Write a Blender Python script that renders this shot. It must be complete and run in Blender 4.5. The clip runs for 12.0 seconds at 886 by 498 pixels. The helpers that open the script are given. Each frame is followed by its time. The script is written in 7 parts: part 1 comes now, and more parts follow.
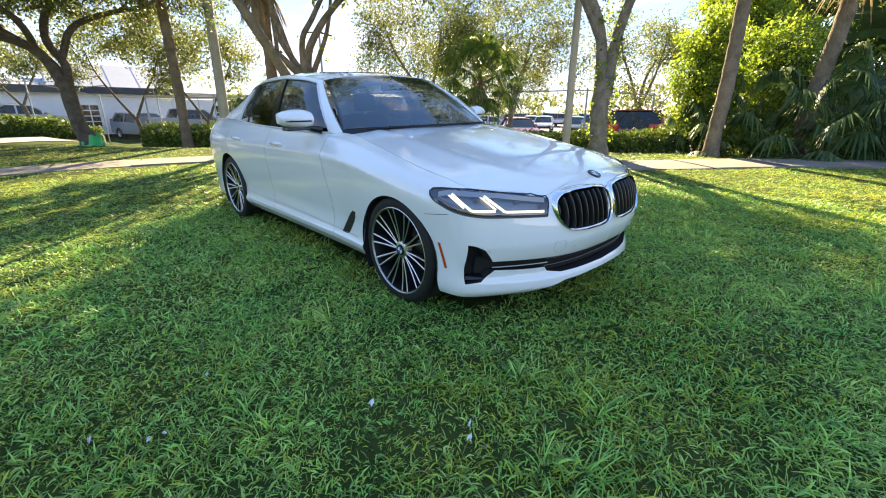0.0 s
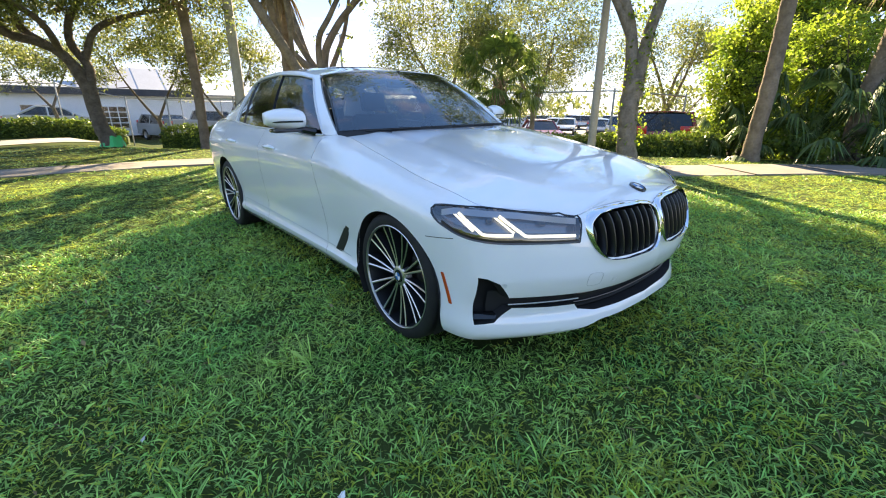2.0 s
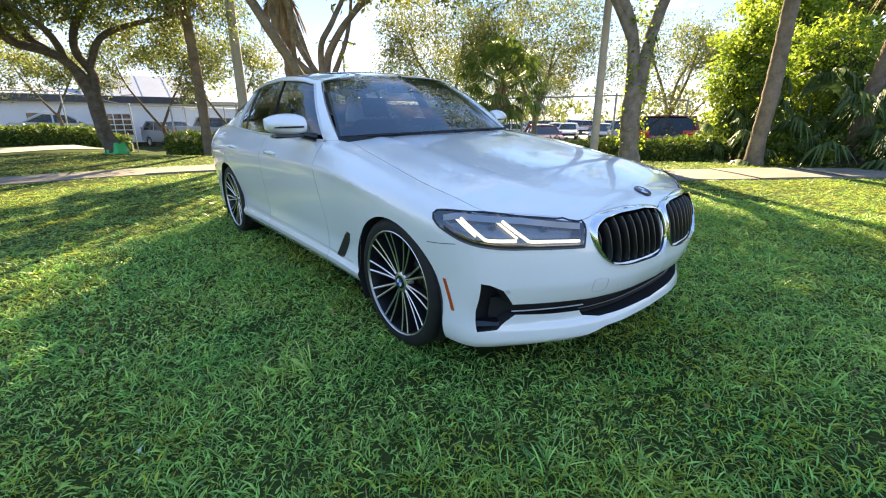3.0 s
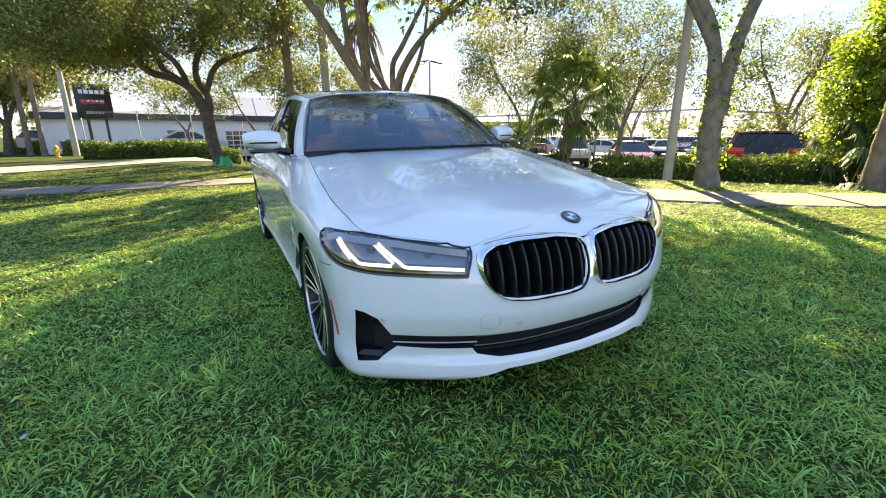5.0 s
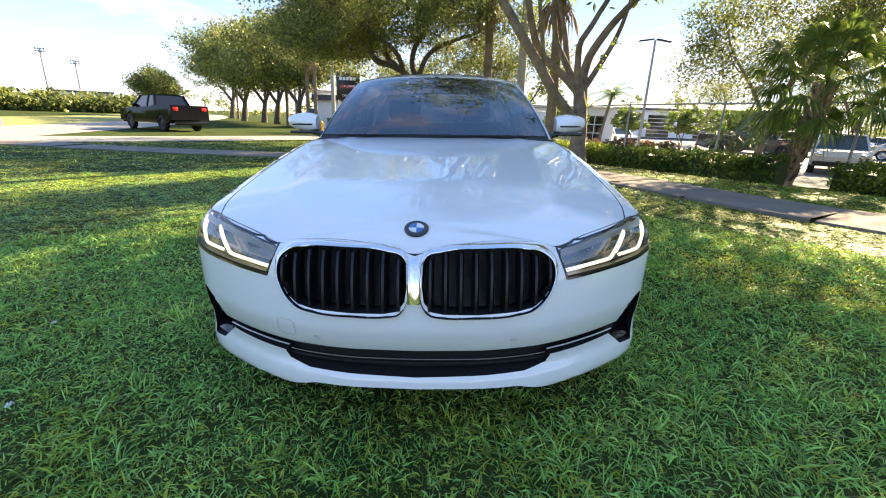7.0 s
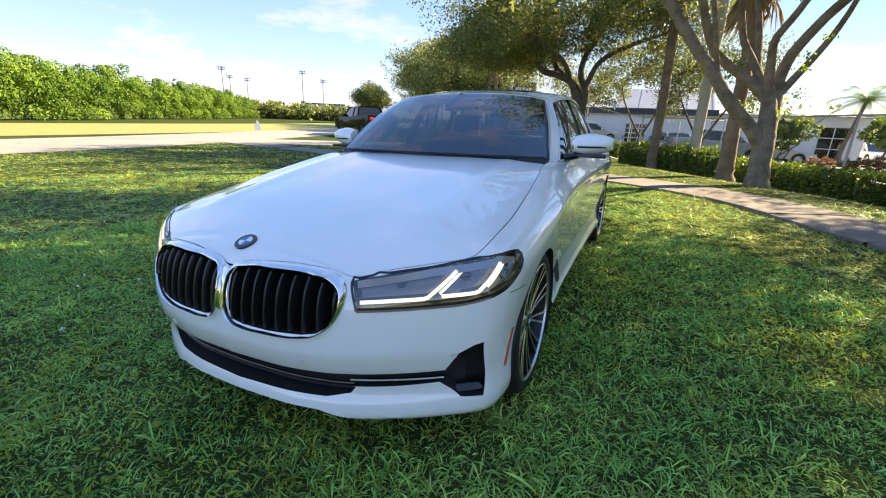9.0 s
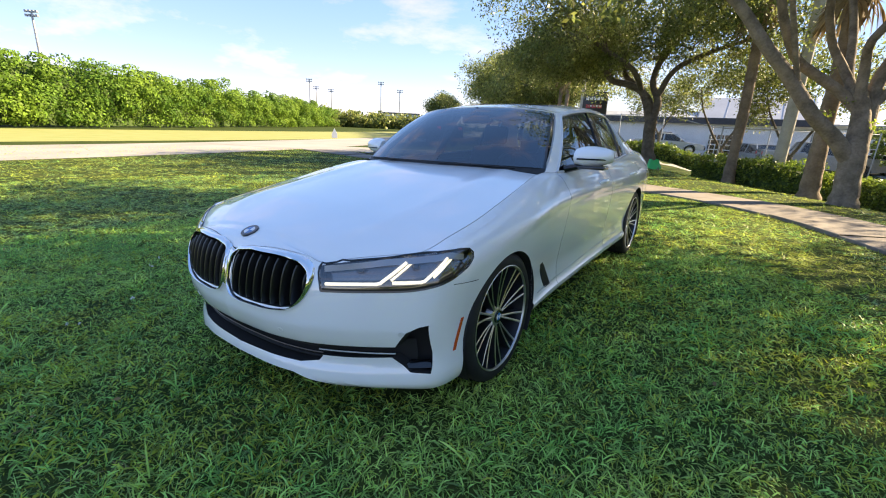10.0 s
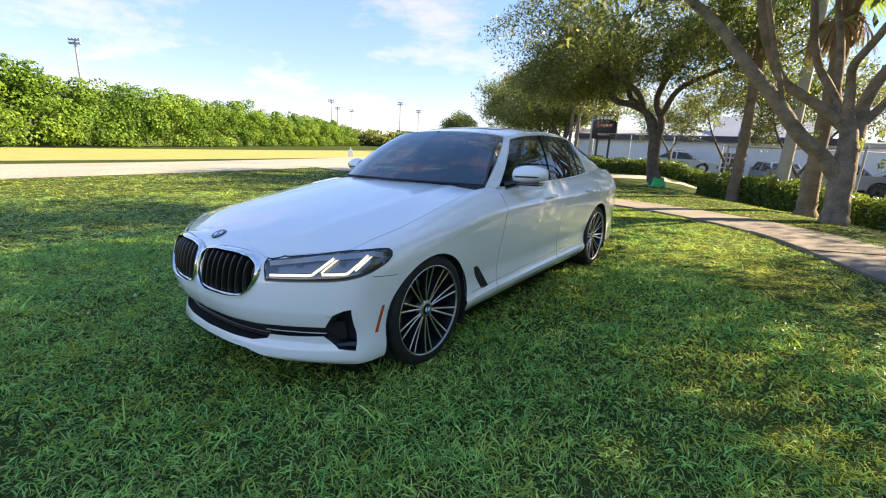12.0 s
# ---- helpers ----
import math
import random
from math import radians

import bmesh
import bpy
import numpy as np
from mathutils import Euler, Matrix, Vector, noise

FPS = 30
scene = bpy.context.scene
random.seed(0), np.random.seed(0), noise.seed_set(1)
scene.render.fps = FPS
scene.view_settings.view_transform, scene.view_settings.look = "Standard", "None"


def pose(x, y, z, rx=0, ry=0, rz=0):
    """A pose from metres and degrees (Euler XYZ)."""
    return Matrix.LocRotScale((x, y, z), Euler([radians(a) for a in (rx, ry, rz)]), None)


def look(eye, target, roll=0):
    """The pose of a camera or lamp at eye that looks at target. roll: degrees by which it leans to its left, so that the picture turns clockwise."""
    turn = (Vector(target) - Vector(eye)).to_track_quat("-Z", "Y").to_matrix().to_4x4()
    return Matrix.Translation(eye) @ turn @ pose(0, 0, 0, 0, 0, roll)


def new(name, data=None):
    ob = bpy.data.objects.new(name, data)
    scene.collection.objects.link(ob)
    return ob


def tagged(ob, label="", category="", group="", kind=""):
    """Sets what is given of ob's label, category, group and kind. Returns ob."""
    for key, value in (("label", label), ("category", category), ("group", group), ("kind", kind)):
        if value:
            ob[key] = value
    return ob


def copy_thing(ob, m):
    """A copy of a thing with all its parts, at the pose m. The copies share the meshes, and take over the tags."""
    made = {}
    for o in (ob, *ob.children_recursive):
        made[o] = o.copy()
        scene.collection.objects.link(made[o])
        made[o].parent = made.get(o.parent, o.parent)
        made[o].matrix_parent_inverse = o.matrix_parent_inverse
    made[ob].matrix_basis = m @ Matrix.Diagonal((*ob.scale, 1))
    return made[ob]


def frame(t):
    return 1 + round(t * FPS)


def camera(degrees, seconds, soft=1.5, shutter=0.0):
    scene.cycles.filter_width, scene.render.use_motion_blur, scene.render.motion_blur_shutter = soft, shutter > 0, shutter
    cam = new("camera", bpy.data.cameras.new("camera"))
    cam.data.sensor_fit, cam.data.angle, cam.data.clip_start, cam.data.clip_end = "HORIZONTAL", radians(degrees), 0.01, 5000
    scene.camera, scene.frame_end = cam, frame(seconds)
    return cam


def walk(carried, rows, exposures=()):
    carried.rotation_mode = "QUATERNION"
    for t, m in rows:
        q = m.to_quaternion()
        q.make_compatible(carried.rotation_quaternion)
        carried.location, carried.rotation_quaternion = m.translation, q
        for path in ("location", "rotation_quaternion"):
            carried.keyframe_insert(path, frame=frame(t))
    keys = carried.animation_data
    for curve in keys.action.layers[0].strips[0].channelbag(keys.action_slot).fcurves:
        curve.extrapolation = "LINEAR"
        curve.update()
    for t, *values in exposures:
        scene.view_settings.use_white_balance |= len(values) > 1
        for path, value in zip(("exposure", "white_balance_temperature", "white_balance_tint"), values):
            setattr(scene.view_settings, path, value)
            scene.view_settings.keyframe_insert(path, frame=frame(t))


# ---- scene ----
cam = camera(92.9, 12.0, soft=1.1)
# The lawn under the car rises gently towards the pavement: TILT turns car space into the upright world.
SLOPE, UPHILL = radians(1.5), radians(9)
TILT = Vector((math.sin(SLOPE) * math.cos(UPHILL), math.sin(SLOPE) * math.sin(UPHILL), math.cos(SLOPE))).rotation_difference(Vector((0, 0, 1))).to_matrix().to_4x4()
# seconds, eye, target, roll: in car space (origin on the ground under the front axle, nose towards -y)
PATH = [
    (0, (-2.348, -1.982, 1.183), (-1.074, -0.586, 0.528), -0.8),
    (0.5, (-2.173, -1.793, 1.14), (-0.898, -0.398, 0.486), -0.4),
    (1, (-2.064, -1.715, 1.149), (-0.808, -0.302, 0.497), -0.4),
    (1.5, (-2.01, -1.703, 1.154), (-0.783, -0.263, 0.507), -0.6),
    (2, (-1.99, -1.685, 1.156), (-0.782, -0.227, 0.511), -0.8),
    (2.5, (-1.978, -1.682, 1.16), (-0.778, -0.214, 0.522), -1.1),
    (3, (-1.971, -1.665, 1.15), (-0.767, -0.194, 0.528), -1.1),
    (3.2, (-1.968, -1.654, 1.146), (-0.759, -0.184, 0.532), -1.1),
    (4.8, (-1.357, -1.987, 1.148), (-0.428, -0.304, 0.598), -2.1),
    (5, (-1.234, -2.006, 1.13), (-0.357, -0.294, 0.585), -1.3),
    (5.5, (-0.902, -2.055, 1.136), (-0.197, -0.277, 0.552), -2.2),
    (6, (-0.557, -2.14, 1.145), (-0.156, -0.269, 0.562), -1.5),
    (6.5, (-0.239, -2.17, 1.146), (-0.073, -0.267, 0.551), -1.3),
    (7, (0.111, -2.103, 1.134), (0.08, -0.196, 0.534), 0.5),
    (7.2, (0.203, -2.074, 1.146), (0.102, -0.17, 0.54), 0.3),
    (8.8, (1.196, -1.826, 1.199), (0.427, -0.072, 0.623), 1.2),
    (9, (1.282, -1.781, 1.203), (0.469, -0.046, 0.63), 0.9),
    (9.5, (1.56, -1.736, 1.198), (0.554, -0.099, 0.643), 1.4),
    (10, (1.768, -1.774, 1.23), (0.676, -0.187, 0.689), 1.3),
    (10.5, (1.916, -1.913, 1.235), (0.795, -0.338, 0.725), 0.9),
    (11, (2.043, -1.999, 1.259), (0.911, -0.426, 0.765), 0.1),
    (11.5, (2.223, -1.948, 1.264), (1.069, -0.383, 0.794), -0.4),
    (12, (2.382, -1.823, 1.262), (1.208, -0.271, 0.799), 1.2),
]
walk(cam, [(t, TILT @ look(eye, target, roll)) for t, eye, target, roll in PATH], [(0, 2.76, 7600, 10), (3, 2.76, 7600, 10), (6, 2.75, 7800, 11), (7, 2.68, 7600, 11), (9, 2.43, 7300, 12), (12, 2.38, 7300, 12)])

# ---- light ----
SUN_AZ, SUN_EL = radians(49), radians(31)
world = bpy.data.worlds.new("sky")
scene.world = world
world.use_nodes = True
wn = world.node_tree.nodes
sky = wn.new("ShaderNodeTexSky")
sky.sky_type, sky.sun_disc = "NISHITA", False
sky.sun_elevation, sky.sun_rotation = SUN_EL, math.pi / 2 - SUN_AZ
sky.air_density, sky.dust_density, sky.ozone_density = 0.8, 0.0, 3.0
wn["Background"].inputs["Strength"].default_value = 0.1
# thin streaks of cloud
wl = world.node_tree.links
way, squash, puff, ramp, grey, gain, mix = (wn.new("ShaderNode" + k) for k in ("TexCoord", "Mapping", "TexNoise", "ValToRGB", "RGBToBW", "Math", "MixRGB"))
squash.inputs["Scale"].default_value, squash.inputs["Rotation"].default_value = (1.6, 3.4, 8.0), (0.25, 0.1, 0.6)
puff.inputs["Scale"].default_value, puff.inputs["Detail"].default_value, puff.inputs["Roughness"].default_value = 1.3, 7, 0.62
ramp.color_ramp.elements[0].position, ramp.color_ramp.elements[1].position = 0.52, 0.78
ramp.color_ramp.elements[1].color = (0.6, 0.6, 0.6, 1)
gain.operation = "MULTIPLY"
gain.inputs[1].default_value = 1.8
wl.new(way.outputs["Generated"], squash.inputs[0])
wl.new(squash.outputs[0], puff.inputs["Vector"])
wl.new(puff.outputs[0], ramp.inputs[0])
wl.new(sky.outputs[0], grey.inputs[0])
wl.new(grey.outputs[0], gain.inputs[0])
wl.new(ramp.outputs[0], mix.inputs[0])
wl.new(sky.outputs[0], mix.inputs[1])
wl.new(gain.outputs[0], mix.inputs[2])
soften, hue = wn.new("ShaderNodeGamma"), wn.new("ShaderNodeHueSaturation")
soften.inputs["Gamma"].default_value = 0.40
hue.inputs["Saturation"].default_value, hue.inputs["Value"].default_value = 1.85, 1.40
wl.new(mix.outputs[0], soften.inputs["Color"])
wl.new(soften.outputs[0], hue.inputs["Color"])
tint = wn.new("ShaderNodeMixRGB")
tint.blend_type = "MULTIPLY"
tint.inputs[0].default_value, tint.inputs[2].default_value = 1.0, (1.01, 0.92, 1.08, 1)
wl.new(hue.outputs[0], tint.inputs[1])
wl.new(tint.outputs[0], wn["Background"].inputs[0])
sun = new("sun", bpy.data.lights.new("sun", "SUN"))
sun.data.energy, sun.data.angle, sun.data.color = 3.8, radians(0.53), (1.0, 0.85, 0.60)
sun.matrix_world = look((0, 0, 0), (-math.cos(SUN_AZ) * math.cos(SUN_EL), -math.sin(SUN_AZ) * math.cos(SUN_EL), -math.sin(SUN_EL)))

# ---- materials ----
def material(name, colour, rough=0.6, metal=0.0, second=None, scale=6.0, fine=60.0, bump=0.0, coat=0.0, vary=0.0, emit=0.0, ior=1.45, dist=0.01, sub=0.0):
    """A surface of two mixed tones, at two scales, with fine relief; vary: how far single pieces or islands differ."""
    m = bpy.data.materials.new(name)
    m.use_nodes = True
    nt = m.node_tree
    b = nt.nodes["Principled BSDF"]
    b.inputs["Roughness"].default_value, b.inputs["Metallic"].default_value, b.inputs["IOR"].default_value = rough, metal, ior
    b.inputs["Coat Weight"].default_value, b.inputs["Coat Roughness"].default_value = coat, 0.03
    c = (*colour, 1.0)
    b.inputs["Base Color"].default_value = c
    if emit:
        b.inputs["Emission Color"].default_value, b.inputs["Emission Strength"].default_value = c, emit
    if second or bump or vary:
        tex = nt.nodes.new("ShaderNodeTexCoord")
        big, small, add = (nt.nodes.new(k) for k in ("ShaderNodeTexNoise", "ShaderNodeTexNoise", "ShaderNodeMath"))
        big.inputs["Scale"].default_value, small.inputs["Scale"].default_value = scale, fine
        big.inputs["Detail"].default_value, small.inputs["Detail"].default_value = 4, 3
        for n in (big, small):
            nt.links.new(tex.outputs["Object"], n.inputs["Vector"])
        add.operation = "MULTIPLY_ADD"
        nt.links.new(small.outputs[0], add.inputs[0])
        add.inputs[1].default_value = 0.5
        nt.links.new(big.outputs[0], add.inputs[2])
        ramp = nt.nodes.new("ShaderNodeValToRGB")
        ramp.color_ramp.elements[0].position, ramp.color_ramp.elements[1].position = 0.55, 0.95
        ramp.color_ramp.elements[0].color, ramp.color_ramp.elements[1].color = c, (*(second or colour), 1.0)
        nt.links.new(add.outputs[0], ramp.inputs[0])
        out = ramp.outputs[0]
        if vary:
            hsv, rnd, mul = (nt.nodes.new(k) for k in ("ShaderNodeHueSaturation", "ShaderNodeNewGeometry", "ShaderNodeMapRange"))
            mul.inputs["To Min"].default_value, mul.inputs["To Max"].default_value = 1 - vary, 1 + vary
            nt.links.new(rnd.outputs["Random Per Island"], mul.inputs["Value"])
            nt.links.new(mul.outputs[0], hsv.inputs["Value"])
            nt.links.new(out, hsv.inputs["Color"])
            out = hsv.outputs[0]
        nt.links.new(out, b.inputs["Base Color"])
        if bump:
            bn = nt.nodes.new("ShaderNodeBump")
            bn.inputs["Strength"].default_value, bn.inputs["Distance"].default_value = bump, dist
            nt.links.new(add.outputs[0], bn.inputs["Height"])
            nt.links.new(bn.outputs[0], b.inputs["Normal"])
    if sub:
        tr, mix = nt.nodes.new("ShaderNodeBsdfTranslucent"), nt.nodes.new("ShaderNodeMixShader")
        mix.inputs[0].default_value = sub
        nt.links.new(b.inputs["Base Color"].links[0].from_socket if b.inputs["Base Color"].links else nt.nodes.new("ShaderNodeRGB").outputs[0], tr.inputs[0])
        nt.links.new(b.outputs[0], mix.inputs[1])
        nt.links.new(tr.outputs[0], mix.inputs[2])
        nt.links.new(mix.outputs[0], nt.nodes["Material Output"].inputs[0])
    return m


def glass_material(name, tint, see=0.5, rough=0.0, base=0.055):
    """Thin glass: a clear, tinted sheet that mirrors by its angle."""
    m = bpy.data.materials.new(name)
    m.use_nodes = True
    nt = m.node_tree
    nt.nodes.remove(nt.nodes["Principled BSDF"])
    clear, gloss, mix, face, power, gain = (nt.nodes.new(k) for k in ("ShaderNodeBsdfTransparent", "ShaderNodeBsdfGlossy", "ShaderNodeMixShader", "ShaderNodeLayerWeight", "ShaderNodeMath", "ShaderNodeMath"))
    clear.inputs[0].default_value = (*[t * see for t in tint], 1)
    gloss.inputs["Roughness"].default_value, gloss.inputs["Color"].default_value = rough, (0.82, 0.91, 1.0, 1)
    power.operation, gain.operation = "POWER", "MULTIPLY_ADD"
    power.inputs[1].default_value, gain.inputs[1].default_value, gain.inputs[2].default_value = 4.0, 0.92, base
    nt.links.new(face.outputs["Facing"], power.inputs[0])
    nt.links.new(power.outputs[0], gain.inputs[0])
    nt.links.new(gain.outputs[0], mix.inputs[0])
    nt.links.new(clear.outputs[0], mix.inputs[1])
    nt.links.new(gloss.outputs[0], mix.inputs[2])
    nt.links.new(mix.outputs[0], nt.nodes["Material Output"].inputs[0])
    return m


M_SATIN = material("satin_silver", (0.7, 0.7, 0.7), 0.35, metal=0.2)
M_SEAM_SHADE = material("seam_and_sill_shade", (0.4, 0.41, 0.42), 0.5)
M_PAINT = material("white_paint", (0.87, 0.872, 0.875), 0.25, coat=1.0)
M_PAINT.node_tree.nodes["Principled BSDF"].inputs["Coat IOR"].default_value = 1.75
M_GAP = material("shut_gap", (0.015, 0.015, 0.016), 0.8)
M_BLACK = material("black_gloss", (0.008, 0.008, 0.009), 0.12, coat=0.6)
M_PLASTIC = material("black_plastic", (0.012, 0.012, 0.013), 0.5, second=(0.02, 0.02, 0.021), scale=30, fine=300, bump=0.1, dist=0.001)
M_CHROME = material("chrome", (0.82, 0.83, 0.85), 0.06, metal=1.0)
M_ALLOY = material("machined_alloy", (0.66, 0.66, 0.68), 0.32, metal=1.0)
M_LAMPGREY = material("lamp_reflector", (0.14, 0.145, 0.155), 0.18, metal=0.8)
M_LAMPTRIM = material("lamp_trim", (0.3, 0.31, 0.335), 0.3, metal=0.6)
M_BAR = material("grille_black", (0.008, 0.008, 0.009), 0.32)
M_DARKALLOY = material("dark_alloy", (0.03, 0.032, 0.036), 0.35, metal=0.5)
M_DISC = material("brake_steel", (0.32, 0.32, 0.33), 0.35, metal=1.0, second=(0.22, 0.2, 0.19), scale=20)
M_INTAKELINE = material("intake_line", (0.30, 0.25, 0.23), 0.4)
M_TYRE = material("tyre_rubber", (0.010, 0.010, 0.011), 0.7, second=(0.018, 0.018, 0.017), scale=12, fine=90, bump=0.25, dist=0.002)
M_GLASS = glass_material("window_glass", (0.70, 0.80, 0.82), 0.45, base=0.15)
M_TINT = glass_material("tinted_glass", (0.34, 0.37, 0.38), 0.6, base=0.07)
M_LENS = glass_material("lamp_lens", (0.96, 0.97, 0.98), 0.95, base=0.12)
M_DRL = material("light_guide", (0.80, 0.74, 0.56), 0.3, emit=0.3)
M_AMBER = material("amber_reflector", (0.55, 0.075, 0.015), 0.2, coat=0.5)
M_BLUE = material("enamel_blue", (0.02, 0.16, 0.42), 0.2, coat=0.5)
M_WHITE = material("enamel_white", (0.8, 0.8, 0.8), 0.25, coat=0.5)
M_LEATHER = material("black_leather", (0.02, 0.019, 0.018), 0.5, second=(0.032, 0.03, 0.028), scale=15, fine=160, bump=0.15, dist=0.001)
M_SOIL = material("lawn_soil", (0.025, 0.045, 0.011), 0.98, second=(0.06, 0.076, 0.021), scale=1.3, fine=22, bump=0.9, dist=0.03, ior=1.15)
M_GRASS = material("grass_blade", (0.20, 0.48, 0.10), 0.40, second=(0.44, 0.62, 0.14), scale=1.6, fine=9, vary=0.65, sub=0.34)
M_GRASS_LIME = material("lime_grass_blade", (0.36, 0.46, 0.05), 0.52, second=(0.52, 0.57, 0.09), scale=1.1, fine=8, vary=0.6, sub=0.45)
M_DRYGRASS = material("dry_grass", (0.20, 0.16, 0.06), 0.7, second=(0.27, 0.22, 0.10), scale=3, fine=12, vary=0.4, sub=0.25)
M_CONCRETE = material("concrete", (0.235, 0.208, 0.183), 0.9, second=(0.16, 0.136, 0.115), scale=1.6, fine=38, bump=0.35, dist=0.006)
M_ASPHALT = material("worn_asphalt", (0.25, 0.232, 0.21), 0.92, second=(0.33, 0.305, 0.275), scale=0.5, fine=40, bump=0.3, dist=0.008)
M_LOT = material("lot_asphalt", (0.16, 0.155, 0.15), 0.9, second=(0.24, 0.23, 0.22), scale=0.4, fine=30, bump=0.2)
M_BARK = material("grey_bark", (0.135, 0.11, 0.084), 0.95, second=(0.28, 0.23, 0.18), scale=5, fine=26, bump=1.0, dist=0.03)
M_DARKBARK = material("oak_bark", (0.075, 0.06, 0.046), 0.95, second=(0.17, 0.14, 0.11), scale=6, fine=30, bump=1.0, dist=0.04)
M_PALMBARK = material("palm_bark", (0.15, 0.11, 0.075), 0.95, second=(0.28, 0.215, 0.155), scale=4, fine=24, bump=0.9, dist=0.03)
M_BOOT = material("palm_boots", (0.17, 0.105, 0.055), 0.95, second=(0.42, 0.31, 0.2), scale=8, fine=40, bump=0.8, vary=0.6)
M_OAKLEAF = material("oak_leaf", (0.08, 0.122, 0.032), 0.45, second=(0.27, 0.29, 0.08), scale=0.6, fine=5, vary=0.55, sub=0.45)
M_LEAF = material("broad_leaf", (0.14, 0.24, 0.025), 0.45, second=(0.41, 0.49, 0.06), scale=0.6, fine=5, vary=0.6, sub=0.6)
M_THICKET = material("thicket_leaf", (0.055, 0.125, 0.018), 0.5, second=(0.18, 0.28, 0.035), scale=0.3, fine=3, vary=0.45, sub=0.3, ior=1.2)
M_HEDGE = material("hedge_leaf", (0.075, 0.135, 0.024), 0.42, second=(0.24, 0.31, 0.045), scale=1.2, fine=8, vary=0.55, sub=0.42)
M_RUSSET = material("russet_leaf", (0.15, 0.07, 0.035), 0.6, second=(0.27, 0.14, 0.065), scale=1.2, fine=8, vary=0.5, sub=0.35)
M_FAN = material("fan_palm_leaf", (0.085, 0.15, 0.03), 0.4, second=(0.20, 0.27, 0.06), scale=1.0, fine=8, vary=0.35, sub=0.5)
M_PALMETTO = material("palmetto_leaf", (0.055, 0.105, 0.035), 0.5, second=(0.12, 0.185, 0.055), scale=1.0, fine=8, vary=0.4, sub=0.25)
M_DEADFROND = material("dead_frond", (0.26, 0.18, 0.09), 0.85, second=(0.36, 0.27, 0.15), scale=3, fine=20, vary=0.3, sub=0.3)
# dark tone that paints the shade inside crowns, hedges and thickets
M_SHADE_CORE = material("crown_shade", (0.033, 0.058, 0.013), 0.95, second=(0.06, 0.095, 0.022), scale=3, fine=20)
M_GALV = material("galvanised_steel", (0.42, 0.43, 0.43), 0.5, metal=0.8, second=(0.33, 0.33, 0.33), scale=15, fine=60)
M_POLE = material("weathered_pole", (0.36, 0.33, 0.28), 0.9, second=(0.48, 0.45, 0.39), scale=3, fine=30, bump=0.4)
M_STUCCO = material("white_stucco", (0.85, 0.86, 0.87), 0.85, second=(0.78, 0.79, 0.81), scale=0.7, fine=40, bump=0.15)
M_ROOF = material("pale_metal_roof", (0.42, 0.44, 0.48), 0.6, metal=0.1, second=(0.34, 0.36, 0.4), scale=0.4, fine=8)
M_BAND = material("navy_band", (0.035, 0.04, 0.055), 0.5, second=(0.06, 0.065, 0.08), scale=3)
M_SIGN = material("sign_black", (0.012, 0.013, 0.016), 0.3, second=(0.02, 0.02, 0.024), scale=2)
M_SIGNLIGHT = material("sign_white", (0.85, 0.85, 0.86), 0.4)
M_SIGNRED = material("sign_red", (0.45, 0.05, 0.06), 0.4)
M_GREENBAG = material("green_plastic", (0.02, 0.55, 0.16), 0.35, second=(0.03, 0.5, 0.16), scale=6, fine=30, bump=0.3)
M_YELLOW = material("yellow_paint", (0.72, 0.45, 0.03), 0.45, second=(0.62, 0.36, 0.03), scale=10)
M_DIRT = material("dirt_strip", (0.21, 0.235, 0.06), 0.95, second=(0.29, 0.275, 0.09), scale=1.0, fine=20, bump=0.5)

# ---- building blocks ----
def mesh_object(name, bm, mat, parent=None, label="", smooth=False, sharp=35):
    me = bpy.data.meshes.new(name)
    if smooth:
        bm.normal_update()
        for fc in bm.faces:
            fc.smooth = True
        lim = radians(sharp)
        for e in bm.edges:
            if len(e.link_faces) != 2 or e.calc_face_angle(0) > lim:
                e.smooth = False
    bm.to_mesh(me)
    bm.free()
    for m in (mat if isinstance(mat, (list, tuple)) else [mat]):
        me.materials.append(m)
    ob = new(name, me)
    if parent:
        ob.parent = parent
    if label:
        ob["label"] = label
    return ob


def part(name, bm, mat, parent, label="", smooth=True, sharp=35):
    return mesh_object(name, bm, mat, parent, label, smooth, sharp)


def thing(name, label, category, group="", place=None):
    ob = tagged(new(name), label, category, group)
    if place:
        ob.matrix_world = place
    return ob


def arrays_object(name, verts, faces, mat, parent=None):
    """One mesh from arrays of vertices and of equally sided faces."""
    verts, faces = np.asarray(verts, np.float32), np.asarray(faces, np.int32)
    me = bpy.data.meshes.new(name)
    n, k = faces.shape
    me.vertices.add(len(verts))
    me.vertices.foreach_set("co", verts.ravel())
    me.loops.add(n * k)
    me.loops.foreach_set("vertex_index", faces.ravel())
    me.polygons.add(n)
    me.polygons.foreach_set("loop_start", np.arange(0, n * k, k, dtype=np.int32))
    me.polygons.foreach_set("loop_total", np.full(n, k, np.int32))
    me.update(calc_edges=True)
    me.materials.append(mat)
    ob = new(name, me)
    if parent:
        ob.parent = parent
    return ob


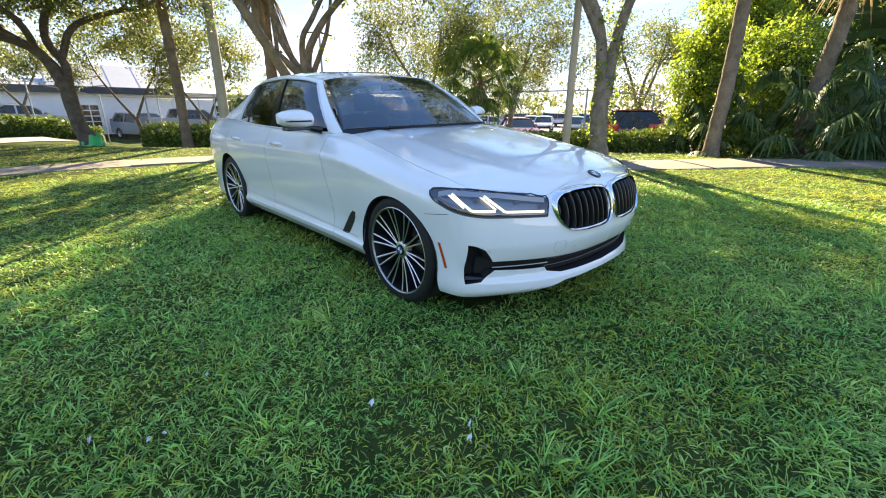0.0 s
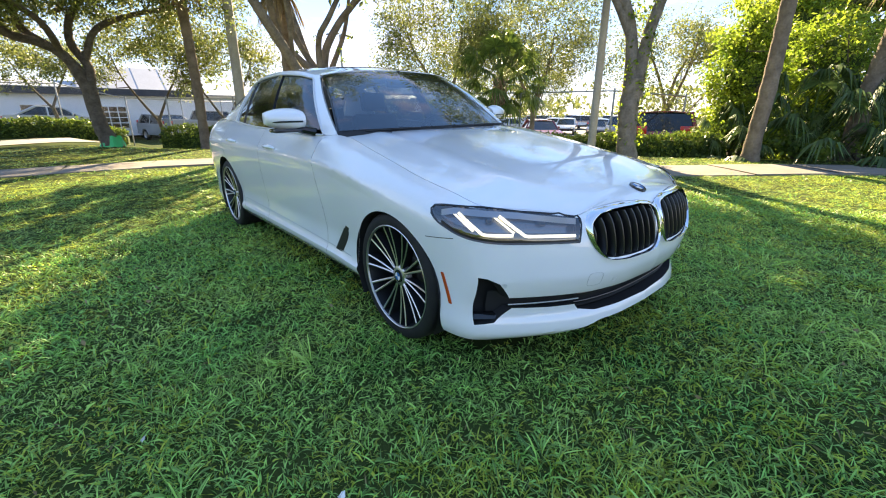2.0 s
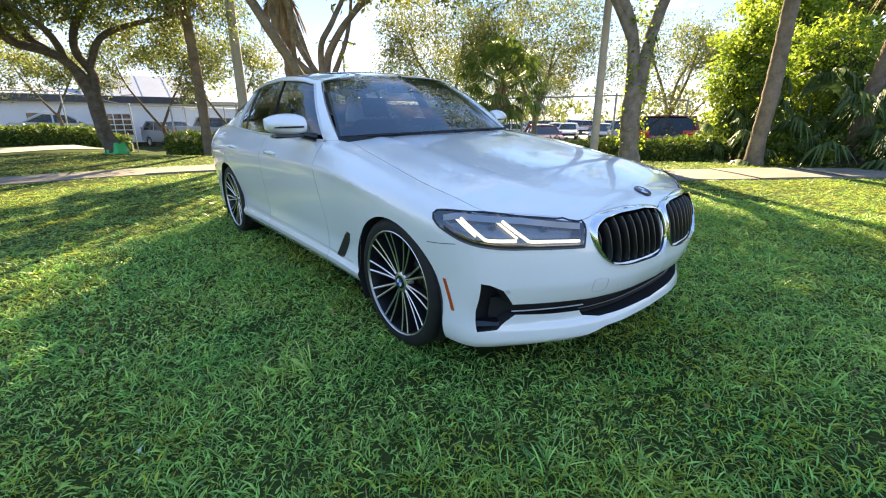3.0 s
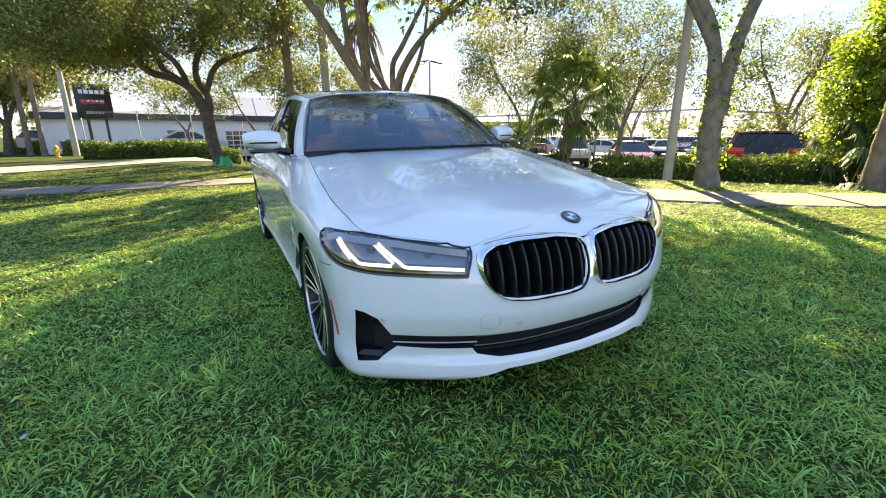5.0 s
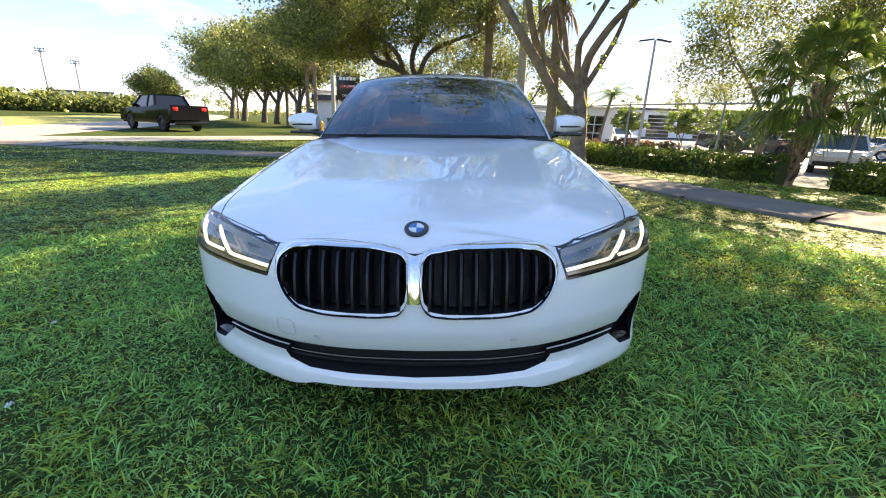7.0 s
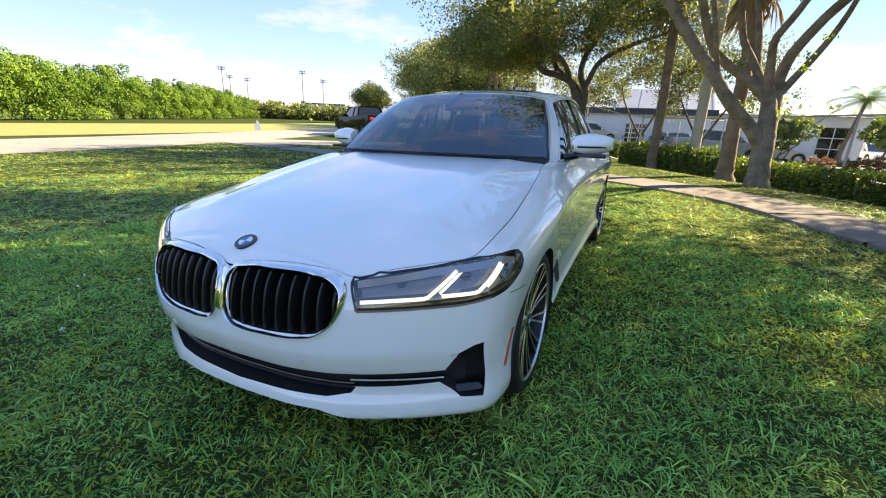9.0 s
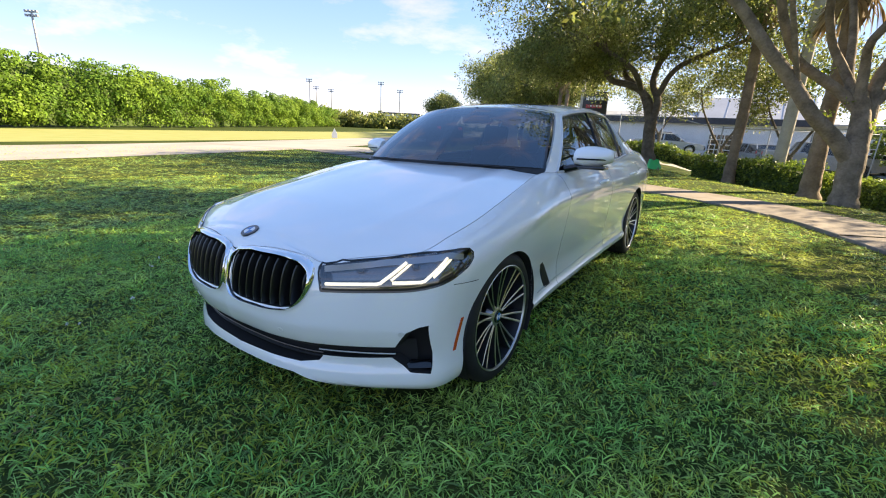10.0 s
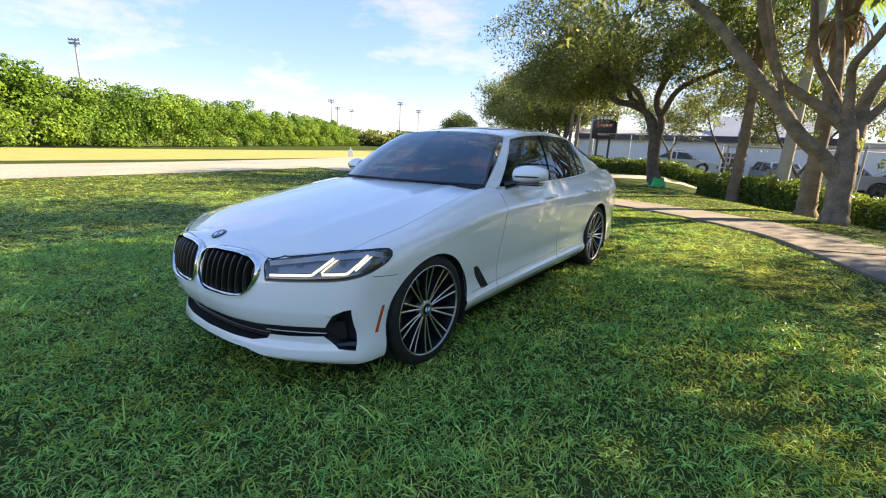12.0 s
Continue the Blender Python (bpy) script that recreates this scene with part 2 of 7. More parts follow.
def curve_of(xs, ys):
    """A smooth, overshoot-free curve through knots (monotone cubic); ys may hold several columns."""
    xs, ys = np.array(xs, float), np.array(ys, float)
    if ys.ndim == 1:
        ys = ys[:, None]
    h, d = np.diff(xs)[:, None], np.diff(ys, axis=0) / np.diff(xs)[:, None]
    m = np.zeros_like(ys)
    m[0], m[-1] = d[0], d[-1]
    for i in range(1, len(xs) - 1):
        same = d[i - 1] * d[i] > 0
        w1, w2 = 2 * h[i] + h[i - 1], h[i] + 2 * h[i - 1]
        with np.errstate(divide="ignore", invalid="ignore"):
            hm = (w1 + w2) / (w1 / d[i - 1] + w2 / d[i])
        m[i] = np.where(same, hm, 0)

    def at(q):
        q = np.clip(np.atleast_1d(np.asarray(q, float)), xs[0], xs[-1])
        i = np.clip(np.searchsorted(xs, q) - 1, 0, len(xs) - 2)
        t = ((q - xs[i]) / (xs[i + 1] - xs[i]))[:, None]
        hh = (xs[i + 1] - xs[i])[:, None]
        out = (1 + 2 * t) * (1 - t) ** 2 * ys[i] + t * (1 - t) ** 2 * hh * m[i] + t * t * (3 - 2 * t) * ys[i + 1] + t * t * (t - 1) * hh * m[i + 1]
        return out[:, 0] if out.shape[1] == 1 else out

    return at


def add_box(bm, lo, hi, m=None, bevel=0.0):
    lo, hi = Vector(lo), Vector(hi)
    vs = bmesh.ops.create_cube(bm, size=1.0, matrix=Matrix.Translation((lo + hi) / 2) @ Matrix.Diagonal((*(hi - lo), 1)))["verts"]
    if bevel:
        es = list({e for v in vs for e in v.link_edges})
        vs = list({v for fc in bmesh.ops.bevel(bm, geom=es, offset=bevel, segments=2, affect="EDGES", profile=0.5)["faces"] for v in fc.verts} | {v for v in vs if v.is_valid})
    if m is not None:
        bmesh.ops.transform(bm, matrix=m, verts=vs)
    return vs


def add_tube(bm, pts, radii, n=8, cap=True):
    """A tapered tube along a line of points."""
    pts = [Vector(p) for p in pts]
    radii = radii if isinstance(radii, (list, tuple)) else [radii] * len(pts)
    rings, side = [], None
    for i, p in enumerate(pts):
        d = (pts[min(i + 1, len(pts) - 1)] - pts[max(i - 1, 0)]).normalized()
        side = (side - d * side.dot(d)).normalized() if side and (side - d * side.dot(d)).length > 1e-4 else d.orthogonal().normalized()
        up = d.cross(side)
        rings.append([bm.verts.new(p + float(radii[i]) * (math.cos(a) * side + math.sin(a) * up)) for a in (math.tau * k / n for k in range(n))])
    for a, b in zip(rings, rings[1:]):
        for k in range(n):
            bm.faces.new((a[k], a[(k + 1) % n], b[(k + 1) % n], b[k]))
    if cap:
        bm.faces.new(rings[0][::-1])
        bm.faces.new(rings[-1])
    return rings


def add_lathe(bm, profile, n=48, axis="X", closed=False):
    """A profile of (along, radius) turned round an axis."""
    rings = []
    for a, r in profile:
        ring = []
        for k in range(n):
            c, s = math.cos(math.tau * k / n) * r, math.sin(math.tau * k / n) * r
            ring.append(bm.verts.new((a, c, s) if axis == "X" else (c, s, a)))
        rings.append(ring)
    pairs = list(zip(rings, rings[1:])) + ([(rings[-1], rings[0])] if closed else [])
    for a, b in pairs:
        for k in range(n):
            bm.faces.new((a[k], a[(k + 1) % n], b[(k + 1) % n], b[k]))
    return rings


def add_grid(bm, P):
    """Quads over an array of points, rows by columns."""
    vs = [[bm.verts.new(p) for p in row] for row in P]
    for a, b in zip(vs, vs[1:]):
        for k in range(len(a) - 1):
            bm.faces.new((a[k], a[k + 1], b[k + 1], b[k]))
    return vs


def add_prism(bm, outline, lo, hi, axis="Z"):
    """An outline of (u, v), pulled from lo to hi along an axis."""
    def at(u, v, w):
        return {"X": (w, u, v), "Y": (u, w, v), "Z": (u, v, w)}[axis]
    a, b = [bm.verts.new(at(u, v, lo)) for u, v in outline], [bm.verts.new(at(u, v, hi)) for u, v in outline]
    n = len(outline)
    for k in range(n):
        bm.faces.new((a[k], a[(k + 1) % n], b[(k + 1) % n], b[k]))
    bm.faces.new(a[::-1])
    bm.faces.new(b)
    bmesh.ops.recalc_face_normals(bm, faces=bm.faces)


def spline(points, n):
    """n points along a smooth line through the given ones."""
    P = np.array(points, float)
    s = np.r_[0, np.cumsum(np.linalg.norm(np.diff(P, axis=0), axis=1))]
    out, q = [], np.linspace(0, s[-1], n)
    T = np.gradient(P, s, axis=0)
    for v in q:
        i = min(max(np.searchsorted(s, v) - 1, 0), len(s) - 2)
        h = s[i + 1] - s[i]
        t = (v - s[i]) / h
        out.append((1 + 2 * t) * (1 - t) ** 2 * P[i] + t * (1 - t) ** 2 * h * T[i] + t * t * (3 - 2 * t) * P[i + 1] + t * t * (t - 1) * h * T[i + 1])
    return np.array(out)


# ---- ground ----
def height(x, y):
    """The lie of the land: a gentle rise across the car to the pavement, a fall to the hedges, a lower car park."""
    x, y = np.asarray(x, float), np.asarray(y, float)
    rise = x * math.cos(UPHILL) + y * math.sin(UPHILL)
    z = np.where(rise > 0, 7.5 * np.tanh(rise / 7.5), 3.0 * np.tanh(rise / 3.0)) * math.tan(SLOPE)
    d = (x - 8.2) * 0.80 + (y - 7.2) * 0.60
    u, v = np.clip((d + 2.8) / 3.0, 0, 1), np.clip((d - 0.6) / 3.4, 0, 1)
    west = np.clip((x + 3.0) / 4.0, 0, 1)
    return z - (0.3 * u * u * (3 - 2 * u) + 0.5 * v * v * (3 - 2 * v)) * west * west * (3 - 2 * west)


def strip(name, centre, width, mat, lift, n=60, across=6, label="", thick=0.0):
    """A ribbon of ground that follows the land."""
    C = spline(centre, n)
    T = np.gradient(C, axis=0)
    N = np.c_[-T[:, 1], T[:, 0]] / np.linalg.norm(T, axis=1)[:, None]
    bm = bmesh.new()
    rows = []
    for c, nn in zip(C, N):
        row = []
        for w in np.linspace(-width / 2, width / 2, across):
            x, y = c + nn * w
            row.append((x, y, float(height(x, y)) + lift))
        rows.append(row)
    add_grid(bm, rows)
    for fc in bm.faces:
        if fc.normal.z < 0:
            fc.normal_flip()
    return tagged(mesh_object(name, bm, mat, smooth=True), label, kind="structure")


bm = bmesh.new()
xs = np.r_[-900, -300, -120, np.linspace(-60, -16, 18), np.linspace(-14, 16, 61), np.linspace(18, 70, 20), 140, 300, 900]
ys = np.r_[-900, -300, -100, -40, -20, np.linspace(-12, 26, 77), np.linspace(28, 90, 24), 160, 320, 900]
add_grid(bm, [[(x, y, float(height(x, y))) for x in xs] for y in ys])
ground = tagged(mesh_object("ground", bm, M_SOIL, smooth=True), "uneven green lawn with worn, dry patches", kind="structure")

WALK_LINE = [(-14.5, 11.3), (-8, 10.5), (-4.6, 10.2), (-1.4, 9.8), (0.5, 9.05), (1.9, 8.1), (2.9, 7.0), (3.6, 5.7), (4.2, 4.3), (5.0, 2.9), (6.0, 1.7), (8.2, -0.1), (9.7, -1.8), (13, -6), (20, -15)]
road = strip("road", [(-12.5, -40), (-15.6, -12), (-16.2, 1), (-17.0, 7), (-18.8, 14), (-22.5, 26), (-27.5, 40), (-40, 70), (-62, 110)], 5.6, M_ASPHALT, 0.012, label="pale worn asphalt road")
driveway = strip("driveway", [(-20, 10.5), (-15.5, 12.6), (-12, 15.2), (-8.5, 18.7), (-5.5, 21.6), (-2.2, 22.9), (2, 23.2), (8, 24.2), (14, 27), (30, 40)], 3.6, M_ASPHALT, 0.018, label="pale worn asphalt driveway")
verge = strip("verge", [(-27, -40), (-27.5, 0), (-30, 20), (-36, 45), (-50, 75)], 13.0, M_DIRT, 0.01, label="dry yellowing grass verge")
lot = bmesh.new()
add_grid(lot, [[(x, y, float(height(x, y)) + 0.014) for x in np.linspace(9, 95, 30)] for y in np.linspace(-16, 95, 30)])
bmesh.ops.delete(lot, geom=[fc for fc in lot.faces if (fc.calc_center_median() - Vector((11.5, 8.2, 0))).dot(Vector((0.80, 0.60, 0))) < 1.0], context="FACES")
car_park = tagged(mesh_object("car_park", lot, M_LOT, smooth=True), "grey asphalt car park behind a fence", kind="structure")
# ---- the white saloon ----
from mathutils.bvhtree import BVHTree

sedan = thing("sedan", "white four-door saloon parked on a grass lawn, daytime lights lit", "car", place=TILT.copy())

# plan outline at bumper height: front centre, round the corner, along the flank, to the rear centre
PLAN = [(0, -0.945), (0.2, -0.937), (0.39, -0.903), (0.5, -0.862), (0.65, -0.782), (0.76, -0.703), (0.85, -0.622), (0.9, -0.552), (0.925, -0.47), (0.936, -0.36), (0.94, -0.1), (0.939, 0.25), (0.926, 0.75), (0.924, 1.4),
        (0.928, 2.0), (0.938, 2.6), (0.94, 3.0), (0.93, 3.4), (0.9, 3.72), (0.82, 3.9), (0.6, 3.99), (0.3, 4.02), (0, 4.025)]
# top edge of the lower shell: bonnet cut, belt line, boot edge
TOP = [(0, -0.878, 0.748), (0.08, -0.868, 0.772), (0.25, -0.842, 0.79), (0.40, -0.815, 0.782), (0.475, -0.785, 0.757), (0.58, -0.715, 0.779), (0.70, -0.62, 0.795), (0.79, -0.522, 0.806), (0.815, -0.36, 0.842), (0.822, -0.15, 0.878), (0.812, 0.1, 0.917),
       (0.79, 0.4, 0.955), (0.765, 0.66, 0.985), (0.765, 0.80, 0.992), (0.80, 0.95, 0.982), (0.822, 1.3, 0.985), (0.828, 1.8, 0.995), (0.82, 2.3, 1.008), (0.79, 2.8, 1.03), (0.76, 3.2, 1.045), (0.73, 3.6, 1.05), (0.66, 3.92, 1.045), (0.4, 3.99, 1.05), (0, 4.0, 1.06)]
SIDE_IN = curve_of([0.17, 0.2, 0.235, 0.262, 0.285, 0.305, 0.36, 0.42, 0.5, 0.6, 0.7, 0.77, 0.82, 0.845, 0.88, 0.93, 1.0, 1.1], [0.075, 0.05, 0.02, 0.006, 0.004, 0.017, 0.026, 0.03, 0.022, 0.012, 0.004, 0.0, 0.003, 0.009, 0.022, 0.045, 0.09, 0.15])
BUMPER_IN = curve_of([0.16, 0.19, 0.22, 0.27, 0.33, 0.42, 0.5, 0.6, 0.7, 0.77, 0.82, 0.845, 0.88, 0.93, 1.0, 1.1], [0.05, 0.03, 0.02, 0.015, 0.018, 0.022, 0.02, 0.012, 0.004, 0.0, 0.003, 0.009, 0.022, 0.045, 0.09, 0.15])
NOSE_IN = curve_of([0.15, 0.185, 0.215, 0.26, 0.31, 0.36, 0.42, 0.455, 0.5, 0.55, 0.6, 0.65, 0.7, 0.76, 0.85], [0.14, 0.055, 0.03, 0.035, 0.055, 0.05, 0.02, 0.008, 0.0, 0.006, 0.014, 0.024, 0.036, 0.056, 0.1])


def arc_param(P):
    P = np.array(P, float)
    return np.r_[0, np.cumsum(np.linalg.norm(np.diff(P, axis=0), axis=1))]


plan_s, plan_c = arc_param(PLAN), np.array(PLAN)
PLAN_AT = lambda q: spline_at(plan_s, plan_c, q)


def spline_at(s, P, q):
    return np.c_[tuple(curve_of(s, P[:, k])(q) for k in range(P.shape[1]))]


# the top edge is tied to the outline by matching x at the nose, y along the flank
def match_top():
    tops, key = np.array(TOP), []
    for x, y, z in TOP:
        if y < -0.5:
            key.append(np.interp(min(x * 1.035, 0.9), plan_c[:10, 0], plan_s[:10]))
        elif y < 3.85:
            key.append(np.interp(y, plan_c[7:19, 1], plan_s[7:19]))
        else:
            key.append(np.interp(-x * 1.15, -plan_c[18:, 0], plan_s[18:]))
    key = np.array(key)
    for i in range(1, len(key)):
        key[i] = max(key[i], key[i - 1] + 0.01)
    return key, tops


top_s, top_c = match_top()
STATIONS = np.unique(np.r_[np.linspace(0, plan_s[9], 64), np.linspace(plan_s[9], plan_s[18], 96), np.linspace(plan_s[18], plan_s[-1], 30)])
base_xy = PLAN_AT(STATIONS)
tang = np.gradient(base_xy, STATIONS, axis=0)
norm_xy = np.c_[-tang[:, 1], tang[:, 0]]
norm_xy = -norm_xy / np.linalg.norm(norm_xy, axis=1)[:, None]
top_xyz = spline_at(top_s, top_c, STATIONS)
LEVELS = 46


def shell_point(j, v):
    """A point of the lower shell: station j, v from the lower edge (0) to the top edge (1)."""
    n, b, tp = norm_xy[j], base_xy[j], top_xyz[j]
    front = abs(n[1]) ** 1.5
    chin = 0.165 + 0.07 * (1 - min(max((b[0] - 0.36) / 0.3, 0), 1)) if b[1] < 0 else 0.18
    zb = 0.185 * (1 - front) + chin * front
    z = zb + (tp[2] - zb) * v
    side_in = SIDE_IN if 0 < b[1] < 3.0 else BUMPER_IN
    inset = float(side_in(z)[0]) * (1 - front) + float(NOSE_IN(z)[0]) * front
    p = b - n * inset
    end_in = float(SIDE_IN(tp[2])[0]) * (1 - front) + float(NOSE_IN(tp[2])[0]) * front
    fix = tp[:2] - (b - n * end_in)
    h = 0.15 * (1 - front) + 0.10 * front
    u = min(max((z - (tp[2] - h)) / h, 0), 1)
    p = p + fix * (1 - math.sqrt(max(1 - u * u, 0)))
    if b[1] < 3.7:
        for yw in (0.0, 2.975):
            k = math.exp(-((b[1] - yw) / 0.42) ** 2) * math.exp(-((z - 0.62) / 0.22) ** 2)
            p = p + n * 0.006 * k
    if 0.0 < b[1] < 3.5:
        # the shoulder crease above the wheels
        line = 0.80 + 0.05 * min(b[1] / 1.0, 1) + 0.02 * b[1] / 3.5
        p = p + n * 0.010 * max(0, 1 - abs(z - line) / 0.055) * min(b[1] / 0.25, 1) * min((3.5 - b[1]) / 0.5, 1)
    return Vector((p[0], p[1], z))


vs_levels = np.linspace(0, 1, LEVELS) ** 0.94
half = [[shell_point(j, v) for v in vs_levels] for j in range(len(STATIONS))]
shell = bmesh.new()
grid_l = add_grid(shell, half)
grid_r = add_grid(shell, [[Vector((-p.x, p.y, p.z)) for p in row] for row in half])
bmesh.ops.remove_doubles(shell, verts=shell.verts, dist=0.0015)
bmesh.ops.recalc_face_normals(shell, faces=shell.faces)
from_front = max(shell.faces, key=lambda fc: -fc.calc_center_median().y)
if from_front.normal.y > 0:
    bmesh.ops.reverse_faces(shell, faces=shell.faces)
SKIN = BVHTree.FromBMesh(shell)


def on_skin(x, z, lift=0.0, way=(0, 1, 0), back=1.2):
    """The point of the skin met from outside along a way, pushed outwards by lift."""
    way = Vector(way).normalized()
    for down in (0.0, 0.008, 0.016, 0.024, 0.032, 0.04):
        hit, n, _, _ = SKIN.ray_cast(Vector((x, -0.75, z - down)) - way * back, way)
        if hit and hit.y < 1.0:
            break
    return (hit + n * lift, n) if hit else (Vector((x, -0.7, z)), Vector((0, -1, 0)))


def cut(bm, poly, way, side=0, keep_cut=False, depth=0.02, rim_mat=1, reach=None):
    """Cuts a convex outline out of a skin. poly: 3D points, seen along way. Gives the cut faces back as a new mesh (or None) and folds the rim inwards."""
    way = Vector(way).normalized()
    pts = [Vector(p) for p in poly]
    mid = sum(pts, Vector()) / len(pts)
    rad = max((p - mid - way * (p - mid).dot(way)).length for p in pts) + 0.06

    def near(c):
        d = c - mid
        return (d - way * d.dot(way)).length < rad and abs(d.dot(way)) < (reach or 0.5)

    planes = []
    for a, b in zip(pts, pts[1:] + pts[:1]):
        n = (b - a).cross(way)
        if n.length < 1e-7:
            continue
        n.normalize()
        planes.append((a, n if (mid - a).dot(n) < 0 else -n))

    def inside(c):
        return all((c - a).dot(n) < 1e-6 for a, n in planes)

    sel = [fc for fc in bm.faces if fc.normal.dot(way) < 0.05 and near(fc.calc_center_median())]
    for a, n in planes:
        geom = list(sel) + list({e for fc in sel for e in fc.edges}) + list({v for fc in sel for v in fc.verts})
        res = bmesh.ops.bisect_plane(bm, geom=geom, dist=1e-6, plane_co=a, plane_no=n)
        sel = [g for g in res["geom"] if isinstance(g, bmesh.types.BMFace)] or [fc for fc in bm.faces if fc.normal.dot(way) < 0.05 and near(fc.calc_center_median())]
    hole = [fc for fc in bm.faces if fc.normal.dot(way) < 0.05 and near(fc.calc_center_median()) and inside(fc.calc_center_median())]
    if not hole:
        return None
    panel = None
    if keep_cut:
        panel = bmesh.new()
        vm = {}
        for fc in hole:
            for v in fc.verts:
                if v not in vm:
                    vm[v] = panel.verts.new(v.co)
            panel.faces.new([vm[v] for v in fc.verts])
    hs = set(hole)
    rim = [e for e in {e for fc in hole for e in fc.edges} if sum(1 for fc in e.link_faces if fc in hs) == 1 and len(e.link_faces) > 1]
    bmesh.ops.delete(bm, geom=hole, context="FACES")
    if depth:
        rim = [e for e in rim if e.is_valid]
        ex = bmesh.ops.extrude_edge_only(bm, edges=rim)["geom"]
        for v in ex:
            if isinstance(v, bmesh.types.BMVert):
                v.co += way * depth
            elif isinstance(v, bmesh.types.BMFace):
                v.material_index = rim_mat
    return panel


def thicken(bm, t):
    """Gives a sheet a back, t behind its outer face, and side walls."""
    bm.normal_update()
    back = {v: v.co - v.normal * t for v in bm.verts}
    faces, rim = list(bm.faces), [e for e in bm.edges if len(e.link_faces) == 1]
    vm = {v: bm.verts.new(c) for v, c in back.items()}
    for fc in faces:
        bm.faces.new([vm[v] for v in reversed(fc.verts)])
    for e in rim:
        a, b = e.verts
        fc = e.link_faces[0]
        lv = [l.vert for l in fc.loops]
        if lv[(lv.index(a) + 1) % len(lv)] == b:
            bm.faces.new((b, a, vm[a], vm[b]))
        else:
            bm.faces.new((a, b, vm[b], vm[a]))
    return bm


def arch_outline(yc, r, n=40, low=0.1):
    pts = [(yc + r * math.cos(a), 0.335 + r * math.sin(a)) for a in (math.pi * k / n for k in range(n + 1))]
    return [(yc + r, low)] + pts + [(yc - r, low)]


panels = {}
for s in (1, -1):
    inw = (-s, 0, 0)
    for yc in (0.0, 2.975):
        # wheel arches are cut in two convex halves
        o = arch_outline(yc, 0.372)
        cut(shell, [(s * 0.95, y, z) for y, z in o], inw, depth=0.06, reach=0.35)
    # lamps
    way = (-s * 0.6, 0.8, 0)
    eu = Vector((s * 0.8, 0.6, 0))
    wv = Vector(way)
    lamp = [(-0.094, 0.659), (-0.1, 0.749), (0.03, 0.772), (0.17, 0.787), (0.318, 0.803), (0.44, 0.808), (0.50, 0.806), (0.53, 0.800), (0.545, 0.78), (0.535, 0.76), (0.47, 0.722), (0.37, 0.690), (0.27, 0.674), (0.10, 0.666)]
    mid_d = Vector((s * 0.72, -0.62, 0)).dot(wv)
    panels["lamp", s] = cut(shell, [eu * u + wv * mid_d + Vector((0, 0, z)) for u, z in lamp], way, keep_cut=True, depth=0.05, reach=0.4)
    # bonnet side of the wing stays; lower corner vents and slots
    cut(shell, [(s * 0.866, -0.6, 0.517), (s * 0.84, -0.6, 0.511), (s * 0.80, -0.6, 0.485), (s * 0.757, -0.6, 0.41), (s * 0.735, -0.6, 0.345), (s * 0.80, -0.6, 0.278), (s * 0.866, -0.6, 0.268)], (0, 1, 0), depth=0.06, reach=0.4)
    cut(shell, [(s * 0.77, -0.7, 0.408), (s * 0.44, -0.7, 0.404), (s * 0.44, -0.7, 0.334), (s * 0.60, -0.7, 0.337), (s * 0.745, -0.7, 0.348)], (0, 1, 0), depth=0.05, reach=0.4)
    # air gill behind the front wheel
    cut(shell, [(s * 0.93, 0.46, 0.50), (s * 0.93, 0.505, 0.505), (s * 0.93, 0.66, 0.325), (s * 0.93, 0.59, 0.32)], inw, depth=0.02, reach=0.3)
    # shut lines: doors, bumper seams
    for a, b in (((0.79, 0.245), (0.80, 0.55)), ((0.80, 0.55), (0.90, 0.97)), ((1.905, 0.25), (1.915, 0.98)), ((2.60, 0.42), (2.47, 0.25)), ((2.60, 0.42), (2.92, 0.75)), ((2.92, 0.75), (2.97, 0.98)), ((0.79, 0.245), (2.47, 0.25))):
        d = Vector((0, b[0] - a[0], b[1] - a[1])).normalized()
        w = Vector((0, -d.z, d.y)) * 0.0015
        A, B = Vector((s * 0.93, *a)), Vector((s * 0.93, *b))
        cut(shell, [A + w, B + w, B - w, A - w], inw, depth=0.006, reach=0.25)
    A, B = Vector((s * 0.93, -0.29, 0.664)), Vector((s * 0.93, -0.475, 0.687))
    w = Vector((0, 0.12, 0.99)) * 0.0015
    cut(shell, [A + w, B + w, B - w, A - w], inw, depth=0.006, reach=0.25)
# kidneys and the lower intake
KIDNEY = [(0.016, 0.735), (0.034, 0.765), (0.085, 0.779), (0.22, 0.788), (0.36, 0.783), (0.43, 0.767), (0.464, 0.735), (0.472, 0.69), (0.46, 0.645), (0.43, 0.595), (0.395, 0.567), (0.34, 0.555), (0.20, 0.550), (0.09, 0.552), (0.045, 0.562), (0.02, 0.60), (0.013, 0.66)]
for s in (1, -1):
    k = [(x * s, z) for x, z in KIDNEY]
    inner = [(0.255 + (x - 0.255) * 0.955, 0.664 + (z - 0.664) * 0.92) for x, z in KIDNEY]
    cut(shell, [(x * s, -0.85, z) for x, z in inner], (0, 1, 0), depth=0.05, reach=0.4)
for s in (1, -1):
    cut(shell, [(0, -0.8, 0.402), (s * 0.455, -0.8, 0.404), (s * 0.478, -0.8, 0.33), (s * 0.462, -0.8, 0.306), (s * 0.38, -0.8, 0.286), (0, -0.8, 0.278)], (0, 1, 0), depth=0.06, reach=0.4)
body = part("body", shell, [M_PAINT, M_GAP], sedan, sharp=28)

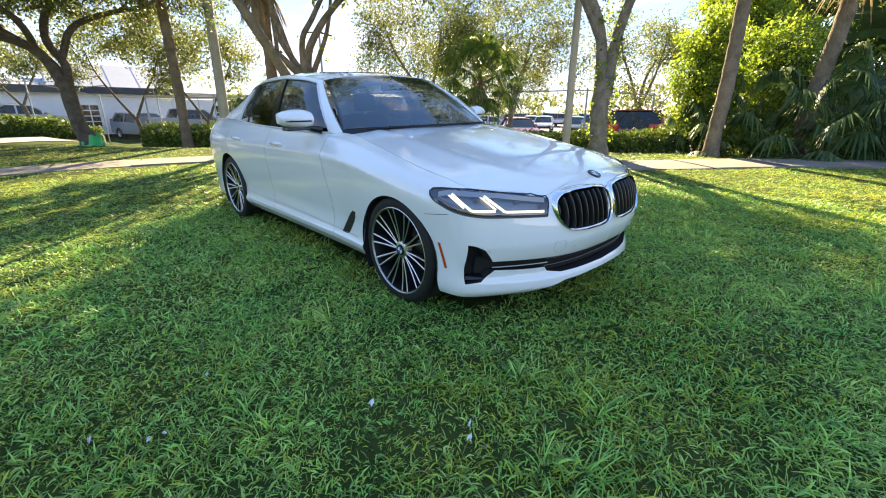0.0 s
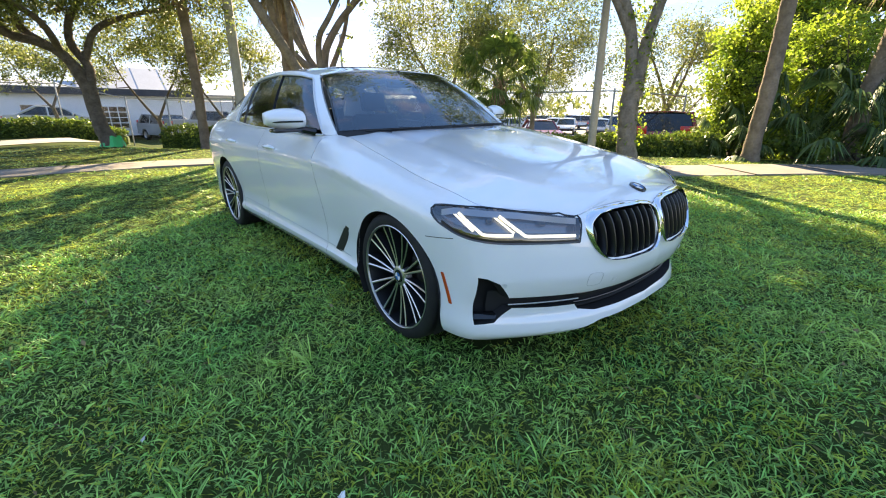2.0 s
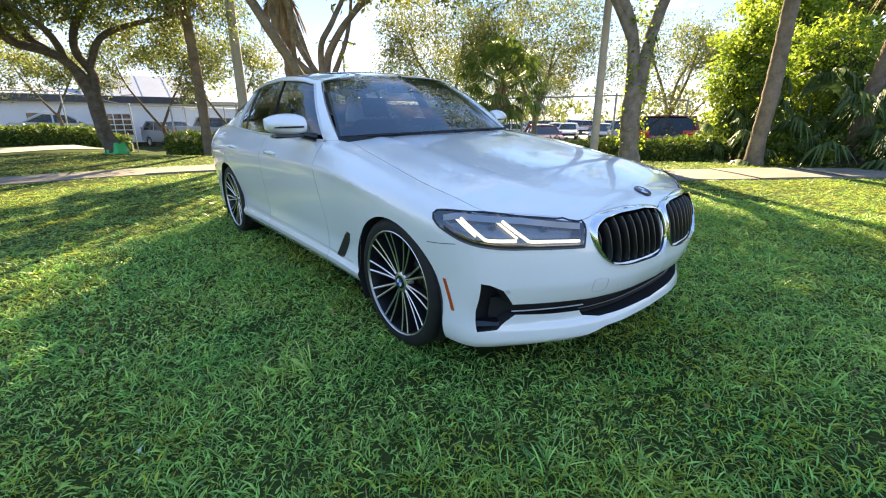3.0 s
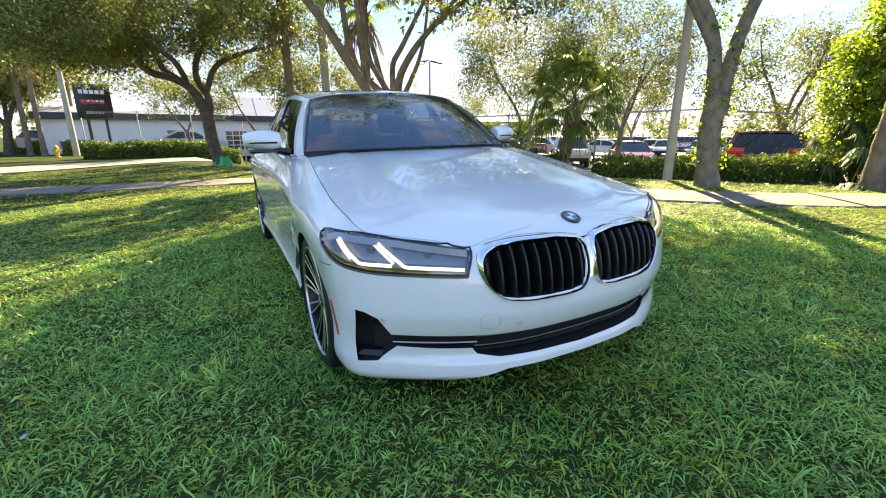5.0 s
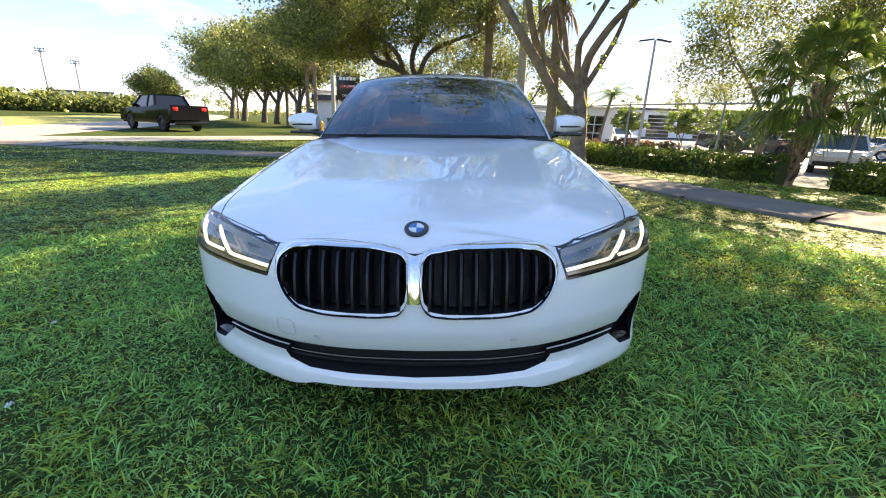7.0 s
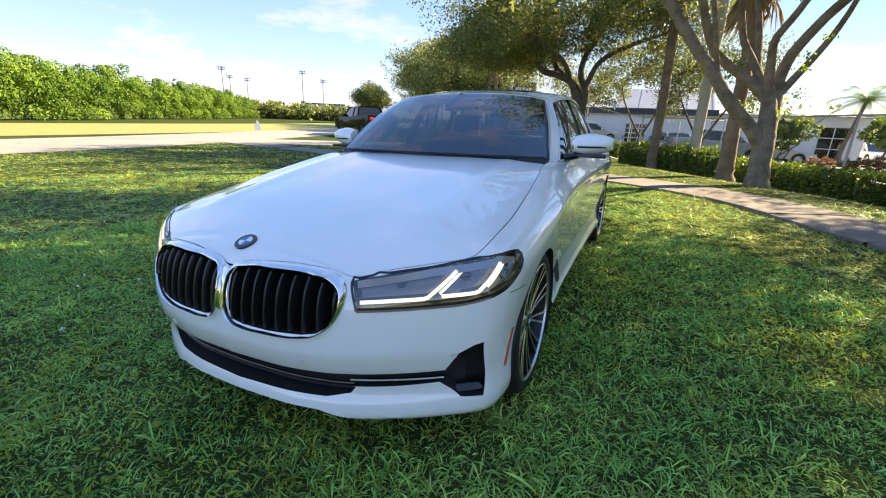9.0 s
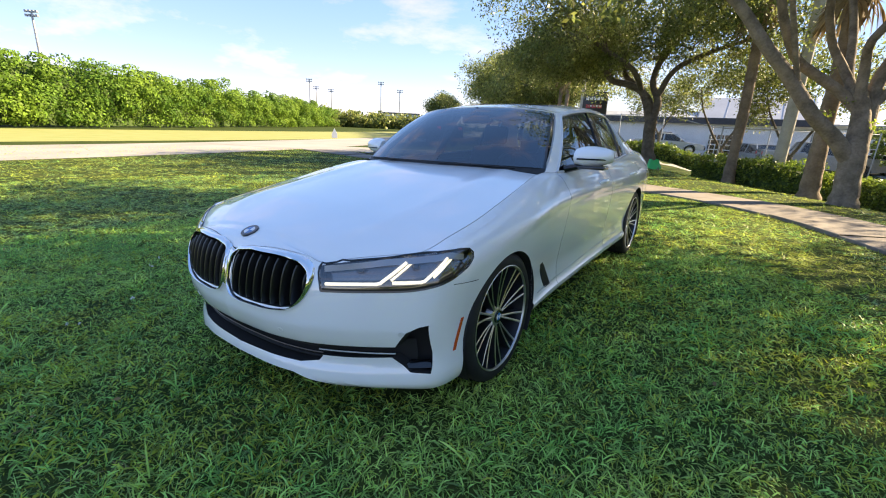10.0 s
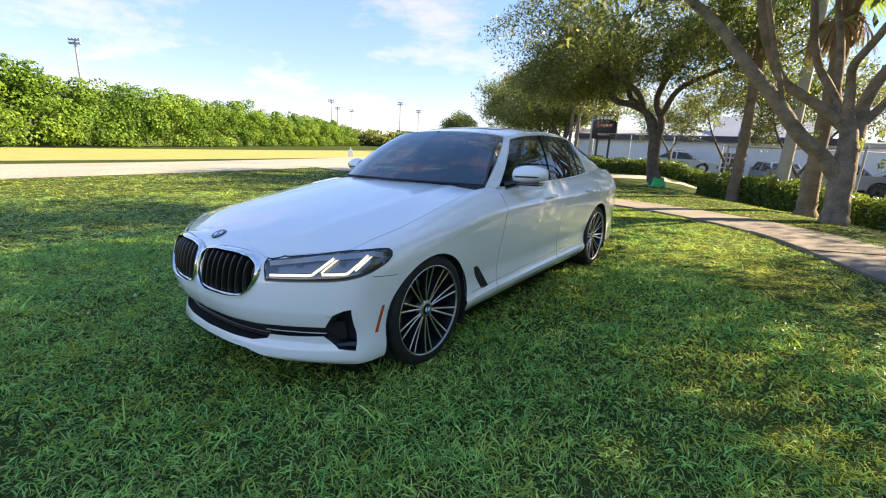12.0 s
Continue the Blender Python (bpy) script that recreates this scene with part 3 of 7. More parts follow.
# lamps: lens, dark housing, light guides, projector
for s in (1, -1):
    lens = panels["lamp", s]
    if lens:
        head = part("headlight", lens, M_LENS, sedan, "clear lamp with white light guides and dark housing")
        hs = bmesh.new()
        eu, wv = Vector((s * 0.8, 0.6, 0)), Vector((-s * 0.6, 0.8, 0))

        def lamp_at(u, z, deep):
            o = eu * u + Vector((0, 0, z)) - wv * 1.5
            hit, n, _, _ = SKIN.ray_cast(o, wv)
            if not hit or hit.x * s < 0.3 or hit.y > 0:
                hit = SKIN.find_nearest(eu * u + wv * Vector((s * 0.72, -0.62, 0)).dot(wv) + Vector((0, 0, z)))[0]
            return hit + wv * deep

        rows = []
        for z0, k in ((0, 0.0), (0.25, 1), (0.5, 1), (0.75, 1), (1, 0.0)):
            row = []
            for u in np.linspace(-0.098, 0.53, 20):
                hi = float(curve_of([-0.1, 0.17, 0.44, 0.535], [0.752, 0.79, 0.812, 0.80])(u)[0])
                lo = float(curve_of([-0.1, 0.1, 0.27, 0.44, 0.535], [0.655, 0.662, 0.669, 0.708, 0.757])(u)[0])
                row.append(lamp_at(u, lo + (hi - lo) * z0, 0.012 + 0.05 * k))
            rows.append(row)
        add_grid(hs, rows)
        part("housing", hs, M_LAMPGREY, head)
        # each guide is a hockey stick: a flat run, a tight elbow, then a slanting blade with a thinner twin beside it
        for path, twin in (([(-0.08, 0.681), (0.03, 0.687), (0.125, 0.691), (0.142, 0.695), (0.156, 0.706), (0.20, 0.737), (0.25, 0.772)], [(0.185, 0.703), (0.225, 0.734), (0.275, 0.771)]),
                           ([(0.19, 0.697), (0.25, 0.699), (0.308, 0.702), (0.324, 0.706), (0.337, 0.716), (0.375, 0.745), (0.425, 0.783)], [(0.362, 0.716), (0.397, 0.743), (0.452, 0.784)])):
            for line, rad, deep in ((path, 0.0068, 0.02), (twin, 0.005, 0.03)):
                dr = bmesh.new()
                pts = [lamp_at(u0 + (u1 - u0) * k / 4, z0 + (z1 - z0) * k / 4, deep) for (u0, z0), (u1, z1) in zip(line, line[1:]) for k in range(4)] + [lamp_at(*line[-1], deep)]
                add_tube(dr, pts, rad, 8)
                part("light_guide", dr, M_DRL, head)
        for u0, z0 in ((0.06, 0.735), (0.29, 0.752)):
            pr = bmesh.new()
            c = lamp_at(u0, z0, 0.045)
            bmesh.ops.create_uvsphere(pr, u_segments=20, v_segments=12, radius=0.019, matrix=Matrix.Translation(c))
            part("projector", pr, M_BLACK, head)
        seal = bmesh.new()
        edge = spline(lamp + [lamp[0]], 70)
        add_tube(seal, [lamp_at(u, z, 0.003) for u, z in edge], 0.006, 5, cap=False)
        part("lens_seal", seal, M_BLACK, head)
        low = bmesh.new()
        add_grid(low, [[lamp_at(u, float(np.interp(u, [-0.1, 0.1, 0.27, 0.37, 0.44, 0.5], [0.660, 0.667, 0.676, 0.692, 0.713, 0.743])) + dz, dp) for u in np.linspace(-0.09, 0.5, 24)] for dz, dp in ((-0.003, -0.0012), (0.011, -0.0012), (0.012, 0.03))])
        part("lower_trim", low, M_BAR, head)
        up = bmesh.new()
        add_grid(up, [[lamp_at(u, float(np.interp(u, [-0.1, 0.17, 0.44, 0.52], [0.750, 0.788, 0.808, 0.79])) + dz, dp) for u in np.linspace(-0.085, 0.5, 24)] for dz, dp in ((-0.004, 0.005), (-0.028, 0.02), (-0.03, 0.05))])
        part("upper_trim", up, M_LAMPTRIM, head)
        sil = bmesh.new()
        add_tube(sil, [lamp_at(u, z, 0.03) for u, z in ((-0.07, 0.735), (0.03, 0.752), (0.13, 0.763))], 0.006, 6)
        part("trim_strip", sil, M_CHROME, head)

# kidney grilles: chrome frame, black backing, upright bars
for s in (1, -1):
    def ring(q, lift):
        out = []
        cx, cz = 0.255, 0.664
        P = spline([(x, z) for x, z in KIDNEY] + [KIDNEY[0]], 72)[:-1]
        for x, z in P:
            X, Z = cx + (x - cx) * (1 - 0.046 * q) - 0.004 * q, cz + (z - cz) * (1 - 0.08 * q) - 0.004 * q
            p, n = on_skin(s * X, min(Z, 0.775))
            out.append(Vector((s * X, p.y - lift, Z)))
        return out

    fr = bmesh.new()
    rings = [ring(0, -0.006), ring(0.0, 0.004), ring(0.12, 0.013), ring(0.72, 0.020), ring(0.9, 0.018), ring(1.0, 0.008), ring(1.06, -0.035)]
    vr = [[fr.verts.new(p) for p in r] for r in rings]
    for a, b in zip(vr, vr[1:]):
        for i in range(len(a)):
            fr.faces.new((a[i], a[(i + 1) % len(a)], b[(i + 1) % len(a)], b[i]))
    bmesh.ops.recalc_face_normals(fr, faces=fr.faces)
    grille = part("kidney_grille", fr, M_CHROME, sedan, "chrome-framed grille with black upright bars", sharp=50)
    bk = bmesh.new()
    pts = ring(0.6, -0.075)
    bk.faces.new([bk.verts.new(p) for p in pts])
    part("backing", bk, M_PLASTIC, grille, smooth=False)
    for i in range(9):
        x = 0.05 + i * 0.049
        zt = min(np.interp(x, [0.025, 0.085, 0.36, 0.46], [0.735, 0.768, 0.768, 0.725]), 0.77) - 0.008
        zb = max(np.interp(x, [0.025, 0.055, 0.38, 0.46], [0.60, 0.562, 0.57, 0.66]), 0.555) + 0.004
        sl = bmesh.new()
        rows = []
        for z in np.linspace(zb, zt, 9):
            y = on_skin(s * x, min(z, 0.77))[0].y
            f = 0.006 + 0.016 * abs(math.sin(math.pi * (z - zb) / (zt - zb))) ** 0.5
            rows.append([(s * (x - 0.012), y + 0.05, z), (s * (x - 0.009), y - f * 0.2 + 0.006, z), (s * (x - 0.003), y - f * 0.5, z), (s * (x + 0.005), y - f * 0.5, z), (s * (x + 0.010), y - f * 0.1 + 0.008, z), (s * (x + 0.012), y + 0.05, z)])
        add_grid(sl, rows)
        bmesh.ops.recalc_face_normals(sl, faces=sl.faces)
        part("grille_bar", sl, M_BAR, grille)

bridge = bmesh.new()
add_grid(bridge, [[on_skin(x, z, 0.005 + 0.006 * (abs(x) < 0.012))[0] for x in (-0.022, -0.011, 0, 0.011, 0.022)] for z in np.linspace(0.60, 0.742, 9)])
bmesh.ops.recalc_face_normals(bridge, faces=bridge.faces)
part("grille_bridge", thicken(bridge, 0.006) if sum(fc.normal.y for fc in bridge.faces) < 0 else bridge, M_CHROME, sedan)

# lower intake: backing, bars, bright line; corner vents
for s in (1, -1):
    bk = bmesh.new()
    add_grid(bk, [[(s * x, on_skin(s * x, 0.34)[0].y + d, z) for x in np.linspace(0, 0.79, 20)] for z, d in ((0.26, 0.06), (0.34, 0.075), (0.42, 0.06))])
    part("intake_backing", bk, M_GAP, sedan)
    vb = bmesh.new()
    add_grid(vb, [[(s * x, on_skin(s * 0.8, 0.4)[0].y + 0.02 + (x - 0.72) * 0.75 + d, z) for x in np.linspace(0.72, 0.895, 8)] for z, d in ((0.25, 0.02), (0.33, 0.06), (0.45, 0.05), (0.53, 0.02))])
    part("vent_backing", vb, M_GAP, sedan)
    fin = bmesh.new()
    add_grid(fin, [[on_skin(s * x, z)[0] + Vector((0, d, 0)) for x in np.linspace(0.775, 0.862, 8)] for z, d in ((0.292, 0.012), (0.31, 0.03), (0.318, 0.05))])
    part("vent_shelf", fin, M_BLACK, sedan)
    br = bmesh.new()
    add_tube(br, [on_skin(s * x, 0.362 + 0.01 * (x - 0.45))[0] + Vector((0, 0.006, 0)) for x in np.linspace(0.462, 0.745, 14)], 0.003, 6)
    part("intake_bar", br, M_SATIN, sedan)
for z, d, mat, r in ((0.383, 0.022, M_INTAKELINE, 0.0016), (0.366, 0.034, M_PLASTIC, 0.007), (0.334, 0.022, M_INTAKELINE, 0.0020), (0.308, 0.034, M_PLASTIC, 0.007)):
    br = bmesh.new()
    add_tube(br, [on_skin(x, z)[0] + Vector((0, d, 0)) for x in np.linspace(-0.462, 0.462, 30)], r, 6)
    part("intake_bar", br, mat, sedan)
for x in (-0.785, -0.33, 0.33, 0.785):
    se = bmesh.new()
    p, n = on_skin(x, 0.478 if abs(x) > 0.5 else 0.452)
    m = Matrix.Translation(p) @ n.to_track_quat("Z", "Y").to_matrix().to_4x4()
    add_lathe(se, [(-0.002, 0.014), (0.0015, 0.013), (0.002, 0.010), (0.0008, 0.009), (0.0022, 0.0)], 20, "Z")
    bmesh.ops.transform(se, matrix=m, verts=se.verts)
    part("parking_sensor", se, M_SATIN, sedan)
tow = bmesh.new()
P = [on_skin(-0.44 + 0.034 * math.copysign(abs(math.cos(a)) ** 0.5, math.cos(a)), 0.475 + 0.034 * math.copysign(abs(math.sin(a)) ** 0.5, math.sin(a)), 0.001)[0] for a in np.linspace(0, math.tau, 33)]
add_tube(tow, P, 0.0008, 4, cap=False)
part("tow_cover_seam", tow, M_SEAM_SHADE, sedan)
for s in (1, -1):
    am = bmesh.new()
    rows = []
    for k in np.linspace(0, 1, 8):
        z, y = 0.505 - 0.15 * k, -0.39 - 0.05 * k
        row = []
        for dy in (-0.009, 0.009):
            hit, n, _, _ = SKIN.ray_cast(Vector((s * 1.5, y + dy, z)), Vector((-s, 0, 0)))
            row.append((hit or Vector((s * 0.93, y, z))) + (n or Vector((s, 0, 0))) * 0.004)
        rows.append(row)
    add_grid(am, rows)
    bmesh.ops.recalc_face_normals(am, faces=am.faces)
    part("side_marker", thicken(am, 0.006), M_AMBER, sedan, "amber side reflector")
    gb = bmesh.new()
    add_prism(gb, [(0.45, 0.507), (0.51, 0.511), (0.67, 0.32), (0.58, 0.315)], s * 0.905 - 0.004, s * 0.905 + 0.004, "X")
    part("gill_backing", gb, M_PLASTIC, sedan, smooth=False)

# bonnet
hood_rows = []
front_j = [j for j in range(len(STATIONS)) if top_xyz[j][1] < 0.70 and STATIONS[j] < plan_s[13]]
ZC = curve_of([-0.878, -0.85, -0.80, -0.72, -0.6, -0.3, 0.0, 0.4, 0.72], [0.750, 0.79, 0.818, 0.843, 0.868, 0.922, 0.960, 0.993, 1.008])
for j in front_j:
    x, y, z = top_xyz[j]
    row = []
    for u in np.linspace(-1, 1, 41):
        zc = float(ZC(y)[0])
        a = abs(u)
        zz = z + (zc - z) * (1 - a ** 2.6) if x > 0.5 else z + (zc - z) * (1 - a ** 2.0)
        crease = 0.007 * math.exp(-((a - (0.62 + 0.10 * min(max((y + 0.8) / 1.5, 0), 1))) / 0.075) ** 2) * min(max((y + 0.80) / 0.3, 0), 1)
        row.append(Vector((x * u * (0.9965 if a > 0.99 else 1), y + 0.004, zz + crease + 0.001)))
    hood_rows.append(row)
hood = bmesh.new()
add_grid(hood, hood_rows[1:])
bmesh.ops.recalc_face_normals(hood, faces=hood.faces)
if sum(fc.normal.z for fc in hood.faces) < 0:
    bmesh.ops.reverse_faces(hood, faces=hood.faces)
bonnet = part("bonnet", thicken(hood, 0.012), M_PAINT, sedan, sharp=40)
# roundel on the bonnet
HOOD = BVHTree.FromPolygons([v.co for v in bonnet.data.vertices], [tuple(q.vertices) for q in bonnet.data.polygons])
hit, n, _, _ = HOOD.ray_cast(Vector((0, -0.80, 2)), Vector((0, 0, -1)))
rm = Matrix.Translation(hit) @ n.to_track_quat("Z", "Y").to_matrix().to_4x4()
rd = bmesh.new()
add_lathe(rd, [(-0.003, 0.041), (0.004, 0.041), (0.006, 0.039), (0.006, 0.027), (0.005, 0.026)], 40, "Z")
bmesh.ops.transform(rd, matrix=rm, verts=rd.verts)
badge = part("roundel", rd, M_BLACK, sedan, "round black-rimmed badge with blue and white quarters")
for q in range(4):
    qd = bmesh.new()
    c = qd.verts.new((0, 0, 0.0065))
    arc = [qd.verts.new((0.026 * math.cos(a), 0.026 * math.sin(a), 0.0062)) for a in np.linspace(q * math.pi / 2, (q + 1) * math.pi / 2, 9)]
    for a, b in zip(arc, arc[1:]):
        qd.faces.new((c, a, b))
    bmesh.ops.transform(qd, matrix=rm, verts=qd.verts)
    part("quarter", qd, M_BLUE if q % 2 else M_WHITE, badge, smooth=False)

# ---- cabin: belt line to roof, as lines from foot to head ----
# foot and head of upright lines along the side, from the windscreen pillar to the rear pillar
FOOT = [(0.765, 0.80, 0.995), (0.795, 0.93, 0.985), (0.824, 1.30, 0.988), (0.828, 1.84, 0.998), (0.828, 1.92, 0.999), (0.815, 2.40, 1.012), (0.80, 2.62, 1.022), (0.783, 2.86, 1.034), (0.757, 3.22, 1.048), (0.72, 3.55, 1.055)]
HEAD = [(0.590, 1.35, 1.374), (0.603, 1.41, 1.378), (0.617, 1.55, 1.404), (0.622, 1.92, 1.433), (0.622, 1.99, 1.435), (0.612, 2.36, 1.427), (0.600, 2.60, 1.407), (0.585, 2.80, 1.378), (0.555, 3.00, 1.335), (0.52, 3.10, 1.31)]
PILLAR_STEPS = [0, 0.06, 0.2, 0.4, 0.43, 0.6, 0.68, 0.77, 0.9, 1.0]
foot_at, head_at = curve_of(PILLAR_STEPS, FOOT), curve_of(PILLAR_STEPS, HEAD)


def flank(s, k, v):
    f, h = Vector(foot_at(k)[0]), Vector(head_at(k)[0])
    p = f.lerp(h, v)
    bow = 4 * v * (1 - v)
    p.x += 0.022 * bow
    return Vector((p.x * s, p.y, p.z))


def patch(s, k0, k1, v0, v1, n=14, m=8, lift=0.0):
    bm = bmesh.new()
    add_grid(bm, [[flank(s, k, v) + Vector((s * lift, 0, lift * 0.4)) for k in np.linspace(k0, k1, n)] for v in np.linspace(v0, v1, m)])
    bmesh.ops.recalc_face_normals(bm, faces=bm.faces)
    if sum((fc.normal.x * s) for fc in bm.faces) < 0:
        bmesh.ops.reverse_faces(bm, faces=bm.faces)
    return bm


for s in (1, -1):
    part("pillar_front", thicken(patch(s, 0.0, 0.062, 0, 1, 4, 16), 0.02), M_PAINT, sedan)
    part("roof_rail", thicken(patch(s, 0.06, 0.92, 0.93, 1.0, 40, 3), 0.02), M_PAINT, sedan)
    part("pillar_rear", thicken(patch(s, 0.775, 1.0, 0.0, 1.0, 14, 12), 0.02), M_PAINT, sedan)
    part("pillar_middle", thicken(patch(s, 0.392, 0.438, 0.02, 0.93, 4, 10, 0.003), 0.02), M_BLACK, sedan)
    part("quarter_bar", thicken(patch(s, 0.675, 0.69, 0.02, 0.93, 3, 10, 0.003), 0.02), M_BLACK, sedan)
    for k0, k1 in ((0.062, 0.392), (0.438, 0.675), (0.69, 0.775)):
        g = part("side_window", patch(s, k0, k1, 0.02, 0.93, 14, 10, -0.006), M_TINT, sedan, "dark tinted side glass")
        g.visible_shadow = False
    tr = bmesh.new()
    line = [flank(s, k, 0.008) + Vector((s * 0.006, 0, 0)) for k in np.linspace(0.055, 0.79, 40)] + [flank(s, 0.79, v) + Vector((s * 0.004, 0, 0)) for v in np.linspace(0.1, 0.9, 8)]
    line += [flank(s, k, 0.938) + Vector((s * 0.005, 0, 0)) for k in np.linspace(0.77, 0.07, 40)] + [flank(s, 0.058, v) + Vector((s * 0.004, 0, 0)) for v in np.linspace(0.9, 0.05, 12)]
    add_tube(tr, line + [line[0]], 0.007, 6, cap=False)
    part("window_trim", tr, M_SATIN, sedan, "satin silver window surround")

# windscreen, roof, rear window
WS_FOOT = curve_of([0, 0.35, 0.6, 0.75], np.array([(0.63, 1.008), (0.665, 1.006), (0.73, 1.002), (0.80, 0.997)]))
WS_HEAD = curve_of([0, 0.3, 0.5, 0.58], np.array([(1.24, 1.416), (1.26, 1.409), (1.305, 1.391), (1.34, 1.376)]))


def screen(u, v):
    xf, xh = 0.762 * u, 0.582 * u
    f, h = WS_FOOT(abs(xf))[0], WS_HEAD(abs(xh))[0]
    p = Vector((xf, *f)).lerp(Vector((xh, *h)), v)
    p.z += 0.030 * 4 * v * (1 - v)
    p.y -= 0.015 * 4 * v * (1 - v)
    return p


ws = bmesh.new()
add_grid(ws, [[screen(u, v) for u in np.linspace(-0.985, 0.985, 33)] for v in np.linspace(0.035, 0.975, 20)])
bmesh.ops.recalc_face_normals(ws, faces=ws.faces)
if sum(fc.normal.z for fc in ws.faces) < 0:
    bmesh.ops.reverse_faces(ws, faces=ws.faces)
windscreen = part("windscreen", ws, M_GLASS, sedan, "large raked windscreen")
windscreen.visible_shadow = False
for name, v0, v1 in (("cowl", -0.03, 0.04), ("screen_band", 0.945, 0.985)):
    cb = bmesh.new()
    add_grid(cb, [[screen(u, v) + Vector((0, 0.004, -0.004)) for u in np.linspace(-1, 1, 33)] for v in np.linspace(v0, v1, 3)])
    part(name, thicken(cb, 0.01), M_PLASTIC, sedan)
for s in (1, -1):
    cb = bmesh.new()
    add_grid(cb, [[screen(s * u, v) + Vector((0, 0.003, -0.003)) for u in (0.962, 0.985, 1.004)] for v in np.linspace(0, 0.985, 16)])
    part("screen_edge", cb, M_BLACK, sedan)
roof = bmesh.new()
ROOF_Z = curve_of([1.22, 1.4, 1.7, 2.05, 2.4, 2.7, 2.95, 3.12], [1.412, 1.440, 1.468, 1.478, 1.472, 1.448, 1.408, 1.37])
rows = []
for t in np.linspace(0, 1, 26):
    row = []
    for u in np.linspace(-1, 1, 25):
        k = t * 0.93
        e = head_at(k)[0]
        if t < 0.06:
            e = head_at(0)[0].copy()
        y0 = float(WS_HEAD(abs(u) * 0.58)[0][0]) - 0.006
        y1 = 3.04 - 0.06 * (1 - u * u)
        y = y0 + (y1 - y0) * t
        ke = float(np.interp(y, [head_at(q)[0][1] for q in np.linspace(0, 1, 60)], np.linspace(0, 1, 60)))
        edge = head_at(ke)[0]
        zc = float(ROOF_Z(y)[0])
        row.append(Vector((edge[0] * u, y, edge[2] + (zc - edge[2]) * (1 - abs(u) ** 2.4))))
    rows.append(row)
add_grid(roof, rows)
bmesh.ops.recalc_face_normals(roof, faces=roof.faces)
if sum(fc.normal.z for fc in roof.faces) < 0:
    bmesh.ops.reverse_faces(roof, faces=roof.faces)
part("roof", thicken(roof, 0.02), M_PAINT, sedan)
sr = bmesh.new()
add_grid(sr, [[Vector((p.x, p.y, p.z + 0.004)) for p in row[4:21]] for row in rows[4:14]])
part("sunroof", sr, M_BLACK, sedan)
an = bmesh.new()
add_prism(an, [(2.78, 1.425), (2.95, 1.405), (2.95, 1.46), (2.92, 1.465)], -0.018, 0.018, "X")
part("roof_antenna", an, M_PAINT, sedan)
rw = bmesh.new()
add_grid(rw, [[Vector((0.53 * u * (1 - v) + 0.70 * u * v, 3.0 - 0.05 * (1 - u * u) + 0.58 * v, 1.395 - 0.05 * u * u - (0.34 - 0.05 * u * u) * v + 0.03 * 4 * v * (1 - v))) for u in np.linspace(-1, 1, 15)] for v in np.linspace(0, 1, 10)])
rear_glass = part("rear_window", rw, M_TINT, sedan)
rear_glass.visible_shadow = False
bt = bmesh.new()
deck = [tuple(p) for p in top_xyz if 3.15 < p[1] < 3.992 and p[0] > 0.3]
add_grid(bt, [[Vector((x * u, y + 0.012 * (1 - u * u), z + 0.022 * (1 - abs(u) ** 2.5))) for u in np.linspace(-1, 1, 15)] for x, y, z in deck])
bmesh.ops.recalc_face_normals(bt, faces=bt.faces)
if sum(fc.normal.z for fc in bt.faces) < 0:
    bmesh.ops.reverse_faces(bt, faces=bt.faces)
part("boot_lid", bt, M_PAINT, sedan)

# ---- cabin inside ----
fl = bmesh.new()
add_box(fl, (-0.78, 0.70, 0.28), (0.78, 3.4, 0.33))
add_box(fl, (-0.72, 0.70, 0.28), (0.72, 0.74, 0.93))
add_box(fl, (-0.72, 3.10, 0.33), (0.72, 3.6, 1.0))
for s in (1, -1):
    add_box(fl, (min(s * 0.76, s * 0.80), 1.0, 0.28), (max(s * 0.76, s * 0.80), 3.3, 0.94))
part("cabin_tub", fl, M_LEATHER, sedan, smooth=False)
da = bmesh.new()
add_grid(da, [[(0.78 * u, y + 0.05 * u * u, z + (0.03 if -0.75 < u < -0.15 or 0.15 < u < 0.75 else 0.0) * k) for u in np.linspace(-1, 1, 25)] for y, z, k in ((0.70, 0.975, 0), (0.85, 0.985, 0.2), (1.0, 0.985, 0.6), (1.08, 0.96, 0.6), (1.12, 0.88, 0), (1.10, 0.6, 0))])
part("dashboard", da, M_LEATHER, sedan)
for s in (1, -1):
    st = bmesh.new()
    add_box(st, (s * 0.37 - 0.26, 1.45, 0.42), (s * 0.37 + 0.26, 2.0, 0.58), bevel=0.05)
    add_box(st, (s * 0.37 - 0.25, 0, 0), (s * 0.37 + 0.25, 0.13, 0.62), Matrix.Translation((0, 1.98, 0.52)) @ Matrix.Rotation(radians(-20), 4, "X"), bevel=0.05)
    add_box(st, (s * 0.37 - 0.13, 0, 0), (s * 0.37 + 0.13, 0.09, 0.18), Matrix.Translation((0, 2.19, 1.12)) @ Matrix.Rotation(radians(-12), 4, "X"), bevel=0.035)
    part("front_seat", st, M_LEATHER, sedan)
rs = bmesh.new()
add_box(rs, (-0.65, 2.45, 0.42), (0.65, 2.95, 0.58), bevel=0.05)
add_box(rs, (-0.65, 0, 0), (0.65, 0.14, 0.55), Matrix.Translation((0, 2.92, 0.52)) @ Matrix.Rotation(radians(-22), 4, "X"), bevel=0.05)
for x in (-0.36, 0.36):
    add_box(rs, (x - 0.12, 3.08, 1.0), (x + 0.12, 3.16, 1.14), bevel=0.03)
part("rear_bench", rs, M_LEATHER, sedan)
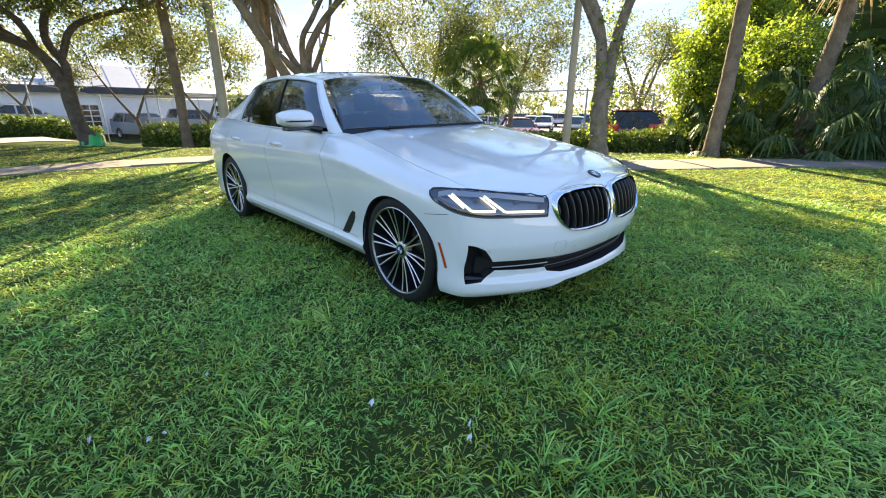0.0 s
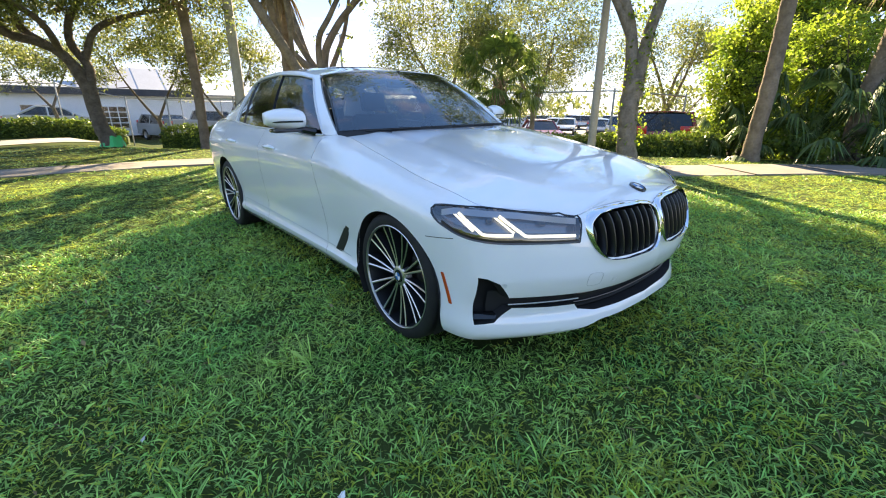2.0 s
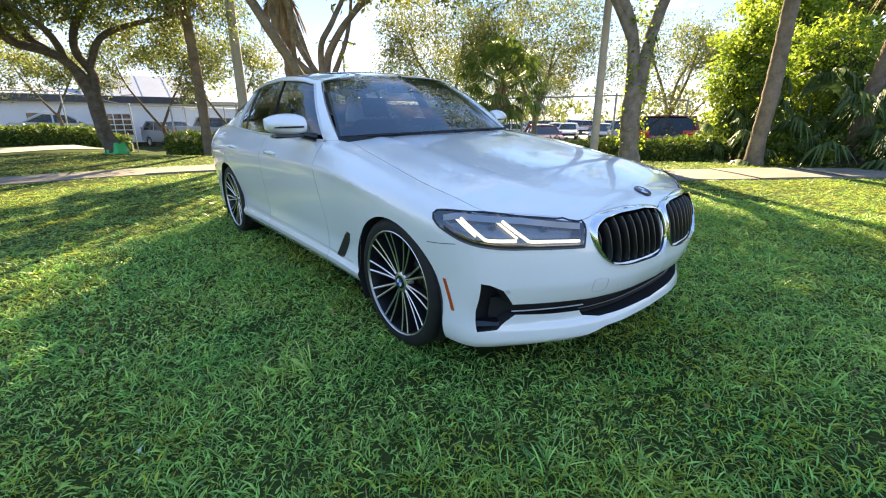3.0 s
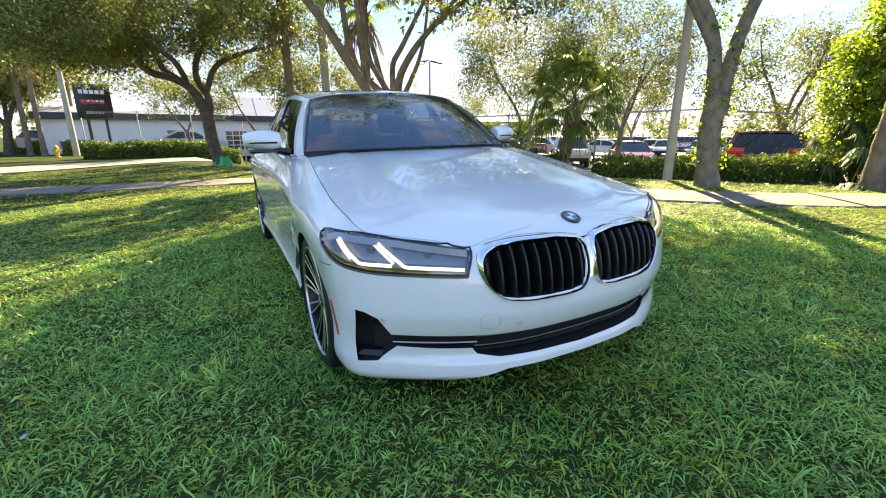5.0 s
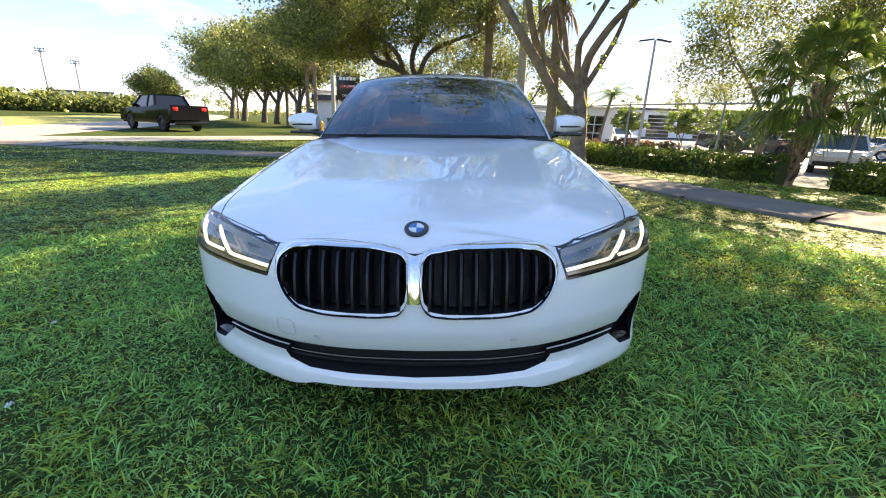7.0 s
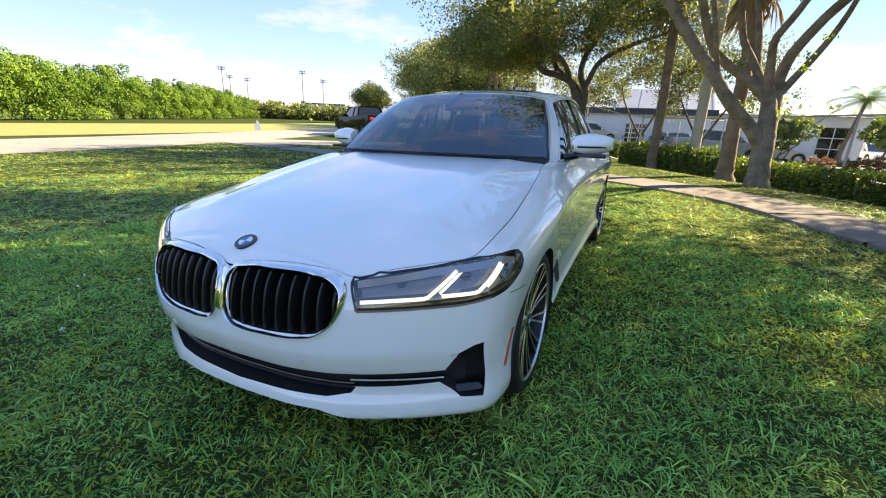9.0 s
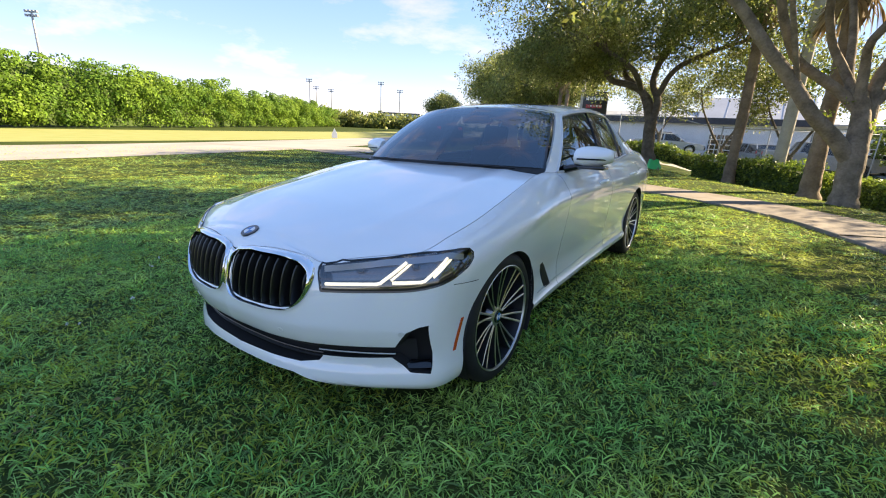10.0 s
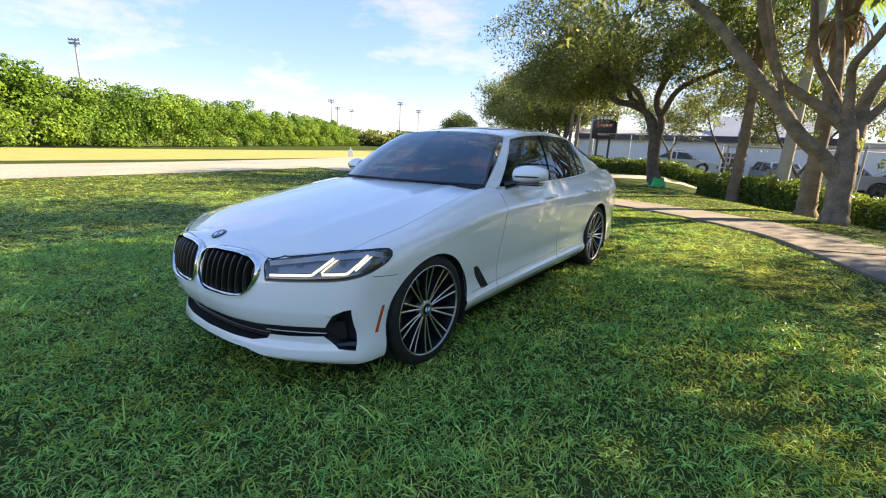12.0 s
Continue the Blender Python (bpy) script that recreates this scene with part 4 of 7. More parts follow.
sw = bmesh.new()
ringp = [(0.37 + 0.185 * math.cos(a), 0.06 * math.sin(a) * -1, 0.185 * math.sin(a)) for a in np.linspace(0, math.tau, 33)]
add_tube(sw, [Vector((x, 1.24 - y * -1.0, 0.90 + z)) for x, y, z in ringp], 0.016, 8, cap=False)
add_box(sw, (0.30, 1.20, 0.86), (0.44, 1.25, 0.94), bevel=0.015)
add_tube(sw, [(0.19, 1.24, 0.90), (0.55, 1.24, 0.90)], 0.014, 6)
part("steering_wheel", sw, M_LEATHER, sedan)
rv = bmesh.new()
add_box(rv, (-0.12, 1.20, 1.29), (0.12, 1.23, 1.355), bevel=0.012)
add_tube(rv, [(0, 1.21, 1.35), (0, 1.235, 1.405)], 0.02, 6)
part("rear_view_mirror", rv, M_PLASTIC, sedan)

# ---- door mirrors, handles, sill, liners ----
for s in (1, -1):
    mr = bmesh.new()
    rows = []
    for t in np.linspace(0, 1, 12):
        x = 0.86 + 0.225 * t
        w = math.sin(math.pi * min(max(0.12 + 0.80 * t, 0), 1)) ** 0.35 * (1 - 0.28 * t)
        cz, cy = 1.082 + 0.01 * t, 1.10 + 0.05 * t
        rows.append([(s * x, cy - 0.085 * w * (1 + 0.2 * math.cos(a)) * (math.cos(a) if math.cos(a) > 0 else 0.6 * math.cos(a)), cz + 0.078 * w * math.sin(a)) for a in np.linspace(0, math.tau, 20, endpoint=False)])
    vr = [[mr.verts.new(p) for p in r] for r in rows]
    for a, b in zip(vr, vr[1:]):
        for i in range(20):
            mr.faces.new((a[i], a[(i + 1) % 20], b[(i + 1) % 20], b[i]))
    mr.faces.new(vr[0][::-1]), mr.faces.new(vr[-1])
    bmesh.ops.recalc_face_normals(mr, faces=mr.faces)
    mirror = part("door_mirror", mr, M_PAINT, sedan, "white door mirror with black foot", sharp=60)
    ft = bmesh.new()
    add_tube(ft, [(s * 0.80, 1.03, 1.0), (s * 0.88, 1.07, 1.02), (s * 0.93, 1.10, 1.05)], [0.028, 0.024, 0.03], 8)
    add_box(ft, (min(s * 0.875, s * 1.06), 1.045, 1.006), (max(s * 0.875, s * 1.06), 1.16, 1.03), bevel=0.01)
    part("mirror_foot", ft, M_BLACK, mirror)
    ln = bmesh.new()
    add_tube(ln, [(s * (0.885 + 0.18 * t), 1.018 + 0.04 * t + 0.05 * t ** 4, 1.072) for t in np.linspace(0, 1, 8)], 0.006, 6)
    part("indicator_strip", ln, M_BLACK, mirror)
    gl = bmesh.new()
    add_prism(gl, [(0.885, 1.03), (1.05, 1.045), (1.06, 1.11), (0.89, 1.14)], 1.168, 1.172, "Y")
    bmesh.ops.scale(gl, vec=(s, 1, 1), verts=gl.verts)
    part("mirror_glass", gl, M_CHROME, mirror, smooth=False)
    for y0 in (1.54, 2.50):
        hd = bmesh.new()
        pts = []
        for t in np.linspace(0, 1, 9):
            y = y0 + 0.215 * t
            hit, n, _, _ = SKIN.ray_cast(Vector((s * 1.5, y, 0.872)), Vector((-s, 0, 0)))
            pts.append((hit or Vector((s * 0.92, y, 0.872))) + (n or Vector((s, 0, 0))) * (0.026 * math.sin(math.pi * t) ** 0.4 + 0.002))
        add_tube(hd, pts, [0.010 + 0.008 * math.sin(math.pi * t) for t in np.linspace(0, 1, 9)], 8)
        part("door_handle", hd, M_PAINT, sedan)
    # thin grey line that paints the shade under the sill edge
    cr = bmesh.new()
    pts = []
    for y in np.linspace(0.46, 2.52, 24):
        hit, n, _, _ = SKIN.ray_cast(Vector((s * 1.5, y, 0.315 + 0.02 * y)), Vector((-s, 0, 0)))
        pts.append((hit or Vector((s * 0.9, y, 0.33))) - (n or Vector((s, 0, 0))) * 0.001)
    add_tube(cr, pts, 0.0035, 5)
    part("sill_crease", cr, M_SEAM_SHADE, sedan)
    for yc in (0.0, 2.975):
        li = bmesh.new()
        prof = [[(s * x, yc + 0.374 * math.cos(a), 0.335 + 0.374 * math.sin(a)) for a in np.linspace(-0.55, math.pi + 0.55, 26)] for x in (0.925, 0.60)]
        prof.append([(s * 0.60, yc + 0.03 * math.cos(a), 0.335 + 0.03 * math.sin(a)) for a in np.linspace(-0.55, math.pi + 0.55, 26)])
        add_grid(li, prof)
        part("wheel_arch_liner", li, M_PLASTIC, sedan)
un = bmesh.new()
add_box(un, (-0.78, -0.42, 0.19), (0.78, 3.6, 0.26))
part("underbody", un, M_PLASTIC, sedan, smooth=False)
wp = bmesh.new()
for a, b in (((-0.62, 0.705, 1.013), (0.0, 0.65, 1.016)), ((0.05, 0.65, 1.016), (0.60, 0.705, 1.013))):
    add_tube(wp, [a, tuple((Vector(a) + Vector(b)) / 2 + Vector((0, 0, 0.004))), b], 0.006, 5)
part("wiper", wp, M_PLASTIC, sedan)


# ---- the nose, drawn in and lowered to its true length ----
def settle(p):
    h, k = min(max((0.75 - p.y) / 1.0, 0), 1), min(max((-0.28 - p.y) / 0.5, 0), 1)
    down = min(max((p.z - 0.2) / 0.45, 0), 1)
    return Vector((p.x, p.y + 0.055 * k * k * (3 - 2 * k), p.z - 0.042 * h * h * (3 - 2 * h) * down))


for piece in sedan.children_recursive:
    for v in piece.data.vertices:
        v.co = settle(v.co)


# ---- wheels ----
def build_wheel():
    w = new("wheel")
    ty = bmesh.new()
    add_lathe(ty, [(-0.118, 0.262), (-0.122, 0.285), (-0.119, 0.31), (-0.105, 0.328), (-0.09, 0.333), (-0.055, 0.3355), (-0.052, 0.329), (-0.044, 0.329), (-0.041, 0.336), (0.041, 0.336), (0.044, 0.329), (0.052, 0.329), (0.055, 0.3355), (0.09, 0.333), (0.105, 0.328), (0.119, 0.31), (0.122, 0.288), (0.118, 0.266), (0.10, 0.262)], 72)
    part("tyre", ty, M_TYRE, w, "black low-profile tyre", sharp=40)
    ri = bmesh.new()
    add_lathe(ri, [(0.112, 0.272), (0.119, 0.271), (0.121, 0.2675), (0.119, 0.264), (0.110, 0.262)], 72)
    part("rim", ri, M_ALLOY, w, "bright machined rim edge")
    ba = bmesh.new()
    add_lathe(ba, [(0.110, 0.263), (0.06, 0.252), (-0.02, 0.248), (-0.02, 0.0)], 48)
    part("barrel", ba, M_DARKALLOY, w)
    di = bmesh.new()
    add_lathe(di, [(0.0, 0.16), (0.012, 0.165), (0.012, 0.09), (0.03, 0.085), (0.03, 0.0)], 48)
    part("brake_disc", di, M_DISC, w)
    hb = bmesh.new()
    add_lathe(hb, [(0.05, 0.066), (0.080, 0.056), (0.087, 0.044), (0.088, 0.032)], 40)
    part("hub", hb, M_ALLOY, w)
    cp = bmesh.new()
    add_lathe(cp, [(0.088, 0.034), (0.093, 0.032), (0.094, 0.022), (0.094, 0.0)], 32)
    cap = part("hub_cap", cp, M_BLACK, w)
    for q in range(4):
        ro = bmesh.new()
        add_prism(ro, [(0, 0)] + [(0.021 * math.cos(a), 0.021 * math.sin(a)) for a in np.linspace(q * math.pi / 2, (q + 1) * math.pi / 2, 7)], 0.0945, 0.0955, "X")
        part("badge_quarter", ro, (M_BLUE, M_WHITE)[q % 2], cap, smooth=False)
    for i in range(10):
        for off, turn_in, r_in in ((-0.105, -0.07, 0.05), (0.105, 0.07, 0.05)):
            a0 = math.tau * i / 10 + math.pi / 2
            a_in, a_out = a0 + turn_in, a0 + off
            p0 = Vector((0.085, r_in * math.cos(a_in), r_in * math.sin(a_in)))
            p1 = Vector((0.112, 0.259 * math.cos(a_out), 0.259 * math.sin(a_out)))
            d = (p1 - p0).normalized()
            t = Vector((1, 0, 0)).cross(d).normalized()
            face, flank_ = bmesh.new(), bmesh.new()
            prof = []
            for k in np.linspace(0, 1, 7):
                c = p0.lerp(p1, k) - Vector((0.005 * math.sin(math.pi * k), 0, 0))
                prof.append((c, 0.0046 + 0.0012 * k))
            add_grid(face, [[c - t * wd, c + Vector((0.0025, 0, 0)), c + t * wd] for c, wd in prof])
            add_grid(flank_, [[c - t * wd - Vector((0.045, 0, 0)), c - t * (wd + 0.001) - Vector((0.001, 0, 0)), c - Vector((0.0005, 0, 0)), c + t * (wd + 0.001) - Vector((0.001, 0, 0)), c + t * wd - Vector((0.045, 0, 0))] for c, wd in prof])
            sp = part("spoke", flank_, M_DARKALLOY, w)
            part("spoke_face", face, M_ALLOY, sp)
    for i in range(5):
        a = math.tau * (i + 0.5) / 5 + math.pi / 2
        bo = bmesh.new()
        add_tube(bo, [(0.06, 0.056 * math.cos(a), 0.056 * math.sin(a)), (0.083, 0.056 * math.cos(a), 0.056 * math.sin(a))], 0.008, 6)
        part("wheel_bolt", bo, M_DISC, w)
    return w


def place_wheel(w, s, y, turn):
    w.parent = sedan
    w.matrix_basis = Matrix.Translation((s * 0.803, y, 0.333)) @ Matrix.Rotation(0 if s > 0 else math.pi, 4, "Z") @ Matrix.Rotation(radians(turn), 4, "X")


wheel = build_wheel()
for i, (s, y) in enumerate(((-1, 0), (1, 0), (-1, 2.975), (1, 2.975))):
    w = wheel if i == 0 else copy_thing(wheel, Matrix())
    place_wheel(w, s, y, 12 + 23 * i)
# ---- plants ----
rng = np.random.default_rng(5)


def leaf_mesh(centres, size, n_each, spread, rng, flat=0.8, long=2.2, droop=0.2):
    """Leaf blades (quads) in clumps round centres: arrays of vertices and faces."""
    C = np.repeat(np.asarray(centres, float), n_each, axis=0)
    S = np.repeat(np.asarray(spread, float) * np.ones(len(centres)), n_each)
    d = rng.normal(size=(len(C), 3))
    d /= np.linalg.norm(d, axis=1)[:, None] + 1e-9
    rad = S * rng.random(len(C)) ** 0.45
    P = C + d * rad[:, None] * np.array([1, 1, flat])
    ax = rng.normal(size=P.shape) + np.array([0, 0, -droop]) + d * 0.6
    ax /= np.linalg.norm(ax, axis=1)[:, None]
    ot = np.cross(ax, rng.normal(size=P.shape))
    ot /= np.linalg.norm(ot, axis=1)[:, None] + 1e-9
    L = size * (0.6 + 0.8 * rng.random(len(P)))[:, None]
    W = L / long
    nrm = np.cross(ax, ot)
    V = np.stack([P - ax * L / 2, P + ot * W / 2 + nrm * W * 0.12 - ax * L * 0.05, P + ax * L / 2, P - ot * W / 2 + nrm * W * 0.12 - ax * L * 0.05], 1).reshape(-1, 3)
    return V, np.arange(len(V)).reshape(-1, 4)


def bend(a, b, rng, wob=0.12, n=6):
    a, b = np.array(a, float), np.array(b, float)
    out = [a + (b - a) * t + rng.normal(size=3) * wob * np.linalg.norm(b - a) * math.sin(math.pi * t) * 0.5 for t in np.linspace(0, 1, n)]
    return [tuple(p) for p in out]


def tree(name, base, limbs, label, crown, leaf=0.09, n_leaf=60, clump=0.55, bark=None, leaves=None, seed=1, twigs=7, reach=1.6, group="", up=0.5, long=2.2, lean_out=1.0, flat=0.8, category="tree", start=0.5, size=1.0):
    """limbs: lines of (x, y, z, radius) from the base; from the outer half of each limb boughs and twigs fork, which bear clumps of leaves. crown: extra bough ends."""
    r = np.random.default_rng(seed)
    z0 = float(height(base[0], base[1]))
    t = thing(name, label, category, group, Matrix.Translation((base[0], base[1], z0)))
    tk = bmesh.new()
    ends = []
    for line in limbs:
        L = np.array(line, float) * size
        P = spline(L, max(8, len(line) * 4))
        add_tube(tk, [tuple(p[:3] + (r.normal(size=3) * p[3] * 0.035)) for p in P], [max(p[3], 0.012) for p in P], 12)
        if len(line) > 2 and L[-1, 2] > 3.0:
            for k in range(twigs):
                i = int(len(P) * (start + (1 - start) * (k + 1) / (twigs + 0.5))) - 1
                p = P[min(i, len(P) - 1)]
                d = r.normal(size=3) * np.array([1, 1, 0.55]) + np.array([0, 0, up])
                out = np.array([p[0], p[1], 0.0])
                if np.linalg.norm(out) > 0.1:
                    d += out / np.linalg.norm(out) * lean_out
                d = d / np.linalg.norm(d) * reach * (0.5 + 0.8 * r.random())
                q = p[:3] + d
                rr = max(p[3] * 0.5, 0.015)
                mid = bend(p[:3], q, r, 0.25)
                add_tube(tk, mid, list(np.linspace(rr, 0.012, 6)), 6)
                ends += [q, np.array(mid[3]) + r.normal(size=3) * 0.2]
                for _ in range(3):
                    e = q + (r.normal(size=3) * np.array([1, 1, 0.6])) * reach * 0.42
                    add_tube(tk, bend(mid[4], e, r, 0.3, 4), [0.014, 0.011, 0.008, 0.006], 4, cap=False)
                    ends.append(e)
    for c in crown:
        ends.append(np.array(c) * size)
    part("trunk", tk, bark or M_BARK, t, sharp=60)
    V, F = leaf_mesh(ends, leaf, n_leaf, clump * (0.7 + 0.6 * r.random(len(ends))), r, flat=flat, long=long)
    arrays_object("crown", V, F, leaves or M_OAKLEAF, t)
    return t


def ellipsoid(centre, radii, n, seed, inner=0.35):
    r = np.random.default_rng(seed)
    d = r.normal(size=(n, 3))
    d /= np.linalg.norm(d, axis=1)[:, None]
    k = inner + (1 - inner) * r.random(n) ** 0.6
    lump = 1 + 0.22 * np.sin(3.1 * d[:, 0] + 2 * seed) * np.sin(2.7 * d[:, 1] + seed) + 0.12 * np.sin(5 * d[:, 2] + seed)
    return np.array(centre) + d * (k * lump)[:, None] * np.array(radii)


# the forked fig beside the pavement
forked = tree("forked_tree", (3.55, 9.7), [
    [(0.02, 0, -0.1, 0.296), (0.02, 0, 0.12, 0.237), (0.0, 0.02, 0.5, 0.204), (-0.03, 0.05, 0.95, 0.207), (-0.04, 0.12, 1.3, 0.185), (-0.08, 0.22, 1.75, 0.148), (-0.18, 0.3, 2.15, 0.126)],
    [(-0.05, 0.05, 0.85, 0.155), (-0.42, -0.12, 1.3, 0.137), (-0.84, -0.38, 1.68, 0.129), (-1.34, -0.58, 2.32, 0.122), (-1.86, -0.9, 2.9, 0.111), (-2.38, -1.1, 3.55, 0.0963), (-3.3, -1.5, 4.4, 0.0738), (-4.4, -2.0, 5.4, 0.0406)],
    [(-0.14, 0.25, 1.85, 0.111), (-0.5, 0.32, 2.2, 0.0999), (-0.95, 0.2, 2.5, 0.0963), (-1.3, -0.05, 2.75, 0.0886), (-1.54, -0.35, 3.14, 0.0849), (-1.78, -0.8, 3.65, 0.0738), (-2.0, -1.3, 4.6, 0.0554), (-2.2, -1.8, 5.8, 0.0295)],
    [(-0.16, 0.28, 2.0, 0.0963), (-0.5, 0.55, 2.65, 0.0812), (-0.75, 0.5, 3.04, 0.0738), (-0.91, 0.25, 3.4, 0.0701), (-1.02, 0.0, 3.8, 0.0664), (-1.2, -0.3, 4.9, 0.048), (-1.3, -0.4, 6.4, 0.0221)],
    [(-0.16, 0.28, 1.9, 0.104), (-0.38, 0.53, 2.47, 0.0849), (-0.42, 0.85, 3.03, 0.0775), (-0.49, 1.1, 3.62, 0.0701), (-0.65, 1.3, 4.3, 0.059), (-0.8, 1.5, 5.6, 0.0295)],
    [(0.0, 0.1, 1.15, 0.155), (0.06, 0.35, 1.75, 0.137), (0.05, 0.5, 2.25, 0.122), (0.16, 0.5, 2.75, 0.107), (0.42, 0.4, 3.25, 0.0963), (0.95, 0.15, 3.95, 0.0775), (1.7, -0.2, 4.6, 0.059), (3.0, -0.8, 5.4, 0.0332)],
    [(-0.16, 0.28, 2.05, 0.0963), (-0.25, 0.12, 2.7, 0.0812), (-0.3, -0.15, 2.98, 0.0738), (-0.12, -0.32, 3.35, 0.0664), (0.2, -0.5, 4.0, 0.0554), (0.8, -0.8, 5.2, 0.0295)],
    # the next three limbs are added to carry the unseen shading lumps
    [(-1.2, -0.5, 2.2, 0.0517), (-2.0, -2.2, 4.6, 0.0406), (-2.8, -4.0, 6.8, 0.0221)],
    [(0.42, 0.4, 3.25, 0.0738), (1.5, 0.5, 4.5, 0.059), (3.4, 0.6, 6.0, 0.0406), (5.2, 0.7, 7.2, 0.0221)],
    [(2.4, 0.55, 5.2, 0.05), (4.9, 1.6, 6.3, 0.04), (8.4, 3.0, 7.1, 0.022)],
    [(0.06, 0.4, 1.9, 0.0886), (0.45, 0.6, 2.5, 0.0738), (0.9, 0.8, 3.3, 0.059), (1.3, 1.1, 4.6, 0.0406), (1.6, 1.6, 6.2, 0.0221)],
# the last four crown lumps are added out of view for shade and reflections
], "grey multi-stemmed tree with smooth limbs beside a pavement", np.r_[ellipsoid((-0.4, -0.9, 7.2), (4.4, 3.0, 1.4), 90, 3), ellipsoid((2.5, 0.0, 7.5), (3.7, 3.4, 1.2), 150, 4, 0.0), ellipsoid((5.7, -0.7, 7.3), (2.6, 2.6, 0.9), 135, 5, 0.0), ellipsoid((-2.9, -4.2, 7.0), (2.8, 2.6, 1.0), 95, 6, 0.1), ellipsoid((8.6, 3.3, 7.2), (2.0, 1.8, 0.8), 32, 7, 0.0)], leaf=0.17, n_leaf=44, clump=0.7, seed=11, leaves=M_OAKLEAF, twigs=5, reach=1.4, start=0.72)
r = np.random.default_rng(41)
V, F = leaf_mesh([(-0.62, 0.05, 1.75), (-1.0, 0.0, 2.3), (-0.3, 0.2, 2.0), (0.1, 0.1, 1.55), (0.3, -0.1, 2.4), (-0.75, 0.4, 2.6), (0.55, -0.2, 3.0), (-0.25, 0.15, 2.9), (-1.5, -0.05, 2.85), (0.4, 0.3, 2.7)], 0.075, 16, 0.13, r, long=1.7)
tagged(arrays_object("leaf_sprouts", V, F, M_LEAF, forked), kind="stuff")
# the oak with a bag tied round its foot
tree("oak_tree", (-1.25, 16.95), [
    [(0.08, 0, -0.1, 0.32), (0.02, 0, 0.15, 0.26), (-0.1, 0, 0.5, 0.215), (-0.17, 0.02, 1.15, 0.20), (-0.2, 0.03, 1.75, 0.20)],
    [(-0.18, 0.02, 1.5, 0.17), (-0.36, 0.0, 2.05, 0.145), (-0.62, -0.08, 2.6, 0.13), (-1.1, -0.2, 2.85, 0.12), (-1.62, -0.3, 2.98, 0.115), (-1.86, -0.36, 3.25, 0.11), (-1.78, -0.4, 3.65, 0.10), (-2.2, -0.6, 4.4, 0.08), (-3.2, -1.2, 5.4, 0.05)],
    [(-0.2, 0.03, 1.6, 0.17), (-0.32, 0.1, 2.2, 0.13), (-0.8, 0.2, 2.75, 0.115), (-1.3, 0.25, 3.15, 0.10), (-1.5, 0.3, 3.9, 0.08), (-2.2, 0.8, 5.2, 0.045)],
    [(-0.18, 0.03, 1.65, 0.16), (-0.08, 0.1, 2.3, 0.125), (-0.36, 0.2, 2.9, 0.11), (-0.3, 0.25, 3.5, 0.10), (0.1, 0.4, 4.2, 0.08), (0.5, 0.9, 5.6, 0.04)],
    [(-0.12, 0.1, 2.5, 0.10), (0.25, 0.1, 3.3, 0.09), (1.1, 0.2, 3.8, 0.075), (2.2, 0.3, 4.2, 0.05), (3.2, 0.4, 4.9, 0.03)],
    [(-0.62, -0.08, 2.6, 0.10), (-0.85, -0.7, 3.2, 0.085), (-1.7, -1.5, 3.8, 0.065), (-3.0, -2.2, 4.6, 0.04)],
], "dark live oak with crooked limbs and dense small leaves", np.r_[ellipsoid((-1.5, -0.4, 5.5), (4.3, 4.4, 2.3), 330, 8), ellipsoid((1.5, 0.0, 4.6), (2.6, 3.0, 1.6), 120, 9), ellipsoid((-3.3, -0.2, 3.9), (2.6, 3.0, 0.9), 130, 10), ellipsoid((-3.6, 2.4, 4.3), (3.0, 3.0, 1.6), 150, 11)], leaf=0.112, n_leaf=120, clump=0.55, bark=M_DARKBARK, seed=21, twigs=6, reach=1.5, size=1.1)
# small sunlit trees between the oak and the building
for i, (x, y, h, w) in enumerate(((-2.7, 27.8, 4.7, 1.8), (0.9, 21.4, 5.6, 2.2), (3.3, 19.6, 5.6, 2.4))):
    tree("small_tree", (x, y), [
        [(0, 0, -0.1, 0.12), (0.05, 0, 0.7, 0.09), (-0.05, 0.05, 1.4, 0.08)],
        [(-0.05, 0.05, 1.3, 0.06), (-0.6, 0.1, 2.2, 0.045), (-1.1, 0.3, 3.2, 0.03), (-1.3, 0.4, 4.0, 0.015)],
        [(-0.05, 0.05, 1.3, 0.06), (0.4, 0.0, 2.3, 0.045), (0.9, -0.3, 3.3, 0.03), (1.2, -0.4, 4.2, 0.015)],
    ], "small tree with airy green leaves before a building", ellipsoid((0, 0, h - 1.1), (w, w, 1.2), 90, 140 + i, 0.1), leaf=0.11, n_leaf=80, clump=0.5, leaves=M_OAKLEAF, bark=M_DARKBARK, seed=150 + i, twigs=4, reach=1.0, group="small trees before a building")
bag = bmesh.new()
rows = [[(0.28 * k * math.cos(a) * (1 + 0.12 * math.sin(5 * a + z * 9)), 0.28 * k * math.sin(a) * (1 + 0.12 * math.cos(4 * a)), z + 0.03 * math.sin(7 * a)) for a in np.linspace(0, math.tau, 33)] for z, k in ((0.0, 1.25), (0.1, 1.15), (0.2, 1.0), (0.3, 0.95), (0.35, 0.92))]
add_grid(bag, rows)
tagged(mesh_object("tree_bag", bag, M_GREENBAG, smooth=True), "crumpled green plastic watering bag round a tree foot", "bag").location = (-1.17, 16.95, float(height(-1.2, 16.95)) + 0.01)
